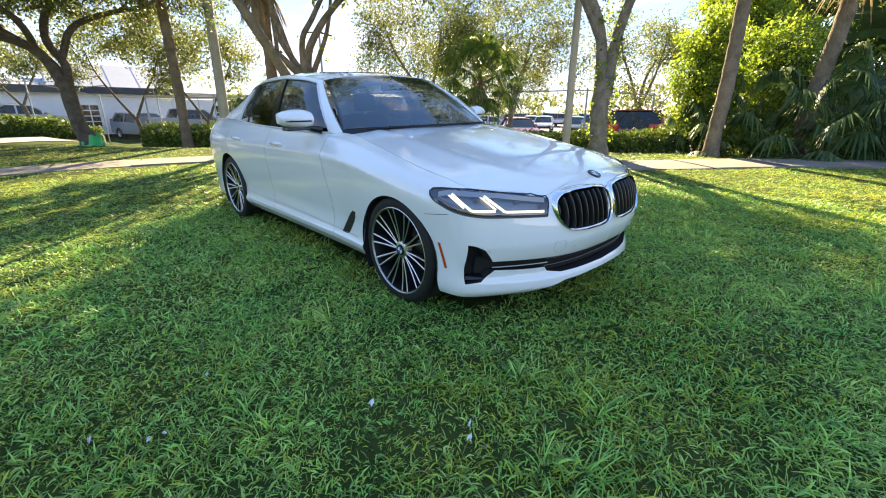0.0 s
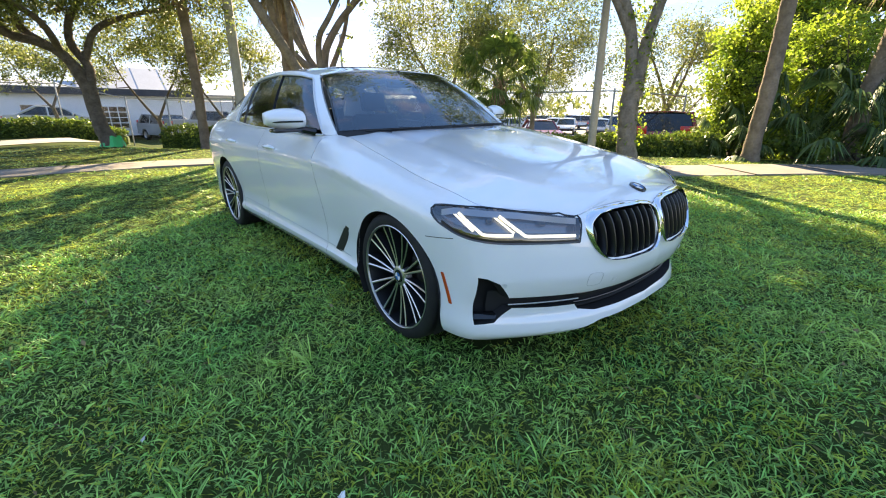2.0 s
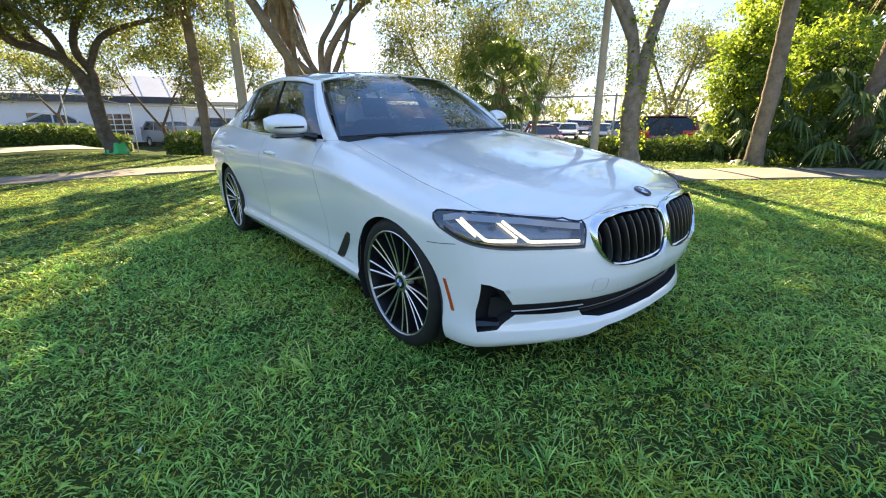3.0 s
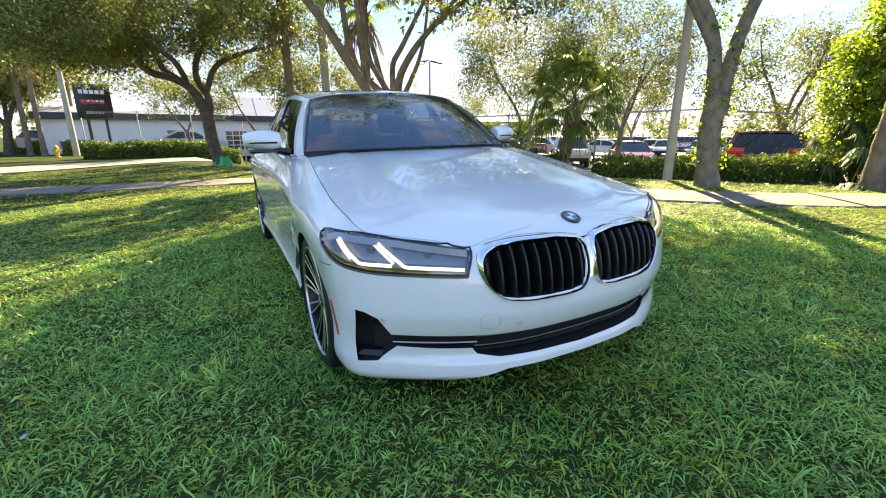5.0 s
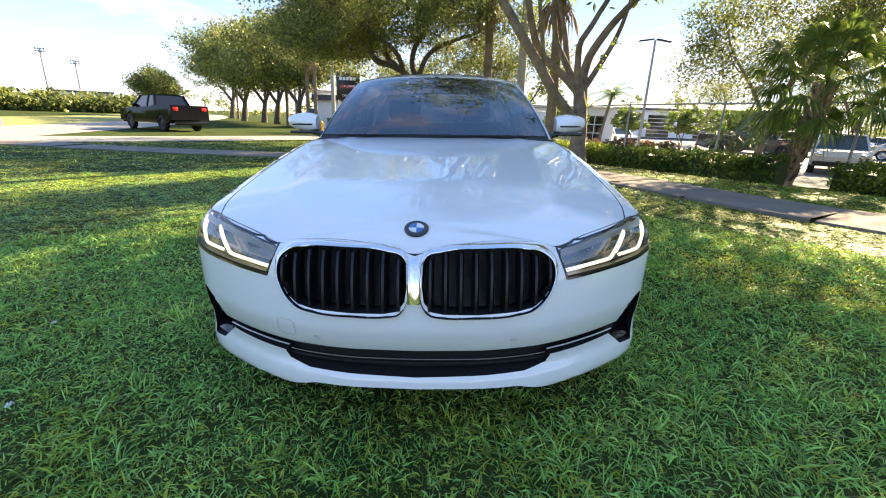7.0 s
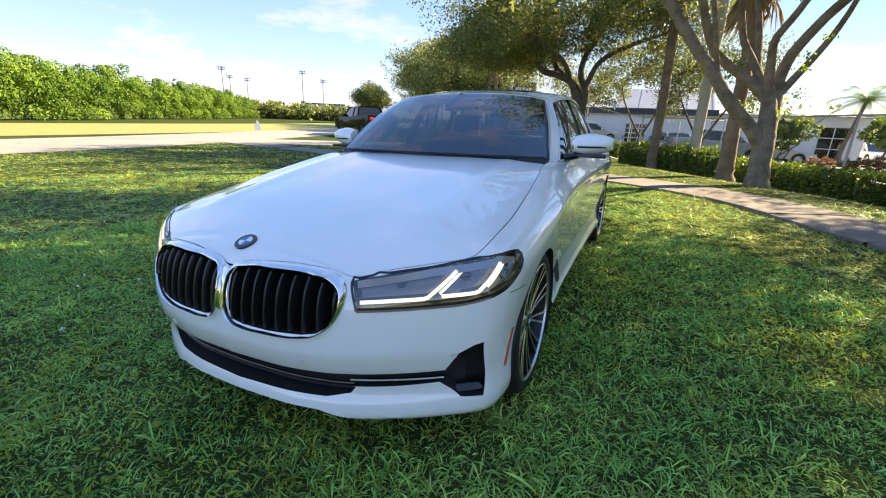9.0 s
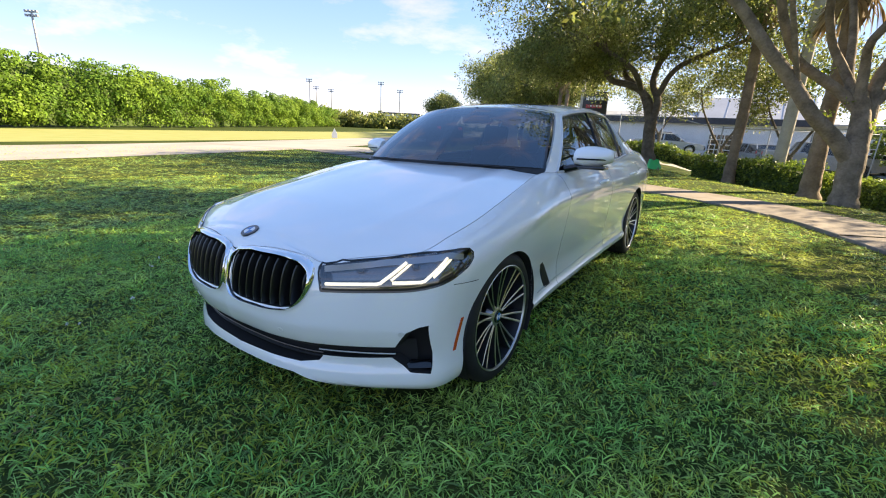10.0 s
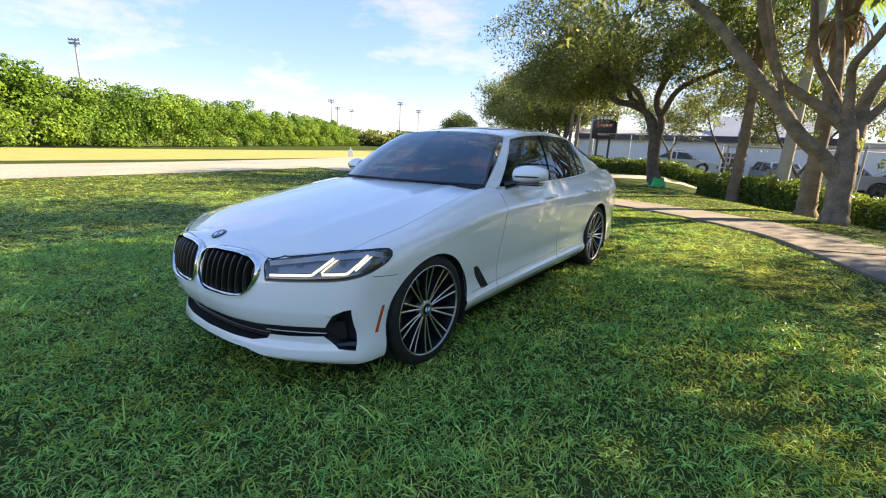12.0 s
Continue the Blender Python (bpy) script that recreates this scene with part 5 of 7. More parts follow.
# twin-stemmed tree with climbing leaves
twin = tree("twin_stemmed_tree", (7.1, 3.0), [
    [(0.05, -0.05, -0.1, 0.257), (0.02, -0.03, 0.2, 0.212), (-0.02, 0.03, 1.05, 0.2), (0.0, 0.0, 1.7, 0.195)],
    [(-0.06, 0.06, 1.3, 0.133), (-0.06, 0.08, 2.0, 0.125), (-0.12, 0.2, 2.8, 0.109), (-0.5, 0.7, 3.9, 0.086), (-0.9, 1.6, 5.2, 0.055), (-1.2, 2.4, 6.4, 0.031)],
    [(0.05, -0.05, 1.3, 0.14), (0.06, -0.08, 2.1, 0.128), (0.1, -0.15, 2.6, 0.115), (0.25, -0.45, 3.7, 0.09), (0.6, -1.2, 5.4, 0.055), (0.7, -1.8, 6.8, 0.031)],
    # limb added to reach the unseen lump that shades the bonnet
    [(-0.1, 0.15, 2.6, 0.09), (0.0, 0.8, 3.8, 0.08), (-0.1, 2.6, 5.4, 0.06), (-0.4, 4.4, 6.6, 0.03)],
    [(-0.1, 0.15, 2.5, 0.094), (-0.35, 0.5, 3.3, 0.078), (-1.2, 0.9, 4.3, 0.062), (-2.4, 1.0, 5.0, 0.039)],
# the second crown lump stands out of view, added to shade the car
], "grey twin-stemmed tree with climbing leaves on its trunk", np.r_[ellipsoid((0.2, 0.8, 6.4), (3.6, 3.6, 2.0), 170, 5), ellipsoid((-0.2, 4.3, 6.6), (3.6, 3.2, 2.0), 150, 6)], leaf=0.13, n_leaf=55, clump=0.65, seed=31, twigs=5, reach=1.3, start=0.7)
r = np.random.default_rng(77)
V, F = leaf_mesh([(0.02 + 0.22 * math.cos(a), 0.22 * math.sin(a), z) for z in np.linspace(0.4, 4.2, 130) for a in [r.random() * 6.28]], 0.07, 10, 0.13, r, long=1.6)
arrays_object("climbing_leaves", V, F, M_LEAF, twin)

# oaks beyond the driveway, and trees in the car park
for i, (x, y, h, w) in enumerate(((-14, 38, 9.6, 5.0), (-18.5, 44.5, 10.2, 6.0), (-22, 49.5, 10.6, 6.4), (-26, 53, 11.2, 6.6), (-36, 70, 13, 7.2), (-43.7, 63.5, 7.0, 3.3))):
    tree("oak_tree", (x, y), [
        [(0, 0, -0.1, 0.32), (0.1, 0, 0.8, 0.24), (0.25, 0, 1.9, 0.2)],
        [(0.25, 0, 1.7, 0.16), (-0.7, 0, 3.0, 0.12), (-1.9, 0.3, 4.2, 0.08), (-2.6, 0.3, 5.2, 0.04)],
        [(0.25, 0, 1.8, 0.16), (0.8, 0.2, 3.2, 0.12), (1.9, 0.3, 4.6, 0.08), (2.4, 0.3, 5.6, 0.04)],
        [(0.25, 0, 1.8, 0.14), (0.2, 0.5, 3.4, 0.10), (0, 0.9, 5.2, 0.05)],
    ], "live oak in a row along the road", ellipsoid((0, 0, 8.8 * 0.64), (w * 8.8 / h, w * 8.8 / h, 8.8 * 0.33), 300, 40 + i), leaf=0.28, n_leaf=46, clump=1.0, bark=M_DARKBARK, seed=50 + i, twigs=4, reach=1.5, group="oaks along the road", size=h / 8.8)
for i, (x, y, h, w) in enumerate(((16.5, 13.2, 8.4, 4.0), (12.2, 15.2, 8.0, 3.4), (20, 20, 7.2, 3.6), (33, 26, 7.6, 4.6), (20.7, 8.1, 6.6, 3.0), (26, 44, 6.8, 4.0))):
    tree("car_park_tree", (x, y), [
        [(0, 0, -0.1, 0.18), (0.1, 0, 1.0, 0.14), (0.2, 0.1, 2.0, 0.12)],
        [(0.2, 0.1, 1.8, 0.09), (-0.5, 0.3, 3.2, 0.07), (-1.5, 0.5, 4.6, 0.04), (-2.0, 0.5, 5.6, 0.02)],
        [(0.2, 0.1, 1.9, 0.09), (0.8, 0.2, 3.4, 0.07), (1.6, -0.2, 5.0, 0.04), (2.0, -0.3, 5.8, 0.02)],
        [(0.2, 0.1, 1.9, 0.09), (0.3, -0.5, 3.6, 0.06), (0.3, -0.9, 5.6, 0.03)],
    ], "slender tree with airy crown in a car park", ellipsoid((0, 0, h - 2.8), (w, w, 2.8), 190 if i < 2 else 80, 60 + i), leaf=0.115, n_leaf=115, clump=0.7, seed=70 + i, twigs=4, reach=1.3, group="trees in the car park")


# ---- palms ----
def fan_frond(V, F, root, direction, stalk, fan, r, n=30, droop=0.35):
    """A fan leaf: a stalk, then narrow blades that spread and droop."""
    d = np.array(direction, float)
    d /= np.linalg.norm(d)
    side = np.cross(d, (0, 0, 1.0))
    side /= np.linalg.norm(side) + 1e-9
    nrm = np.cross(side, d)
    tip = np.array(root) + d * stalk + np.array([0, 0, -0.12 * stalk])
    k = len(V)
    V += [root - side * 0.02, root + side * 0.02, tip + side * 0.012, tip - side * 0.012]
    F += [(k, k + 1, k + 2, k + 3)]
    for a in np.linspace(-1.9, 1.9, n):
        b = d * math.cos(a) + side * math.sin(a) + nrm * (0.10 * math.cos(2 * a) - 0.30 * abs(math.sin(a)) + 0.15)
        L = fan * (0.72 + 0.28 * math.cos(a)) * (0.9 + 0.2 * r.random())
        w = np.cross(b, nrm)
        w = w / (np.linalg.norm(w) + 1e-9) * (L * 0.036)
        m = tip + b * L * 0.5 + np.array([0, 0, -droop * 0.14 * L])
        e = tip + b * L * 0.9 + np.array([0, 0, -droop * L * (0.5 + 0.55 * r.random())])
        k = len(V)
        V += [tip, m + w, e, m - w]
        F += [(k, k + 1, k + 2, k + 3)]


def palm(name, base, line, crown, label, bark, fronds=26, stalk=0.9, fan=0.85, boots=0, dead=0, seed=1, lift=1.3, fall=1.6, hang=0.3):
    """line: the trunk's points (x, y, z, radius); crown: the height where the fronds spring, at the line's end."""
    r = np.random.default_rng(seed)
    t = thing(name, label, "palm", "", Matrix.Translation((*base, float(height(*base)))))
    P = spline(line, 40)
    tk = bmesh.new()
    add_tube(tk, [tuple(p[:3]) for p in P], [p[3] * (1 + 0.05 * math.sin(i * 2.4) + 0.03 * r.normal()) for i, p in enumerate(P)], 14)
    part("trunk", tk, bark, t, sharp=60)
    top = P[-1][:3]
    if boots:
        bt = bmesh.new()
        for i in range(boots):
            f = i / boots
            p = P[int(len(P) * (0.12 + 0.85 * f)) if boots > 40 else int(len(P) * (0.7 + 0.29 * f))]
            a = i * 2.4
            o = np.array([math.cos(a), math.sin(a), 0])
            q = p[:3] + o * p[3] * 0.9
            add_tube(bt, [tuple(q), tuple(q + o * 0.035 + np.array([0, 0, 0.06])), tuple(q + o * (0.07 + 0.05 * r.random()) + np.array([0, 0, 0.12 + 0.06 * r.random()]))], [0.05, 0.036, 0.014], 5)
        tagged(part("boot_sheath", bt, M_BOOT, t), kind="stuff")
    V, F = [], []
    for i in range(fronds):
        a = i * 2.399
        el = lift - fall * (i / fronds)
        fan_frond(V, F, top + np.array([0, 0, 0.1]), (math.cos(a) * math.cos(el), math.sin(a) * math.cos(el), math.sin(el)), stalk * (0.8 + 0.4 * r.random()), fan * (0.85 + 0.3 * r.random()), r, droop=hang + 0.25 * (i / fronds))
    arrays_object("fronds", V, F, M_FAN, t)
    if dead:
        V, F = [], []
        for i in range(dead):
            a = i * 2.1
            fan_frond(V, F, top - np.array([0, 0, 0.15]), (math.cos(a) * 0.35, math.sin(a) * 0.35, -0.9), stalk * 0.8, fan * 0.9, r, n=16, droop=0.5)
        arrays_object("dead_fronds", V, F, M_DEADFROND, t)
    return t


palm("sabal_palm", (7.75, 7.65), [(-0.1, -0.05, -0.1, 0.2), (-0.06, 0, 0.3, 0.17), (0.1, -0.07, 1.1, 0.15), (0.2, -0.1, 2.2, 0.14)], 1.9, "short fan palm with a woven, boot-covered trunk", M_BOOT, 44, 1.05, 0.74, boots=120, seed=3, lift=1.4, fall=2.1, hang=0.6)
palm("sabal_palm", (8.6, 11.2), [(0, 0, -0.1, 0.14), (0.05, 0, 0.6, 0.12), (0.1, 0, 1.3, 0.11)], 1.3, "small fan palm beside a fence", M_BOOT, 16, 0.5, 0.6, boots=30, seed=4)
palm("tall_palm", (1.46, 15.95), [(0.05, 0, -0.1, 0.24), (0.03, 0, 0.35, 0.185), (0.03, 0, 2.2, 0.165), (-0.03, 0.02, 4.8, 0.16), (-0.05, 0.02, 6.4, 0.17)], 6.4, "tall palm with a slim grey-brown trunk and hanging fronds", M_PALMBARK, 26, 1.0, 0.95, boots=14, dead=12, seed=5)
palm("tall_palm", (3.2, 11.75), [(0.05, 0, -0.1, 0.27), (0.03, 0, 0.3, 0.205), (0.0, 0, 1.1, 0.17), (-0.05, 0, 3.2, 0.155), (-0.1, 0, 5.4, 0.19)], 5.4, "stout palm with ragged brown boots under its crown", M_PALMBARK, 34, 0.95, 0.9, boots=24, dead=14, seed=6)
palm("tall_palm", (9.05, 1.18), [(0.0, 0, -0.1, 0.2), (0.0, 0, 0.3, 0.165), (0.0, -0.06, 1.4, 0.15), (0.02, -0.08, 3.2, 0.14), (0.12, -0.15, 5.4, 0.16)], 5.4, "leaning palm with a ringed grey trunk beside a pavement", M_PALMBARK, 22, 1.0, 0.95, boots=10, dead=2, seed=7)
palm("tall_palm", (11.2, -0.1), [(0.0, 0, -0.1, 0.24), (0.0, 0, 0.3, 0.2), (0.02, -0.05, 1.4, 0.17), (0.07, -0.2, 2.9, 0.16), (0.12, -0.33, 5.0, 0.18)], 5.0, "leaning palm in front of dense shrubs", M_PALMBARK, 22, 1.0, 0.95, boots=14, dead=3, seed=8)
for i, (x, y, h) in enumerate(((-11.2, 34.5, 6.0), (-12.2, 35.6, 6.4), (-10.2, 38, 7.0), (-20, 52, 7.0), (-16, 41, 7.2), (-33, 66, 7.5))):
    palm("tall_palm", (x, y), [(0, 0, -0.1, 0.2), (0, 0, 0.5, 0.16), (0.05, 0, h * 0.5, 0.15), (0.1, 0, h, 0.15)], h, "tall palm in the row along the road", M_PALMBARK, 16, 0.9, 0.9, dead=4, seed=90 + i)
for i, (x, y, h) in enumerate(((-11.4, 40, 1.8), (-15, 47, 2.0), (-9.6, 43, 1.6))):
    palm("sabal_palm", (x, y), [(0, 0, -0.1, 0.2), (0, 0, 0.5, 0.17), (0.05, 0, h, 0.16)], h, "short fan palm beyond the driveway", M_BOOT, 18, 0.7, 0.8, seed=120 + i)


def feather_palm(base, h, seed):
    r = np.random.default_rng(seed)
    t = thing("coconut_palm", "coconut palm with arching feather fronds", "palm", "", Matrix.Translation((*base, float(height(*base)))))
    tk = bmesh.new()
    P = spline([(0, 0, -0.1, 0.2), (0.1, 0, 0.6, 0.14), (0.4, 0, h * 0.6, 0.12), (0.7, 0, h, 0.11)], 24)
    add_tube(tk, [tuple(p[:3]) for p in P], [p[3] for p in P], 10)
    part("trunk", tk, M_PALMBARK, t)
    V, F = [], []
    for i in range(20):
        a, el = i * 2.4, 1.1 - 1.5 * i / 20
        d = np.array([math.cos(a) * math.cos(el), math.sin(a) * math.cos(el), math.sin(el)])
        L, prev = 2.3, P[-1][:3]
        for k in range(1, 15):
            s = k / 14
            p = P[-1][:3] + d * L * s + np.array([0, 0, -1.1 * s * s])
            w = np.cross(p - prev, (0, 0, 1.0))
            w /= np.linalg.norm(w) + 1e-9
            for sg in (1, -1):
                for q in (0.0, 0.5):
                    b = prev + (p - prev) * q
                    e = b + sg * w * 0.5 * math.sin(math.pi * min(s * 0.9 + 0.1, 1)) ** 0.6 + (p - prev) * 0.9 + np.array([0, 0, -0.22])
                    wd = (p - prev) * 0.16
                    n0 = len(V)
                    V += [b - wd, b + wd, e + wd * 0.2, e - wd * 0.2]
                    F += [(n0, n0 + 1, n0 + 2, n0 + 3)]
            prev = p
    arrays_object("fronds", V, F, M_FAN, t)


feather_palm((13.0, 36.2), 4.2, 1)


# ---- hedges and shrubs ----
def hedge(line, high, wide, label, seed, n_per_m=420, leaf=0.075):
    r = np.random.default_rng(seed)
    L = arc_param(line)[-1]
    P = spline(line, max(int(L * 4), 6))
    T = np.gradient(P, axis=0)
    N = np.c_[-T[:, 1], T[:, 0]] / np.linalg.norm(T, axis=1)[:, None]
    t = thing("hedge", label, "hedge")
    # inner box coloured dark for the shade between the hedge leaves
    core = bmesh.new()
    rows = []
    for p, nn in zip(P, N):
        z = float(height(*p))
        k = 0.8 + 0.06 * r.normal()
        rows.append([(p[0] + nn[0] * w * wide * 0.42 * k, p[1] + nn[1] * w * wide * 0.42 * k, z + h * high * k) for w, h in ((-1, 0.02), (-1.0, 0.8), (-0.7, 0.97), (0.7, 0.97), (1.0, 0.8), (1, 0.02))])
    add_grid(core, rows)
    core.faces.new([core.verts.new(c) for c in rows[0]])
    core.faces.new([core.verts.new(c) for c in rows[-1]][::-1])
    part("hedge_core", core, M_SHADE_CORE, t)
    n = int(L * n_per_m)
    i = r.integers(0, len(P) - 1, n)
    q = P[i] + (P[i + 1] - P[i]) * r.random(n)[:, None]
    face = r.random(n)
    w = np.where(face < 0.40, -1, np.where(face < 0.6, 1, r.random(n) * 2 - 1)) * (0.9 + 0.12 * r.normal(size=n))
    h = np.where(face < 0.6, r.random(n) ** 0.8, 0.97 + 0.08 * r.normal(size=n))
    C = np.c_[q + N[i] * (w * wide / 2)[:, None], height(q[:, 0], q[:, 1]) + h * high * (1 + 0.06 * np.sin(i * 0.9))]
    V, F = leaf_mesh(C, leaf, 4, 0.07, r, long=1.7)
    arrays_object("leaves", V, F, M_HEDGE, t)


hedge([(3.7, 14.1), (4.6, 11.9), (5.2, 10.5), (5.8, 9.4), (6.6, 8.2), (7.3, 7.25)], 0.60, 0.8, "clipped green hedge along a fence", 1)
hedge([(8.0, 6.6), (8.45, 5.4), (9.0, 4.1), (9.6, 3.0), (10.2, 2.1)], 0.58, 0.8, "clipped green hedge along a fence beside a car park", 2)
hedge([(0.45, 17.3), (1.6, 16.5), (2.6, 15.6), (3.5, 14.4)], 0.80, 0.85, "clipped green hedge with a square end", 3)
hedge([(-7.6, 27.4), (-4.3, 26.6), (-1.8, 25.9), (-0.1, 25.5)], 0.8, 0.9, "low clipped hedge across the driveway", 4, 260, 0.11)
hedge([(-16, 46), (-12, 40), (-8.8, 33.5)], 0.8, 1.0, "low clipped hedge along a car park", 5, 160, 0.16)


def shrub(name, centre, lumps, label, leaf, n, spread, mat, seed, core=False, long=2.0, group=""):
    r = np.random.default_rng(seed)
    t = thing(name, label, "shrub", group, Matrix.Translation((*centre, float(height(*centre)))))
    C, stems = [], bmesh.new()
    for i, (x, y, z, rx, rz, k) in enumerate(lumps):
        C.append(ellipsoid((x, y, z), (rx, rx, rz), k, seed * 7 + i, 0.55))
        for _ in range(3):
            e = (x + r.normal() * rx * 0.5, y + r.normal() * rx * 0.5, z + rz * 0.5 * r.random())
            add_tube(stems, bend((x * 0.6, y * 0.6, -0.05), e, r, 0.2), list(np.linspace(0.05, 0.015, 6)), 5)
        # dark lumps coloured as inner shade, added to close gaps in the leaves
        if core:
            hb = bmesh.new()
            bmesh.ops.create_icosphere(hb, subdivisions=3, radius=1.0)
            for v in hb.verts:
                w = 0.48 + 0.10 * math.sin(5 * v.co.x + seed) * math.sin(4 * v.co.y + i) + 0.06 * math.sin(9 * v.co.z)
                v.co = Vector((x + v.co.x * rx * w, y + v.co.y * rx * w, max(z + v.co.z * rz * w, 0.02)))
            part("inner_shade", hb, M_SHADE_CORE, t)
    C = np.concatenate(C)
    C = C[C[:, 2] > 0.05]
    tagged(part("woody_base", stems, M_DARKBARK, t), kind="stuff")
    V, F = leaf_mesh(C, leaf, n, spread, r, long=long)
    arrays_object("leaves", V, F, mat, t)
    return t


# dense greenery beyond the pavement
shrub("ficus_shrub", (11.15, 2.15), [(0, 0, 0.9, 0.95, 0.9, 60), (0.1, 0.1, 2.1, 0.9, 1.0, 70), (0.2, 0.0, 3.1, 0.6, 0.6, 30)], "bright yellow-green broad-leaved shrub beside a hedge", 0.085, 105, 0.32, M_LEAF, 9, core=True)
shrub("ficus_shrub", (12.4, 0.9), [(0, 0, 1.0, 1.1, 1.0, 60), (0.2, -0.1, 2.4, 1.1, 1.1, 70)], "bright green broad-leaved shrub behind palms", 0.09, 90, 0.34, M_LEAF, 11, core=True)
shrub("ficus_shrub", (15.6, 2.2), [(0, 0, 1.62, 1.35, 1.76, 90), (0.41, 0.27, 3.92, 1.49, 1.76, 105), (-0.27, 0.41, 5.67, 1.08, 1.08, 45)], "tall bright green broad-leaved shrub", 0.14, 44, 0.34, M_LEAF, 1, core=True)
shrub("ficus_shrub", (17.92, 3.47), [(0, 0, 1.89, 1.76, 1.89, 105), (0.54, 0, 4.59, 2.03, 2.16, 135), (0.27, 0, 7.02, 1.89, 1.35, 75)], "tall bright green broad-leaved shrub", 0.14, 44, 0.36, M_LEAF, 2, core=True)
shrub("ficus_shrub", (19, -0.31), [(0, 0, 1.89, 2.03, 2.03, 120), (0.27, 0, 4.59, 2.29, 2.16, 135), (0.27, 0, 7.02, 2.16, 1.62, 90)], "tall dark green shrub behind a palm", 0.14, 44, 0.38, M_HEDGE, 3, core=True)
shrub("ficus_shrub", (20.62, -3.82), [(0, 0, 1.89, 2.29, 2.03, 135), (0, 0, 4.86, 2.56, 2.43, 150), (0.27, 0, 7.56, 2.16, 1.62, 90)], "tall bright green shrub behind a palm", 0.14, 44, 0.4, M_LEAF, 4, core=True)
shrub("ficus_shrub", (23.19, -8.14), [(0, 0, 2.16, 2.7, 2.29, 150), (0, 0, 5.4, 2.97, 2.56, 165)], "tall dark green shrub", 0.14, 44, 0.42, M_HEDGE, 5, core=True)
shrub("ficus_shrub", (23.86, 2.8), [(0, 0, 2.7, 2.7, 2.7, 150), (0, 0, 6.75, 3.24, 2.7, 195)], "tall tree-like shrub at the back", 0.14, 44, 0.45, M_OAKLEAF, 6, core=True)
for i, (x, y, s) in enumerate(((11.3, 0.7, 1.35), (12.0, -1.5, 1.5), (10.7, 1.5, 0.9), (12.6, -3.2, 1.3), (13.0, -0.3, 1.7))):
    r = np.random.default_rng(200 + i)
    t = thing("palmetto", "dark fan-leaved palmetto under the shrubs", "shrub", "palmettos", Matrix.Translation((x, y, float(height(x, y)))))
    st = bmesh.new()
    add_tube(st, [(0, 0, -0.05), (0.02, 0, 0.15), (0.03, 0.01, 0.32)], [0.13, 0.12, 0.07], 8)
    part("stump", st, M_BOOT, t)
    for k in range(32):
        a, el = k * 2.4, 1.2 - 1.1 * k / 32
        V, F = [], []
        fan_frond(V, F, np.array([0, 0, 0.1]), (math.cos(a) * math.cos(el), math.sin(a) * math.cos(el), math.sin(el)), (1.25 + 0.5 * r.random()) * s, 0.55 * s, r, droop=1.1)
        arrays_object("frond", V, F, M_PALMETTO, t)
shrub("low_shrub", (10.3, 0.6), [(0, 0, 0.25, 0.7, 0.3, 30), (0.9, -0.8, 0.25, 0.8, 0.35, 30), (1.8, -2.0, 0.25, 0.8, 0.3, 30)], "low weeds under the shrubs", 0.12, 26, 0.22, M_HEDGE, 7)
for i, (x, y, w) in enumerate(((8.7, 31.0, 1.45), (13.8, 32.2, 1.1), (17.3, 30.7, 1.15), (19.6, 29.4, 1.1), (22.3, 27.5, 1.15))):
    shrub("clipped_tree", (x, y), [(0, 0, 2.1, w, 0.85 * w, 130)], "round clipped dark green tree in a car park", 0.15, 32, 0.2, M_HEDGE, 20 + i, core=True, group="clipped trees")
for i, (x, y) in enumerate(((9.75, 27.9), (11.95, 30.2), (13.3, 30.5), (14.6, 30.2), (15.8, 29.7))):
    shrub("russet_shrub", (x, y), [(0, 0, 0.36, 0.72, 0.36, 60)], "low clipped russet shrub in a car park", 0.1, 26, 0.14, M_RUSSET, 330 + i, core=True, group="russet shrubs")

# the thicket beyond the road, one mass
r = np.random.default_rng(8)
line = spline([(-34, -50), (-34.5, -18), (-37, 4), (-43, 16.5), (-51, 29), (-60, 44), (-74, 62), (-90, 80)], 150)
P, O = [], []
for i, p in enumerate(line):
    f = i / 149
    top = 6.4 - 2.9 * f + 0.35 * math.sin(i * 0.5) + 0.3 * math.sin(i * 1.3) + 0.8 * math.exp(-((i - 98) / 2.2) ** 2) + 0.6 * math.exp(-((i - 112) / 3.0) ** 2)
    for k in range(8 if p[1] > -8 else 2):
        # a bough's rounded outside, seen as one lump of leaves, each blade laid along it
        big = (1.2 - 0.4 * f) * (0.55 + 0.65 * r.random())
        high = r.random() ** 0.65
        c = np.array([p[0] + 1.3 - 2.0 * high ** 2.5 + 0.35 * r.normal(), p[1] + 0.9 * r.normal(), max(top * (0.06 + 0.94 * high) - big * 0.8, 0.25)])
        d = r.normal(size=(150, 3)) + np.array([0.5, -0.1, 0.35])
        d /= np.linalg.norm(d, axis=1)[:, None]
        P.append(c + d * big * np.array([1, 1, 0.8]) * (0.86 + 0.16 * r.random((150, 1))))
        O.append(d)
P, O = np.concatenate(P), np.concatenate(O)
O = O[P[:, 2] > 0.04] + 0.42 * r.normal(size=(int((P[:, 2] > 0.04).sum()), 3))
P = P[P[:, 2] > 0.04]
ax = np.cross(O, r.normal(size=P.shape))
ax /= np.linalg.norm(ax, axis=1)[:, None]
ot = np.cross(O, ax)
ot /= np.linalg.norm(ot, axis=1)[:, None]
L = 0.2 * (0.6 + 0.8 * r.random((len(P), 1)))
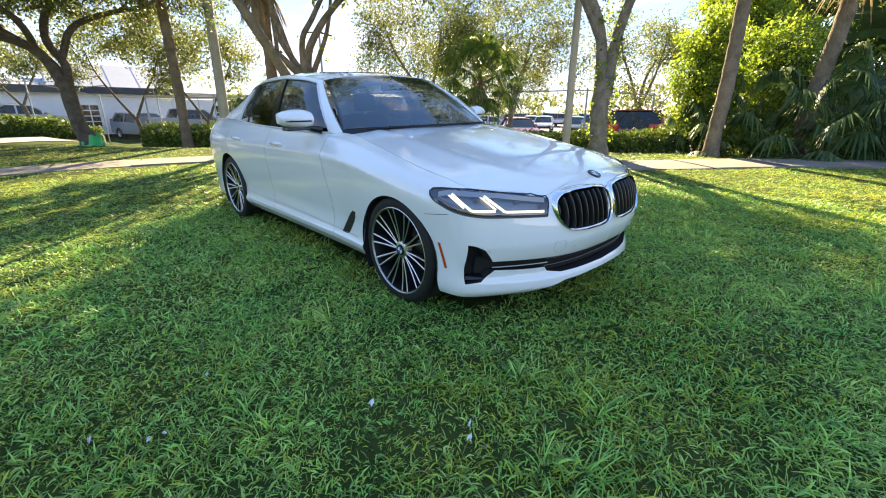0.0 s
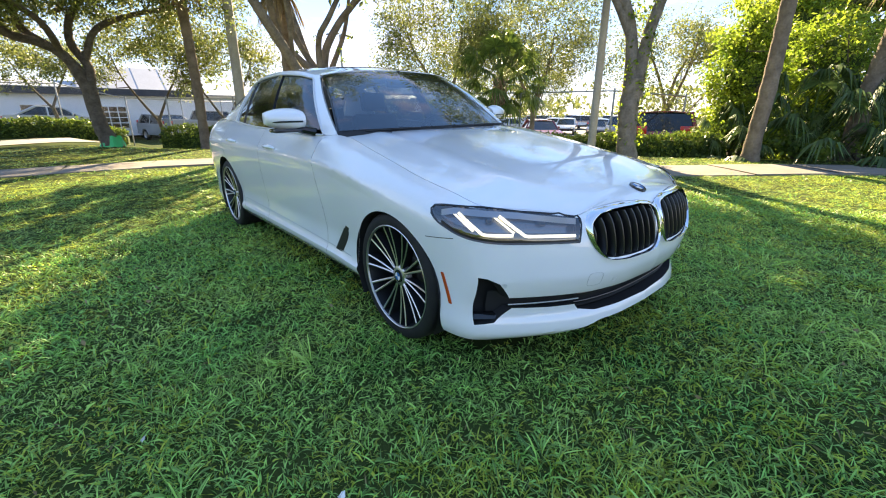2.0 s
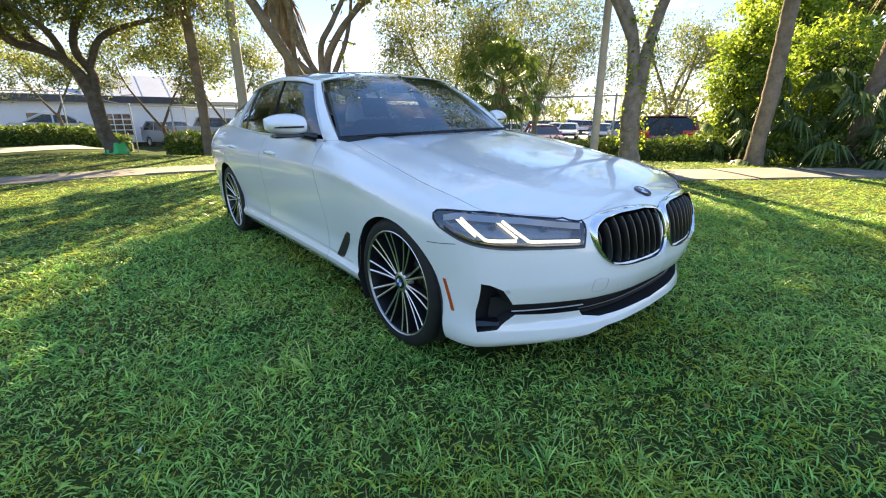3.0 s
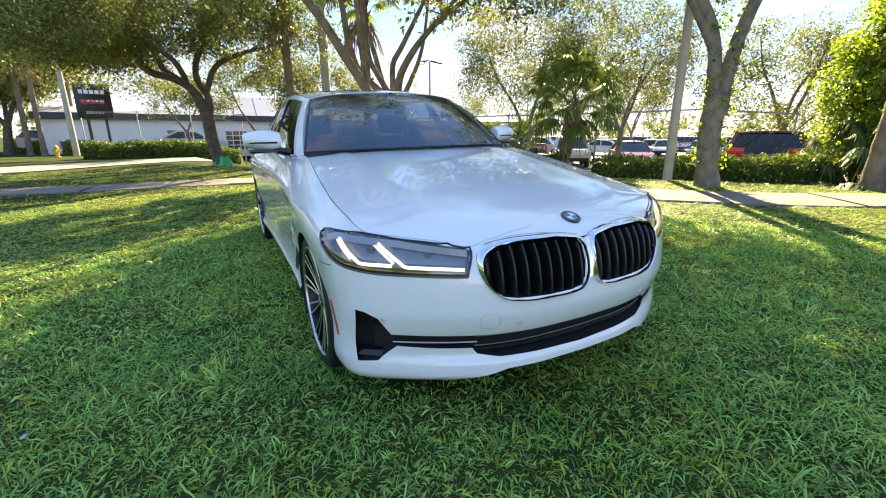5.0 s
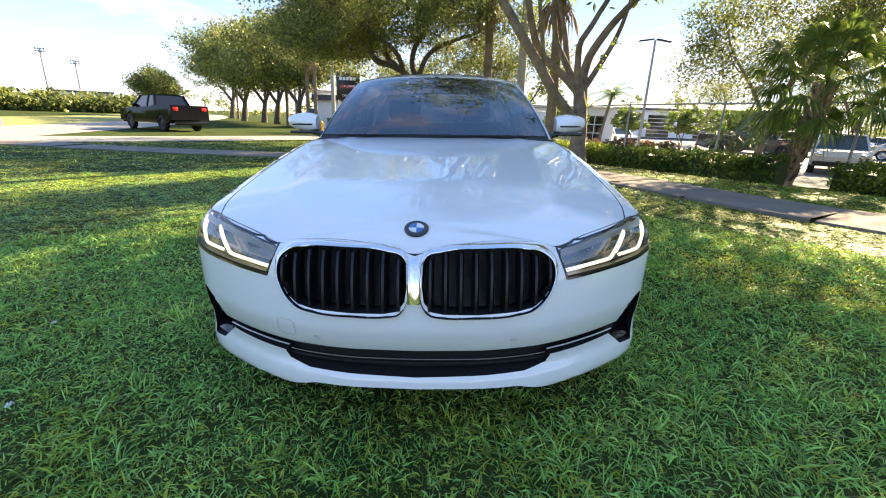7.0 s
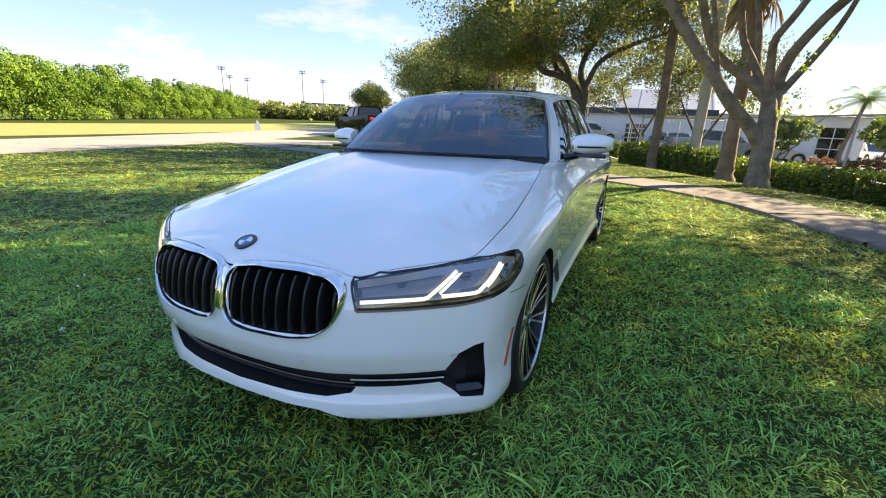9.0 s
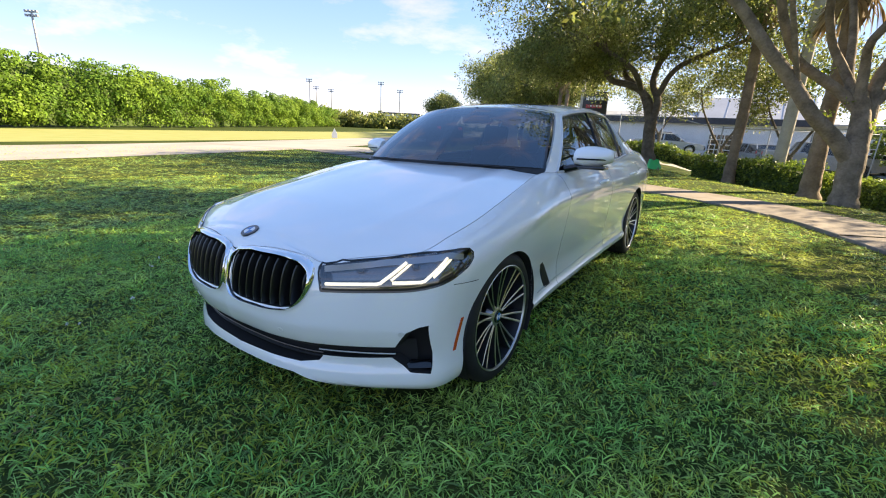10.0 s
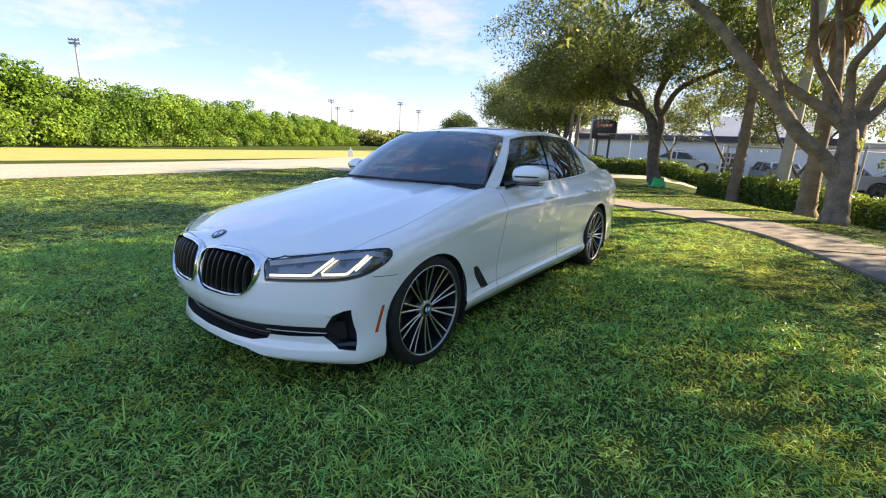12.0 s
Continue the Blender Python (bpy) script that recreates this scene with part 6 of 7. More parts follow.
V = np.stack([P - ax * L / 2, P + ot * L * 0.32, P + ax * L / 2, P - ot * L * 0.32], 1).reshape(-1, 3)
F = np.arange(len(V)).reshape(-1, 4)
thicket = tagged(arrays_object("thicket", V, F, M_THICKET), "dense green thicket beyond the road", "thicket", kind="stuff")
# dark sheet behind the leaves, coloured as the thicket's inner shade
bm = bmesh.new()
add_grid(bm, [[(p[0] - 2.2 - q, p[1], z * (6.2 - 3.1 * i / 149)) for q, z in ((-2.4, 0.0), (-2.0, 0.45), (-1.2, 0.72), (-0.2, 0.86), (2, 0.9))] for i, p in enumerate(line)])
tagged(mesh_object("thicket_shade", bm, M_SHADE_CORE, smooth=True), "dark sheet painted as the shade inside a thicket", "thicket", kind="stuff")
# distant trees
C = []
for i in range(46):
    a = radians(96 + i * 1.35)
    d = 170 + 25 * math.sin(i * 1.3)
    for k in range(8):
        C.append((d * math.cos(a) + r.normal() * 3, d * math.sin(a) + r.normal() * 3, (3.5 + 2.5 * math.sin(i * 0.8)) * r.random()))
for i in range(40):
    a = radians(20 + i * 1.6)
    d = 95 + 12 * math.sin(i * 2.1)
    for k in range(8):
        C.append((d * math.cos(a) + r.normal() * 3, d * math.sin(a) + r.normal() * 3, (5.5 + 2.0 * math.sin(i * 1.1)) * r.random()))
for i in range(60):
    a = radians(125.3 + i * 0.26)
    d = 104 + 3 * math.sin(i * 1.7)
    for k in range(7):
        C.append((d * math.cos(a) + r.normal(), -2 + d * math.sin(a) + r.normal(), (2.1 + 0.6 * math.sin(i * 0.5) + 0.5 * math.sin(i * 1.3)) * r.random() ** 0.7))
V, F = leaf_mesh(C, 0.75, 20, 1.6, r, long=1.6)
tagged(arrays_object("distant_trees", V, F, M_OAKLEAF), "distant green trees on the horizon", "trees", kind="stuff")
# ---- pavement, in slabs with open joints ----
C = spline(WALK_LINE, 900)
S = arc_param(C)
slabs = tagged(new("pavement"), "weathered pinkish-grey concrete pavement with stained joints", kind="structure")
r = np.random.default_rng(4)
edge = np.arange(0, S[-1] - 1.6, 1.52)
for a in edge:
    q = np.linspace(a + 0.008, a + 1.512, 5)
    P = np.c_[np.interp(q, S, C[:, 0]), np.interp(q, S, C[:, 1])]
    T = np.gradient(P, axis=0)
    N = np.c_[-T[:, 1], T[:, 0]] / np.linalg.norm(T, axis=1)[:, None]
    bm = bmesh.new()
    lift, twist = 0.035 + 0.006 * r.normal(), 0.006 * r.normal()
    rows = []
    for p, nn in zip(P, N):
        row = []
        for w, dz in ((-0.64, -0.12), (-0.64, -0.008), (-0.632, 0), (0, 0.004), (0.632, 0), (0.64, -0.008), (0.64, -0.12)):
            x, y = p + nn * w
            row.append((x, y, float(height(x, y)) + lift + dz + twist * w))
        rows.append(row)
    add_grid(bm, rows)
    bmesh.ops.recalc_face_normals(bm, faces=bm.faces)
    part("slab", bm, M_CONCRETE, slabs, smooth=False)
kerb = strip("kerb", [(-10.6, 13.8), (-7.1, 17.2), (-4.7, 19.9), (-1.8, 20.95), (2.2, 21.3)], 0.18, M_CONCRETE, 0.07, label="low concrete kerb")


# ---- fence, poles, sign ----
def fence(line, high, label, seed, link=0.09):
    t = thing("chain_link_fence", label, "fence")
    L = arc_param(line)
    n = max(int(L[-1] / 2.6), 2)
    q = np.linspace(0, L[-1], n + 1)
    A = np.array(line, float)
    P = np.c_[np.interp(q, L, A[:, 0]), np.interp(q, L, A[:, 1])]
    Z = height(P[:, 0], P[:, 1])
    for p, z in zip(P, Z):
        po = bmesh.new()
        add_tube(po, [(p[0], p[1], z - 0.1), (p[0], p[1], z + high + 0.05), (p[0], p[1], z + high + 0.08)], [0.03, 0.03, 0.012], 8)
        part("post", po, M_GALV, t)
    rl = bmesh.new()
    add_tube(rl, [(p[0], p[1], z + high) for p, z in zip(P, Z)], 0.021, 6)
    part("top_rail", rl, M_GALV, t)
    V, F = [], []
    m = int(L[-1] / link)
    for i in range(-int(high / link), m):
        for sg in (1, -1):
            s0, s1 = i * link, i * link + high
            za, zb = (0.04, high) if sg > 0 else (high, 0.04)
            if s0 < 0:
                za, s0 = za + (zb - za) * (-s0 / high), 0
            if s1 > L[-1]:
                zb, s1 = za + (zb - za) * ((L[-1] - s0) / max(s1 - s0, 1e-6)), L[-1]
            if s1 - s0 < 0.05:
                continue
            a = np.array([np.interp(s0, L, A[:, 0]), np.interp(s0, L, A[:, 1]), 0])
            b = np.array([np.interp(s1, L, A[:, 0]), np.interp(s1, L, A[:, 1]), 0])
            a[2], b[2] = float(height(a[0], a[1])) + za, float(height(b[0], b[1])) + zb
            w = np.array([0, 0, 0.0012])
            k = len(V)
            V += [a - w, a + w, b + w, b - w]
            F += [(k, k + 1, k + 2, k + 3)]
    arrays_object("wire_mesh", V, F, M_GALV, t)


fence([(0.9, 18.8), (3.4, 16.2), (5.4, 12.6), (6.9, 10.2), (8.5, 8.6), (9.3, 7.0), (9.9, 5.4), (10.5, 4.6), (12.6, 4.1)], 1.9, "galvanised chain-link fence behind a hedge", 1)
fence([(-7.7, 28.4), (-3.9, 27.4), (0.35, 26.0), (3.2, 27.0), (7.4, 29.6)], 2.45, "galvanised chain-link fence beyond the driveway", 2)


def pole(name, x, y, pts, radii, label, mat):
    t = tagged(new(name), label, "pole")
    t.matrix_world = Matrix.Translation((x, y, float(height(x, y))))
    bm = bmesh.new()
    add_tube(bm, pts, radii, 12)
    part("shaft", bm, mat, t)
    return t


pole("utility_pole", 2.72, 15.4, [(0, 0, -0.1), (0, 0, 2.5), (-0.03, 0, 9)], [0.18, 0.165, 0.13], "pale weathered utility pole behind a hedge", M_POLE)
pole("utility_pole", 7.55, 4.1, [(0, 0, -0.1), (0.0, 0, 2.5), (0.02, 0, 7)], [0.10, 0.088, 0.075], "slender pale pole beside a twin-stemmed tree", M_POLE)
for x, y, h in ((-22.5, 62, 11.5), (-9.0, 31.9, 8.5), (-45, 95, 12)):
    up = pole("utility_pole", x, y, [(0, 0, -0.1), (0, 0, h)], [0.17, 0.11], "tall timber utility pole along the road", M_POLE)
    ca = bmesh.new()
    add_box(ca, (-1.0, -0.06, h - 0.7), (1.0, 0.06, h - 0.58))
    part("cross_arm", ca, M_POLE, up, smooth=False)
for x, y, h in ((11.3, 24.0, 6.3), (24, 30, 6.2), (36, 14, 6.2)):
    lp = tagged(new("car_park_light"), "grey twin-headed car park light on a tall pole", "street lamp", "car park lights")
    lp.matrix_world = Matrix.Translation((x, y, float(height(x, y))))
    bm = bmesh.new()
    add_tube(bm, [(0, 0, -0.05), (0, 0, 0.5), (0, 0, 0.52), (0, 0, h)], [0.2, 0.2, 0.09, 0.06], 10)
    part("shaft", bm, M_GALV, lp)
    for s in (1, -1):
        bm = bmesh.new()
        add_box(bm, (min(0, s * 0.8), -0.12, h - 0.04), (max(0, s * 0.8), 0.12, h + 0.03), Matrix.Rotation(radians(-8 * s), 4, "Y"), bevel=0.02)
        part("lamp_head", bm, M_PLASTIC, lp)
for x, y, h in ((-94.8, 21.6, 15.6), (-115.6, 91.2, 13.4), (-126, 102.2, 12.3), (-126.5, 109.4, 12), (-101, 108.6, 14), (-96.4, 112.8, 11.8)):
    ml = tagged(new("floodlight_mast"), "tall far floodlight mast", "street lamp", "floodlight masts")
    ml.matrix_world = Matrix.Translation((x, y, 0))
    bm = bmesh.new()
    add_tube(bm, [(0, 0, 0), (0, 0, h)], [0.28, 0.14], 8)
    part("shaft", bm, M_GALV, ml)
    bm = bmesh.new()
    for i in range(4):
        for j in range(2):
            add_box(bm, (-0.95 + i * 0.52, -0.18, h - 0.15 - j * 0.6), (-0.65 + i * 0.52, 0.18, h + 0.2 - j * 0.6), Matrix.Rotation(radians(40), 4, "Z"))
    add_box(bm, (-0.95, -0.05, h - 0.1), (0.95, 0.05, h), Matrix.Rotation(radians(40), 4, "Z"))
    add_box(bm, (-0.95, -0.05, h - 0.7), (0.95, 0.05, h - 0.6), Matrix.Rotation(radians(40), 4, "Z"))
    part("lamp_bank", bm, M_GALV, ml, smooth=False)

sign = thing("dealer_sign", "black sign board with pale lettering on two posts", "sign", "", Matrix.Translation((-6.95, 28.2, float(height(-6.95, 28.2)))) @ Matrix.Rotation(radians(6), 4, "Z") @ Matrix.Diagonal((1.09, 1, 0.99, 1)))
bm = bmesh.new()
add_box(bm, (-0.72, -0.14, 2.15), (0.72, 0.14, 3.95), bevel=0.03)
board = part("board", bm, M_SIGN, sign)
for x in (-0.36, 0.36):
    bm = bmesh.new()
    add_box(bm, (x - 0.06, -0.06, -0.45), (x + 0.06, 0.06, 2.15))
    part("post", bm, M_SIGN, sign, smooth=False)
for z, h, w, mat in ((3.52, 0.20, 1.05, M_SIGNLIGHT), (3.02, 0.22, 1.0, M_SIGNRED), (3.05, 0.10, 0.9, M_SIGNLIGHT)):
    bm = bmesh.new()
    k = 5 if mat is M_SIGNLIGHT else 3
    for i in range(k):
        add_box(bm, (-w / 2 + i * w / k, -0.152, z - h / 2), (-w / 2 + (i + 0.78) * w / k, -0.142, z + h / 2))
    part("mark", bm, mat, board, smooth=False)
tx = bpy.data.curves.new("lettering", "FONT")
tx.body, tx.size, tx.align_x, tx.extrude = "DELRAY", 0.2, "CENTER", 0.004
tx.materials.append(M_SIGNLIGHT)
lt = new("lettering", tx)
lt.parent = board
lt.matrix_basis = Matrix.Translation((0, -0.147, 2.38)) @ Matrix.Rotation(radians(90), 4, "X")

hy = thing("fire_hydrant", "small yellow hydrant on the grass", "hydrant", "", Matrix.Translation((-9.6, 30.6, float(height(-9.6, 30.6)))))
bm = bmesh.new()
add_lathe(bm, [(0, 0.16), (0.06, 0.16), (0.07, 0.1), (0.5, 0.1), (0.52, 0.13), (0.56, 0.13), (0.64, 0.09), (0.70, 0.03), (0.74, 0.03), (0.74, 0)], 16, "Z")
part("barrel", bm, M_YELLOW, hy)
for d in ((0.2, 0, 0.4), (-0.2, 0, 0.4), (0, -0.2, 0.36)):
    bm = bmesh.new()
    add_tube(bm, [(0, 0, d[2]), d], 0.05, 8)
    part("outlet", bm, M_YELLOW, hy)
bm = bmesh.new()
add_prism(bm, [(-0.2, 0.0), (0.2, 0.0), (0.2, 0.3), (0.0, 0.7), (-0.2, 0.3)], -0.02, 0.02, "Y")
tagged(mesh_object("small_sign", bm, M_WHITE), "small white pointed sign on the verge", "sign").matrix_world = pose(-23.6, 20.4, 0.0, 0, 0, 40)

# ---- buildings ----
def building(name, m, w, d, wall_h, band, roof_h, label, doors, roofs=()):
    t = thing(name, label, "building", "", m)
    wl = bmesh.new()
    add_box(wl, (-w / 2, 0, 0), (w / 2, d, wall_h))
    part("wall", wl, M_STUCCO, t, smooth=False)
    if band:
        bd = bmesh.new()
        add_box(bd, (-w / 2 - 0.3, -0.35, wall_h), (w / 2 + 0.3, 0.3, wall_h + band))
        part("fascia", bd, M_BAND, t, smooth=False)
    top = wall_h + band
    for x0, x1, rise, back in roofs or [(-w / 2 - 0.3, w / 2 + 0.3, roof_h, d * 0.35)]:
        rf = bmesh.new()
        add_grid(rf, [[(x, y, z) for x in np.linspace(x0, x1, 20)] for y, z in ((-0.36, top), (back, top + rise), (d, top + rise))])
        part("roof", thicken(rf, 0.08), M_ROOF, t, smooth=False)
        for k in np.linspace(x0 + 0.1, x1 - 0.1, int((x1 - x0) / 1.2)):
            sm = bmesh.new()
            add_tube(sm, [(k, -0.36, top + 0.02), (k, back, top + rise + 0.02)], 0.012, 4)
            part("roof_seam", sm, M_ROOF, t, smooth=False)
    for x0, x1, z0, z1, panes in doors:
        wi = bmesh.new()
        add_box(wi, (x0, -0.02, z0), (x1, 0.05, z1))
        win = part("window", wi, M_BLACK, t, "dark window with white glazing bars", smooth=False)
        fr = bmesh.new()
        for i in range(panes[0] + 1):
            x = x0 + (x1 - x0) * i / panes[0]
            add_box(fr, (x - 0.03, -0.05, z0), (x + 0.03, -0.025, z1))
        for i in range(panes[1] + 1):
            z = z0 + (z1 - z0) * i / panes[1]
            add_box(fr, (x0, -0.052, z - 0.03), (x1, -0.024, z + 0.03))
        part("frame", fr, M_WHITE, win, smooth=False)


building("showroom", Matrix.Translation((-3.2, 36.5, -0.4)), 17, 16, 2.67, 0.45, 1.4, "low white building with a navy fascia and pale metal roof", [(2.6, 4.1, 0.5, 1.95, (3, 4)), (-1.3, 0.1, 0.9, 2.0, (2, 2))], roofs=[(-8.8, 1.6, 0.45, 1.2), (1.6, 8.5, 1.6, 2.6)])
building("annex", Matrix.Translation((9.9, 36.9, -0.4)), 9, 12, 2.9, 0.0, 0.2, "low plain white building beside a showroom", [(-1.5, -0.3, 0.9, 2.0, (2, 2)), (2.0, 3.6, 0.0, 2.2, (2, 3))])
building("workshop", Matrix.Translation((27.5, 60.0, -0.42)) @ Matrix.Rotation(radians(-14), 4, "Z"), 30, 14, 3.6, 0.3, 0.8, "long white workshop with roller doors", [(-12, -9, 0, 3.0, (1, 6)), (-6, -3, 0, 3.0, (1, 6)), (0, 3, 0, 3.0, (1, 6)), (6, 9, 0, 3.0, (1, 6))])
building("far_building", Matrix.Translation((-95, 112, 0)) @ Matrix.Rotation(radians(40), 4, "Z"), 12, 10, 4.3, 0.4, 0.4, "far flat pale building on the horizon", [])


# ---- parked cars ----
def paint(c):
    return material("car_paint", c, 0.25, coat=1.0) if max(c) > 0.015 else material("black_car_paint", c, 0.10, ior=1.2)


LAMP_RED = material("lamp_red", (0.78, 0.035, 0.03), 0.2, coat=0.5)
PROFILES = {
    "saloon": (4.6, 1.8, [(-2.3, 0.35), (-2.3, 0.62), (-2.1, 0.74), (-1.1, 0.88), (1.55, 0.95), (2.2, 0.94), (2.3, 0.75), (2.3, 0.35)], [(-1.15, 0.86), (-0.35, 1.36), (0.75, 1.42), (1.65, 0.94)]),
    "suv": (4.7, 1.9, [(-2.3, 0.4), (-2.32, 0.75), (-2.1, 0.98), (-1.15, 1.06), (2.2, 1.14), (2.3, 1.06), (2.33, 0.4)], [(-1.2, 1.04), (-0.45, 1.62), (1.75, 1.68), (2.2, 1.12)]),
    "pickup": (5.8, 2.0, [(-2.9, 0.5), (-2.9, 1.0), (-2.75, 1.17), (-1.35, 1.22), (0.85, 1.30), (0.86, 1.36), (2.9, 1.38), (2.92, 0.62)], [(-1.35, 1.22), (-0.6, 1.87), (0.95, 1.90), (1.2, 1.30)]),
}


def parked_car(kind, colour, m, label, group="parked cars", name=None):
    L, W, low, cab = PROFILES[kind]
    mp = paint(colour)
    t = thing(name or {"saloon": "parked_car", "suv": "parked_suv", "pickup": "pickup_truck"}[kind], label, "pickup truck" if kind == "pickup" else "car", group, m)
    rw = 0.43 if kind == "pickup" else 0.34
    ax = (-L * 0.31, L * 0.30)
    # lower body: outline with wheel arches, pulled across with rounded flanks
    out = list(low)
    under = []
    for y0 in ax[::-1]:
        under += [(y0 + (rw + 0.05) * math.cos(a), max(rw + (rw + 0.05) * math.sin(a), low[0][1] * 0.7)) for a in np.linspace(0, math.pi, 11)]
    ring = out + under
    bm = bmesh.new()
    xs = [(-1.0, 0.93), (-0.985, 0.985), (-0.93, 1.0), (0.93, 1.0), (0.985, 0.985), (1.0, 0.93)]
    cy, cz = 0.0, 0.75
    rings = [[bm.verts.new((x * W / 2, cy + (y - cy) * (0.99 + 0.01 * k), cz + (z - cz) * k if z > 0.6 else z)) for y, z in ring] for x, k in xs]
    for a, b in zip(rings, rings[1:]):
        for i in range(len(a)):
            bm.faces.new((a[i], a[(i + 1) % len(a)], b[(i + 1) % len(a)], b[i]))
    bm.faces.new(rings[0]), bm.faces.new(rings[-1][::-1])
    bmesh.ops.recalc_face_normals(bm, faces=bm.faces)
    part("body", bm, mp, t, sharp=30)
    # cabin: glass house under a painted roof
    (a0, b0), (a1, b1), (a2, b2), (a3, b3) = cab
    def house(wid, inset):
        hb = bmesh.new()
        P = []
        for (y, z) in ((a0 + inset, b0), (a1 + inset * 0.6, b1), (a2 - inset * 0.6, b2), (a3 - inset, b3)):
            k = (z - b0) / (b1 - b0)
            P.append([(s * (wid * (1 - 0.20 * k)), y, z) for s in (-1, 1)])
        v = [[hb.verts.new(c) for c in row] for row in P]
        for p, q in zip(v, v[1:]):
            hb.faces.new((p[0], p[1], q[1], q[0]))
        hb.faces.new([row[0] for row in v]), hb.faces.new([row[1] for row in v][::-1])
        bmesh.ops.recalc_face_normals(hb, faces=hb.faces)
        return hb
    part("glasshouse", house(W / 2 * 0.93, 0.0), M_BLACK, t, smooth=False)
    rf = bmesh.new()
    add_grid(rf, [[(x * W / 2 * 0.755, y, (b1 + (b2 - b1) * (y - a1) / (a2 - a1)) + 0.045 * (1 - x * x) + 0.012) for x in np.linspace(-1, 1, 7)] for y in np.linspace(a1 - 0.02, a2 + 0.03, 6)])
    part("roof", thicken(rf, 0.04), mp, t)
    for s in (1, -1):
        for (y0, z0), (y1, z1), wd in (((a0, b0), (a1, b1), 0.05), ((a3, b3), (a2, b2), 0.07)):
            pl = bmesh.new()
            add_tube(pl, [(s * W / 2 * 0.93, y0, z0), (s * W / 2 * 0.75, y1, z1)], wd, 5)
            part("pillar", pl, mp, t)
        pl = bmesh.new()
        ym = (a1 + a2) / 2 + 0.1
        add_tube(pl, [(s * W / 2 * 0.935, ym, b0), (s * W / 2 * 0.755, ym, b1)], 0.045, 5)
        part("pillar", pl, mp if kind != "pickup" else M_BLACK, t)
        mi = bmesh.new()
        add_box(mi, (s * W / 2 * 0.98 - 0.11, a0 + 0.30, b0 + 0.03), (s * W / 2 * 0.98 + 0.11, a0 + 0.40, b0 + 0.20), bevel=0.03)
        part("door_mirror", mi, mp, t)
        for y, mat, nm in ((-L / 2 + 0.03, M_CHROME, "headlight"), (L / 2 - 0.03, LAMP_RED, "tail_lamp")):
            lb = bmesh.new()
            z = low[2][1] - 0.14 if y < 0 else low[-3][1] - 0.18
            if kind == "suv" and y > 0:
                add_box(lb, (s * W * 0.36 - 0.24, y - 0.2, z + 0.1), (s * W * 0.36 + 0.24, y - 0.01, z + 0.34), bevel=0.02)
            else:
                add_box(lb, (s * W * 0.38 - 0.14, y - 0.05, z - 0.09), (s * W * 0.38 + 0.14, y + 0.05, z + 0.10), bevel=0.02)
            part(nm, lb, mat, t)
        for y in ax:
            ty = bmesh.new()
            add_lathe(ty, [(-0.11, rw * 0.6), (-0.12, rw * 0.9), (-0.09, rw), (0.09, rw), (0.12, rw * 0.9), (0.115, rw * 0.66)], 24)
            bmesh.ops.transform(ty, matrix=Matrix.Translation((s * (W / 2 - 0.12), y, rw)) @ Matrix.Rotation(0 if s > 0 else math.pi, 4, "Z"), verts=ty.verts)
            wh = part("wheel", ty, M_TYRE, t)
            ri = bmesh.new()
            add_lathe(ri, [(0.10, rw * 0.66), (0.09, rw * 0.6), (0.05, rw * 0.5), (0.08, rw * 0.2), (0.085, 0)], 20)
            bmesh.ops.transform(ri, matrix=Matrix.Translation((s * (W / 2 - 0.12), y, rw)) @ Matrix.Rotation(0 if s > 0 else math.pi, 4, "Z"), verts=ri.verts)
            part("rim", ri, M_DARKALLOY if kind == "pickup" else M_ALLOY, wh)
    for y in (-L / 2 - 0.02, L / 2 + 0.02):
        bp = bmesh.new()
        add_box(bp, (-W * 0.44, y - 0.06, 0.36), (W * 0.44, y + 0.06, 0.56), bevel=0.03)
        part("bumper", bp, M_BLACK if kind == "pickup" else M_PLASTIC, t)
    if kind == "pickup":
        bd = bmesh.new()
        add_grid(bd, [[(x, y, 1.312) for x in (-0.82, 0.82)] for y in (1.0, 2.8)])
        part("bed_cover", bd, M_PLASTIC, t)
        gr = bmesh.new()
        add_box(gr, (-0.6, -2.95, 0.72), (0.6, -2.9, 1.08), bevel=0.02)
        part("grille", gr, M_PLASTIC, t)
    else:
        pl = bmesh.new()
        add_box(pl, (-0.18, L / 2 + 0.005, low[-1][1] + 0.22), (0.18, L / 2 + 0.02, low[-1][1] + 0.34))
        part("number_plate", pl, M_SIGNLIGHT, t, smooth=False)
    return t


def spot(x, y, turn):
    return Matrix.Translation((x, y, float(height(x, y)))) @ Matrix.Rotation(radians(turn), 4, "Z")


parked_car("pickup", (0.008, 0.008, 0.009), spot(-16.6, 23.2, -121), "black crew-cab pickup truck at the driveway mouth", "")
parked_car("suv", (0.24, 0.022, 0.028), spot(13.5, 5.05, 114), "dark red people carrier behind a hedge")
parked_car("suv", (0.03, 0.03, 0.033), spot(24.5, 10.5, -60), "dark grey estate car in a car park")
parked_car("suv", (0.70, 0.71, 0.72), spot(17.5, 17.5, -40), "white estate car in a car park")
parked_car("saloon", (0.25, 0.04, 0.05), spot(20.2, 15.4, -40), "dark red saloon in a car park")
parked_car("pickup", (0.02, 0.02, 0.022), spot(19.5, 26.5, 60), "black pickup truck in a car park")
cols = [(0.7, 0.71, 0.72), (0.3, 0.32, 0.34), (0.05, 0.055, 0.06), (0.72, 0.72, 0.72), (0.45, 0.47, 0.5), (0.05, 0.08, 0.16), (0.6, 0.6, 0.6)]
names = ["white", "grey", "black", "white", "silver", "navy blue", "silver"]
k = 0
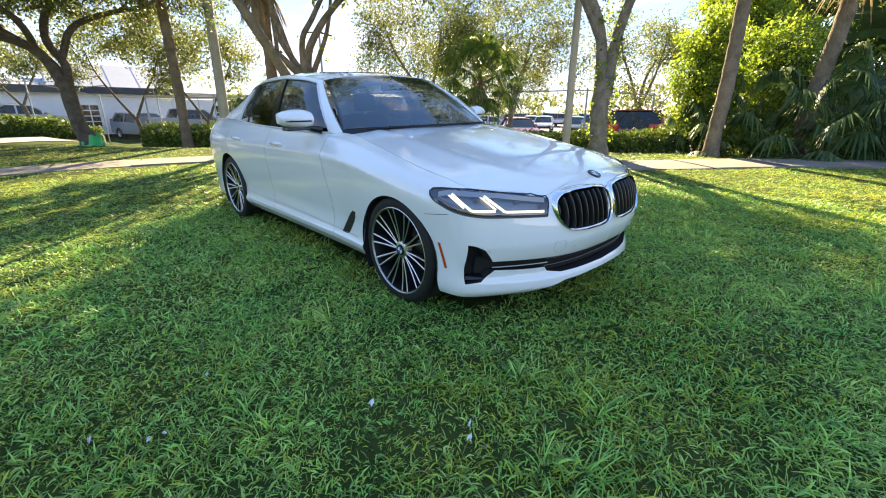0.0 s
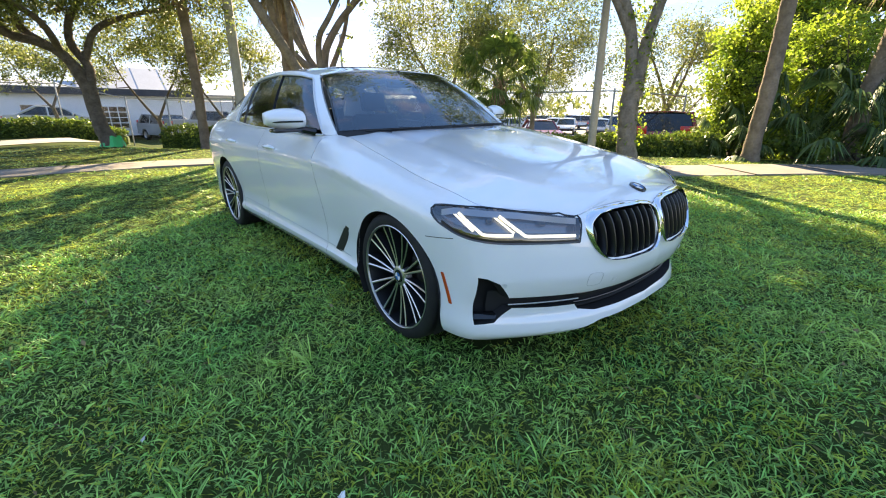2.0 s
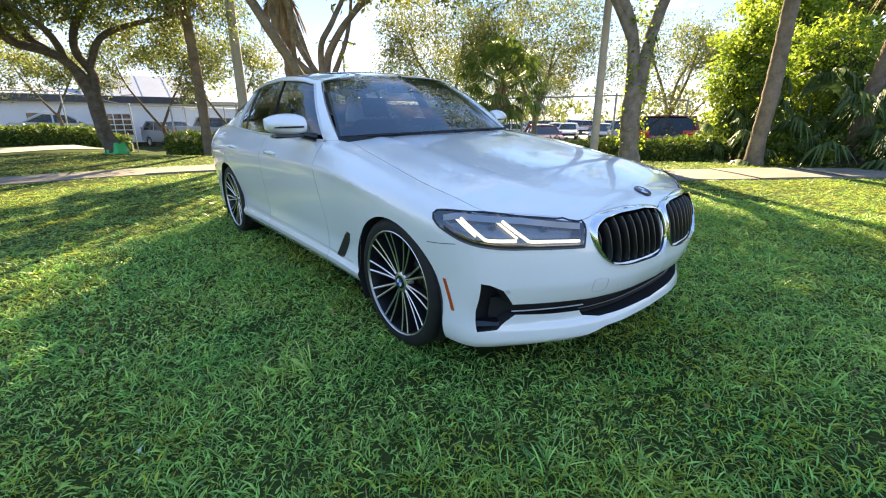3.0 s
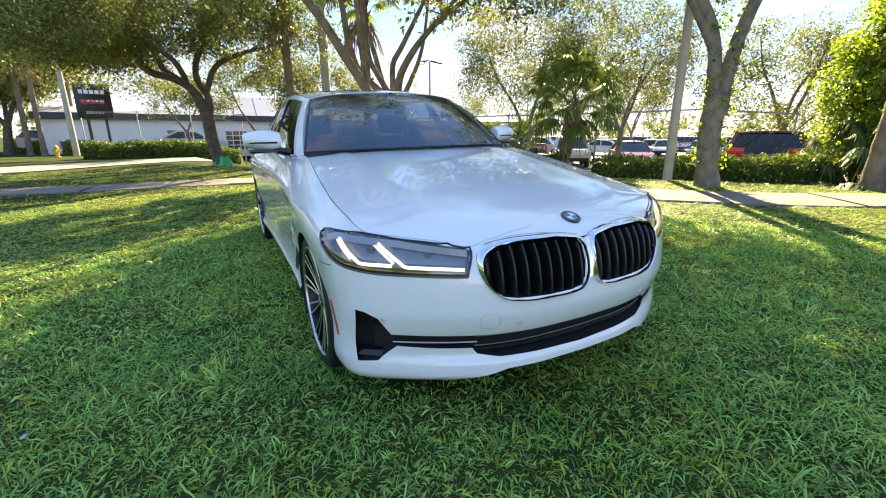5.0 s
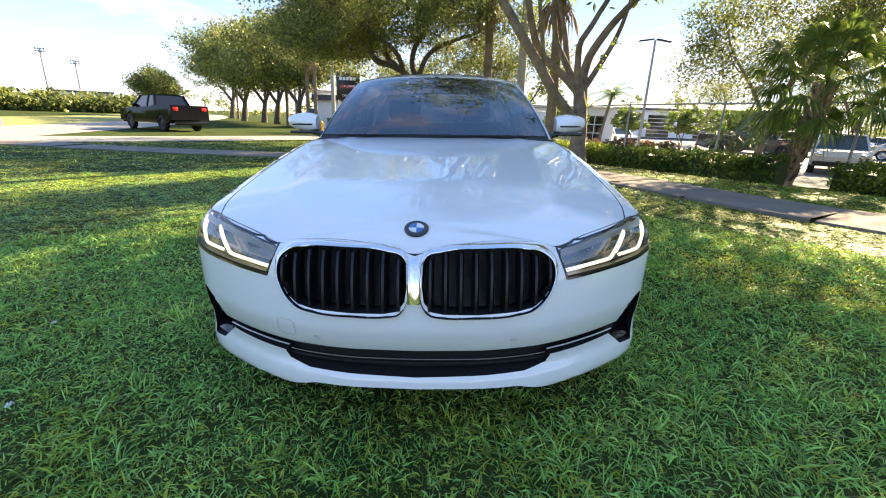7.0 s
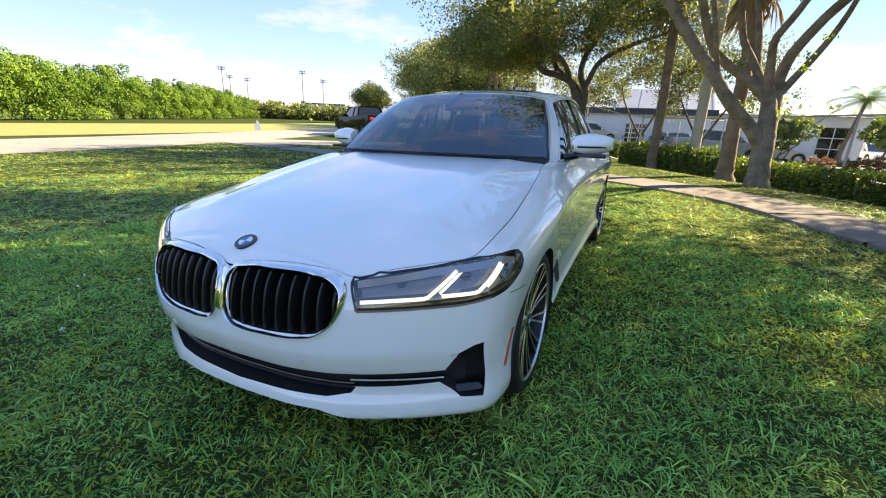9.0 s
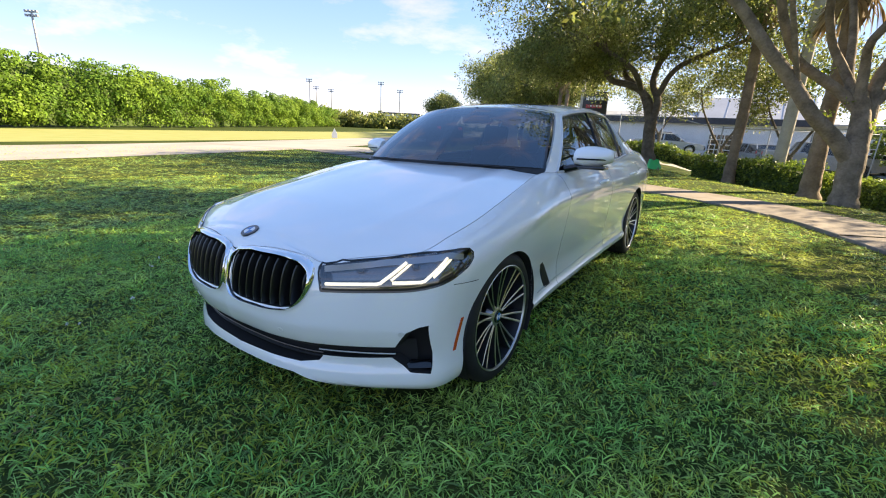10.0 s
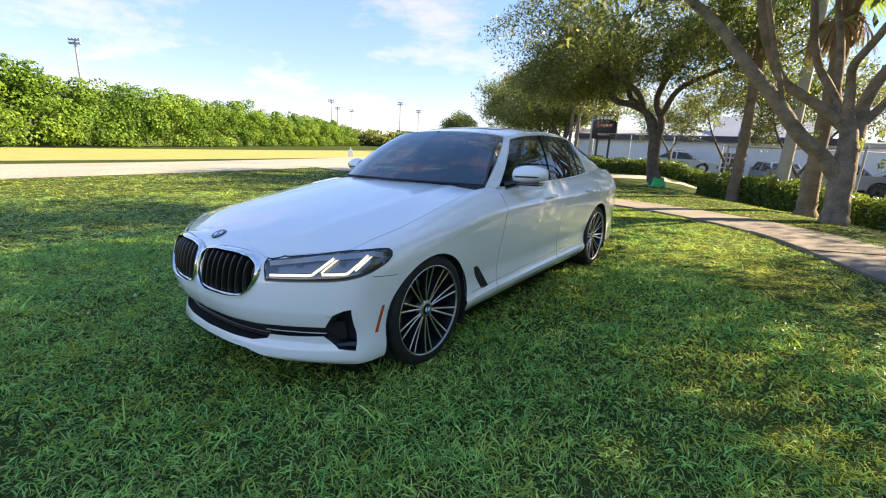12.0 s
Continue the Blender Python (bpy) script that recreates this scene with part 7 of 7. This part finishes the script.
for row, (x0, y0, dx, dy, n, tn) in enumerate(((27, 12, 1.5, 2.5, 7, -60), (38, 14, 1.5, 2.5, 8, 120), (23, 31, 2.4, -1.4, 4, 30), (34, 36, 2.4, -1.4, 6, 30), (52, 22, 1.5, 2.5, 8, -60))):
    for i in range(n):
        if (row * 3 + i) % 5 == 3:
            continue
        kind = ("saloon", "suv", "saloon", "suv", "saloon")[(i + row) % 5]
        parked_car(kind, cols[k % 7], spot(x0 + dx * i * 1.05, y0 + dy * i * 1.05, tn + rng.normal() * 2), names[k % 7] + {"saloon": " saloon", "suv": " estate car"}[kind] + " in a row in a car park")
        k += 1
for i, (x, y, tn, c, kind) in enumerate(((-2.9, 34.0, 93, 4, "saloon"), (2.9, 33.6, 20, 1, "suv"), (5.4, 32.0, 100, 1, "pickup"), (-12.5, 43, 70, 4, "suv"), (8.5, 33.0, 90, 3, "saloon"), (10.5, 39.5, 0, 0, "saloon"), (13.4, 40, 5, 3, "suv"), (16.3, 40.5, 5, 4, "saloon"), (-9, 38, 80, 3, "suv"))):
    parked_car(kind, cols[c], spot(x, y, tn), names[c] + {"saloon": " saloon", "suv": " estate car", "pickup": " pickup truck"}[kind] + " parked beside a white building")
# ---- grass ----
r = np.random.default_rng(12)
WL = spline(WALK_LINE, 240)


def scatter(n_target, r0, r1, centre):
    a, q = r.random(n_target) * math.tau, np.sqrt(r0 ** 2 + (r1 ** 2 - r0 ** 2) * r.random(n_target))
    P = np.c_[centre[0] + q * np.cos(a), centre[1] + q * np.sin(a)]
    ok = ~((abs(P[:, 0]) < 0.72) & (P[:, 1] > -0.45) & (P[:, 1] < 3.8))
    out = np.ones(len(P), bool)
    for i in range(0, len(P), 20000):
        d = np.min(np.hypot(P[i:i + 20000, None, 0] - WL[None, :, 0], P[i:i + 20000, None, 1] - WL[None, :, 1]), axis=1)
        out[i:i + 20000] = d > 0.48 + 0.2 * r.random(len(d))
    ok &= out
    ok &= (P[:, 0] - 8.6) * 0.8 + (P[:, 1] - 7.6) * 0.6 < 0.5
    return P[ok]


def patchy(P, scale, seed):
    """A soft value from 0 to 1 that wanders over the lawn in patches."""
    q = np.random.default_rng(seed)
    out = np.zeros(len(P))
    for k in range(5):
        a, f = q.random() * math.tau, scale * (0.6 + 0.5 * k)
        out += np.sin((P[:, 0] * math.cos(a) + P[:, 1] * math.sin(a)) * f + q.random() * 6 + 1.2 * np.sin((P[:, 1] * math.cos(a) - P[:, 0] * math.sin(a)) * f * 0.8))
    return 0.5 + out / 5


def blades(P, heading, length, width, mat, name, label, segments=3, low=0.35, high=1.35, bend_most=2.0, floor=-0.005):
    """Ribbons of grass: each springs from the ground towards its heading and arches over to a point."""
    n = len(P)
    L = length * (0.45 + 0.8 * r.random(n)) * (0.75 + 0.5 * patchy(P, 3.4, 3))
    d = np.c_[np.cos(heading), np.sin(heading)]
    W = width * (0.6 + 0.8 * r.random(n))
    tw = heading + math.pi / 2 + 0.45 * r.normal(size=n)
    side = np.c_[np.cos(tw) * W / 2, np.sin(tw) * W / 2, W * 0.3 * r.normal(size=n)]
    rise, fold = low + (high - low) * r.random(n), bend_most * (0.25 + 0.75 * r.random(n))
    p = np.c_[P, height(P[:, 0], P[:, 1]) - 0.004]
    rings = [p - side * 0.8, p + side * 0.8]
    for k in range(segments):
        a = rise - fold * (k + 0.5) / segments
        p = p + np.c_[d * (np.cos(a) * L / segments)[:, None], np.sin(a) * L / segments]
        if k < segments - 1:
            w = side * (1.0 - 0.3 * k / segments)
            rings += [p - w, p + w]
    rings.append(p)
    V = np.stack(rings, 1).reshape(-1, 3)
    m = 2 * segments + 1
    k = (np.arange(n) * m)[:, None]
    F = [k + np.array(q) for b in range(0, 2 * segments - 2, 2) for q in ((b, b + 1, b + 3), (b, b + 3, b + 2))] + [k + np.array([m - 3, m - 2, m - 1])]
    ground_z = height(V[:, 0], V[:, 1])
    V[:, 2] = np.maximum(V[:, 2], ground_z + floor)
    return tagged(arrays_object(name, V, np.concatenate(F), mat), label, "grass", kind="stuff")


def tufted(P, per, spread):
    """Blades that spring from shared crowns: their feet and headings."""
    C = np.repeat(P, per, axis=0)
    off = r.normal(size=C.shape) * spread
    return C + off, np.arctan2(off[:, 1], off[:, 0]) + 0.9 * r.normal(size=len(C))


def lawn(P, per, spread, length, width, label, segments, share=0.05, **shape):
    """Two kinds of grass that share the lawn in patches; share and x add lime grass."""
    lime = r.random(len(P)) < share + 0.28 * np.clip((P[:, 0] - 0.8) / 2.0, 0, 1) + 0.42 * np.clip(patchy(P, 1.5, 9) * 1.8 - 0.75, 0, 1)
    blades(*tufted(P[~lime], per, spread), length, width, M_GRASS, "lawn_grass", label, segments, **shape)
    blades(*tufted(P[lime], per, spread), length * 0.9, width * 1.1, M_GRASS_LIME, "lime_grass", "yellow-green grass in patches of the lawn", segments, **shape)


mid_c = (0.0, -0.6)
near = scatter(77000, 0.0, 4.3, mid_c)
near = near[near[:, 1] > -2.4]
near = near[r.random(len(near)) > np.clip(patchy(near, 4.2, 21) * 2.0 - 1.0, 0, 0.12)]
passed = (abs(near[:, 0]) < 3.7) & (near[:, 1] < 0.7)
lawn(near[passed], 8, 0.017, 0.062, 0.0046, "thick green lawn grass where one walks", 2, low=0.2, high=1.25)
lawn(near[~passed], 5, 0.020, 0.066, 0.0062, "thick green lawn grass", 2, 0.12, low=0.2, high=1.25)
# the higher lime share below paints the middle and far lawn as sunlit
middle = scatter(66000, 4.3, 9.0, mid_c)
middle = middle[middle[:, 1] > -2.3]
lawn(middle, 5, 0.024, 0.082, 0.012, "thick green lawn grass", 1, 0.3, high=1.1, floor=0.003)
far = scatter(52000, 9.0, 19.0, mid_c)
far = far[far[:, 1] > -1.9]
lawn(far, 5, 0.035, 0.10, 0.021, "green lawn grass", 1, 0.5, high=0.9, floor=0.003)
behind = np.r_[scatter(26000, 0.0, 5.0, mid_c), scatter(42000, 5.0, 13.0, mid_c)]
behind = behind[behind[:, 1] < -2.0]
lawn(behind, 4, 0.03, 0.09, 0.013, "thick green lawn grass", 1, 0.2, high=1.0, floor=0.003)
dry = near[::3] + r.normal(size=near[::3].shape) * 0.03
dry = dry[r.random(len(dry)) < np.clip(patchy(dry, 4.2, 21) * 2.6 - 1.1, 0.15, 1)]
blades(*tufted(dry, 2, 0.02), 0.075, 0.0042, M_DRYGRASS, "dry_grass", "straw-coloured dead blades in the lawn", 2, low=0.0, high=0.7)
tuft = near[r.integers(0, len(near), 90)]
blades(*tufted(tuft, 20, 0.03), 0.115, 0.0058, M_GRASS, "grass_tufts", "taller tufts of coarse grass", 4, low=0.7, high=1.5, bend_most=1.7)
lit = near[r.integers(0, len(near), 130)]
V, F = leaf_mesh(np.c_[lit, height(lit[:, 0], lit[:, 1]) + 0.05], 0.03, 1, 0.01, r, long=1.8)
tagged(arrays_object("fallen_leaves", V, F, M_DEADFROND), "small pale fallen leaves on the lawn", "leaves", kind="stuff")

# scraps of white paper in the grass
SCRAPS = [(-1.615, -0.735), (-1.46, -1.14), (-1.41, -1.09), (-2.05, -0.06), (-2.27, -0.35), (-2.32, -0.35), (-2.48, -0.21)]
for i, (x, y) in enumerate(SCRAPS):
    bm = bmesh.new()
    w = (0.009, 0.006, 0.004, 0.004, 0.0045, 0.004, 0.0045)[i]
    add_grid(bm, [[(u * w, v * w * 1.3, 0.010 * math.sin(3 * u + i) + 0.008 * math.cos(4 * v)) for u in np.linspace(-1, 1, 5)] for v in np.linspace(-1, 1, 5)])
    thicken(bm, 0.0006)
    sc = tagged(mesh_object("paper_scrap", bm, M_WHITE, smooth=True), "small crumpled scrap of white paper in the grass", "litter", "scraps of paper")
    sc.location = (x, y, float(height(x, y)) + 0.035)
    sc.rotation_euler = (0.5 * i, 0.3, 0.9 * i)
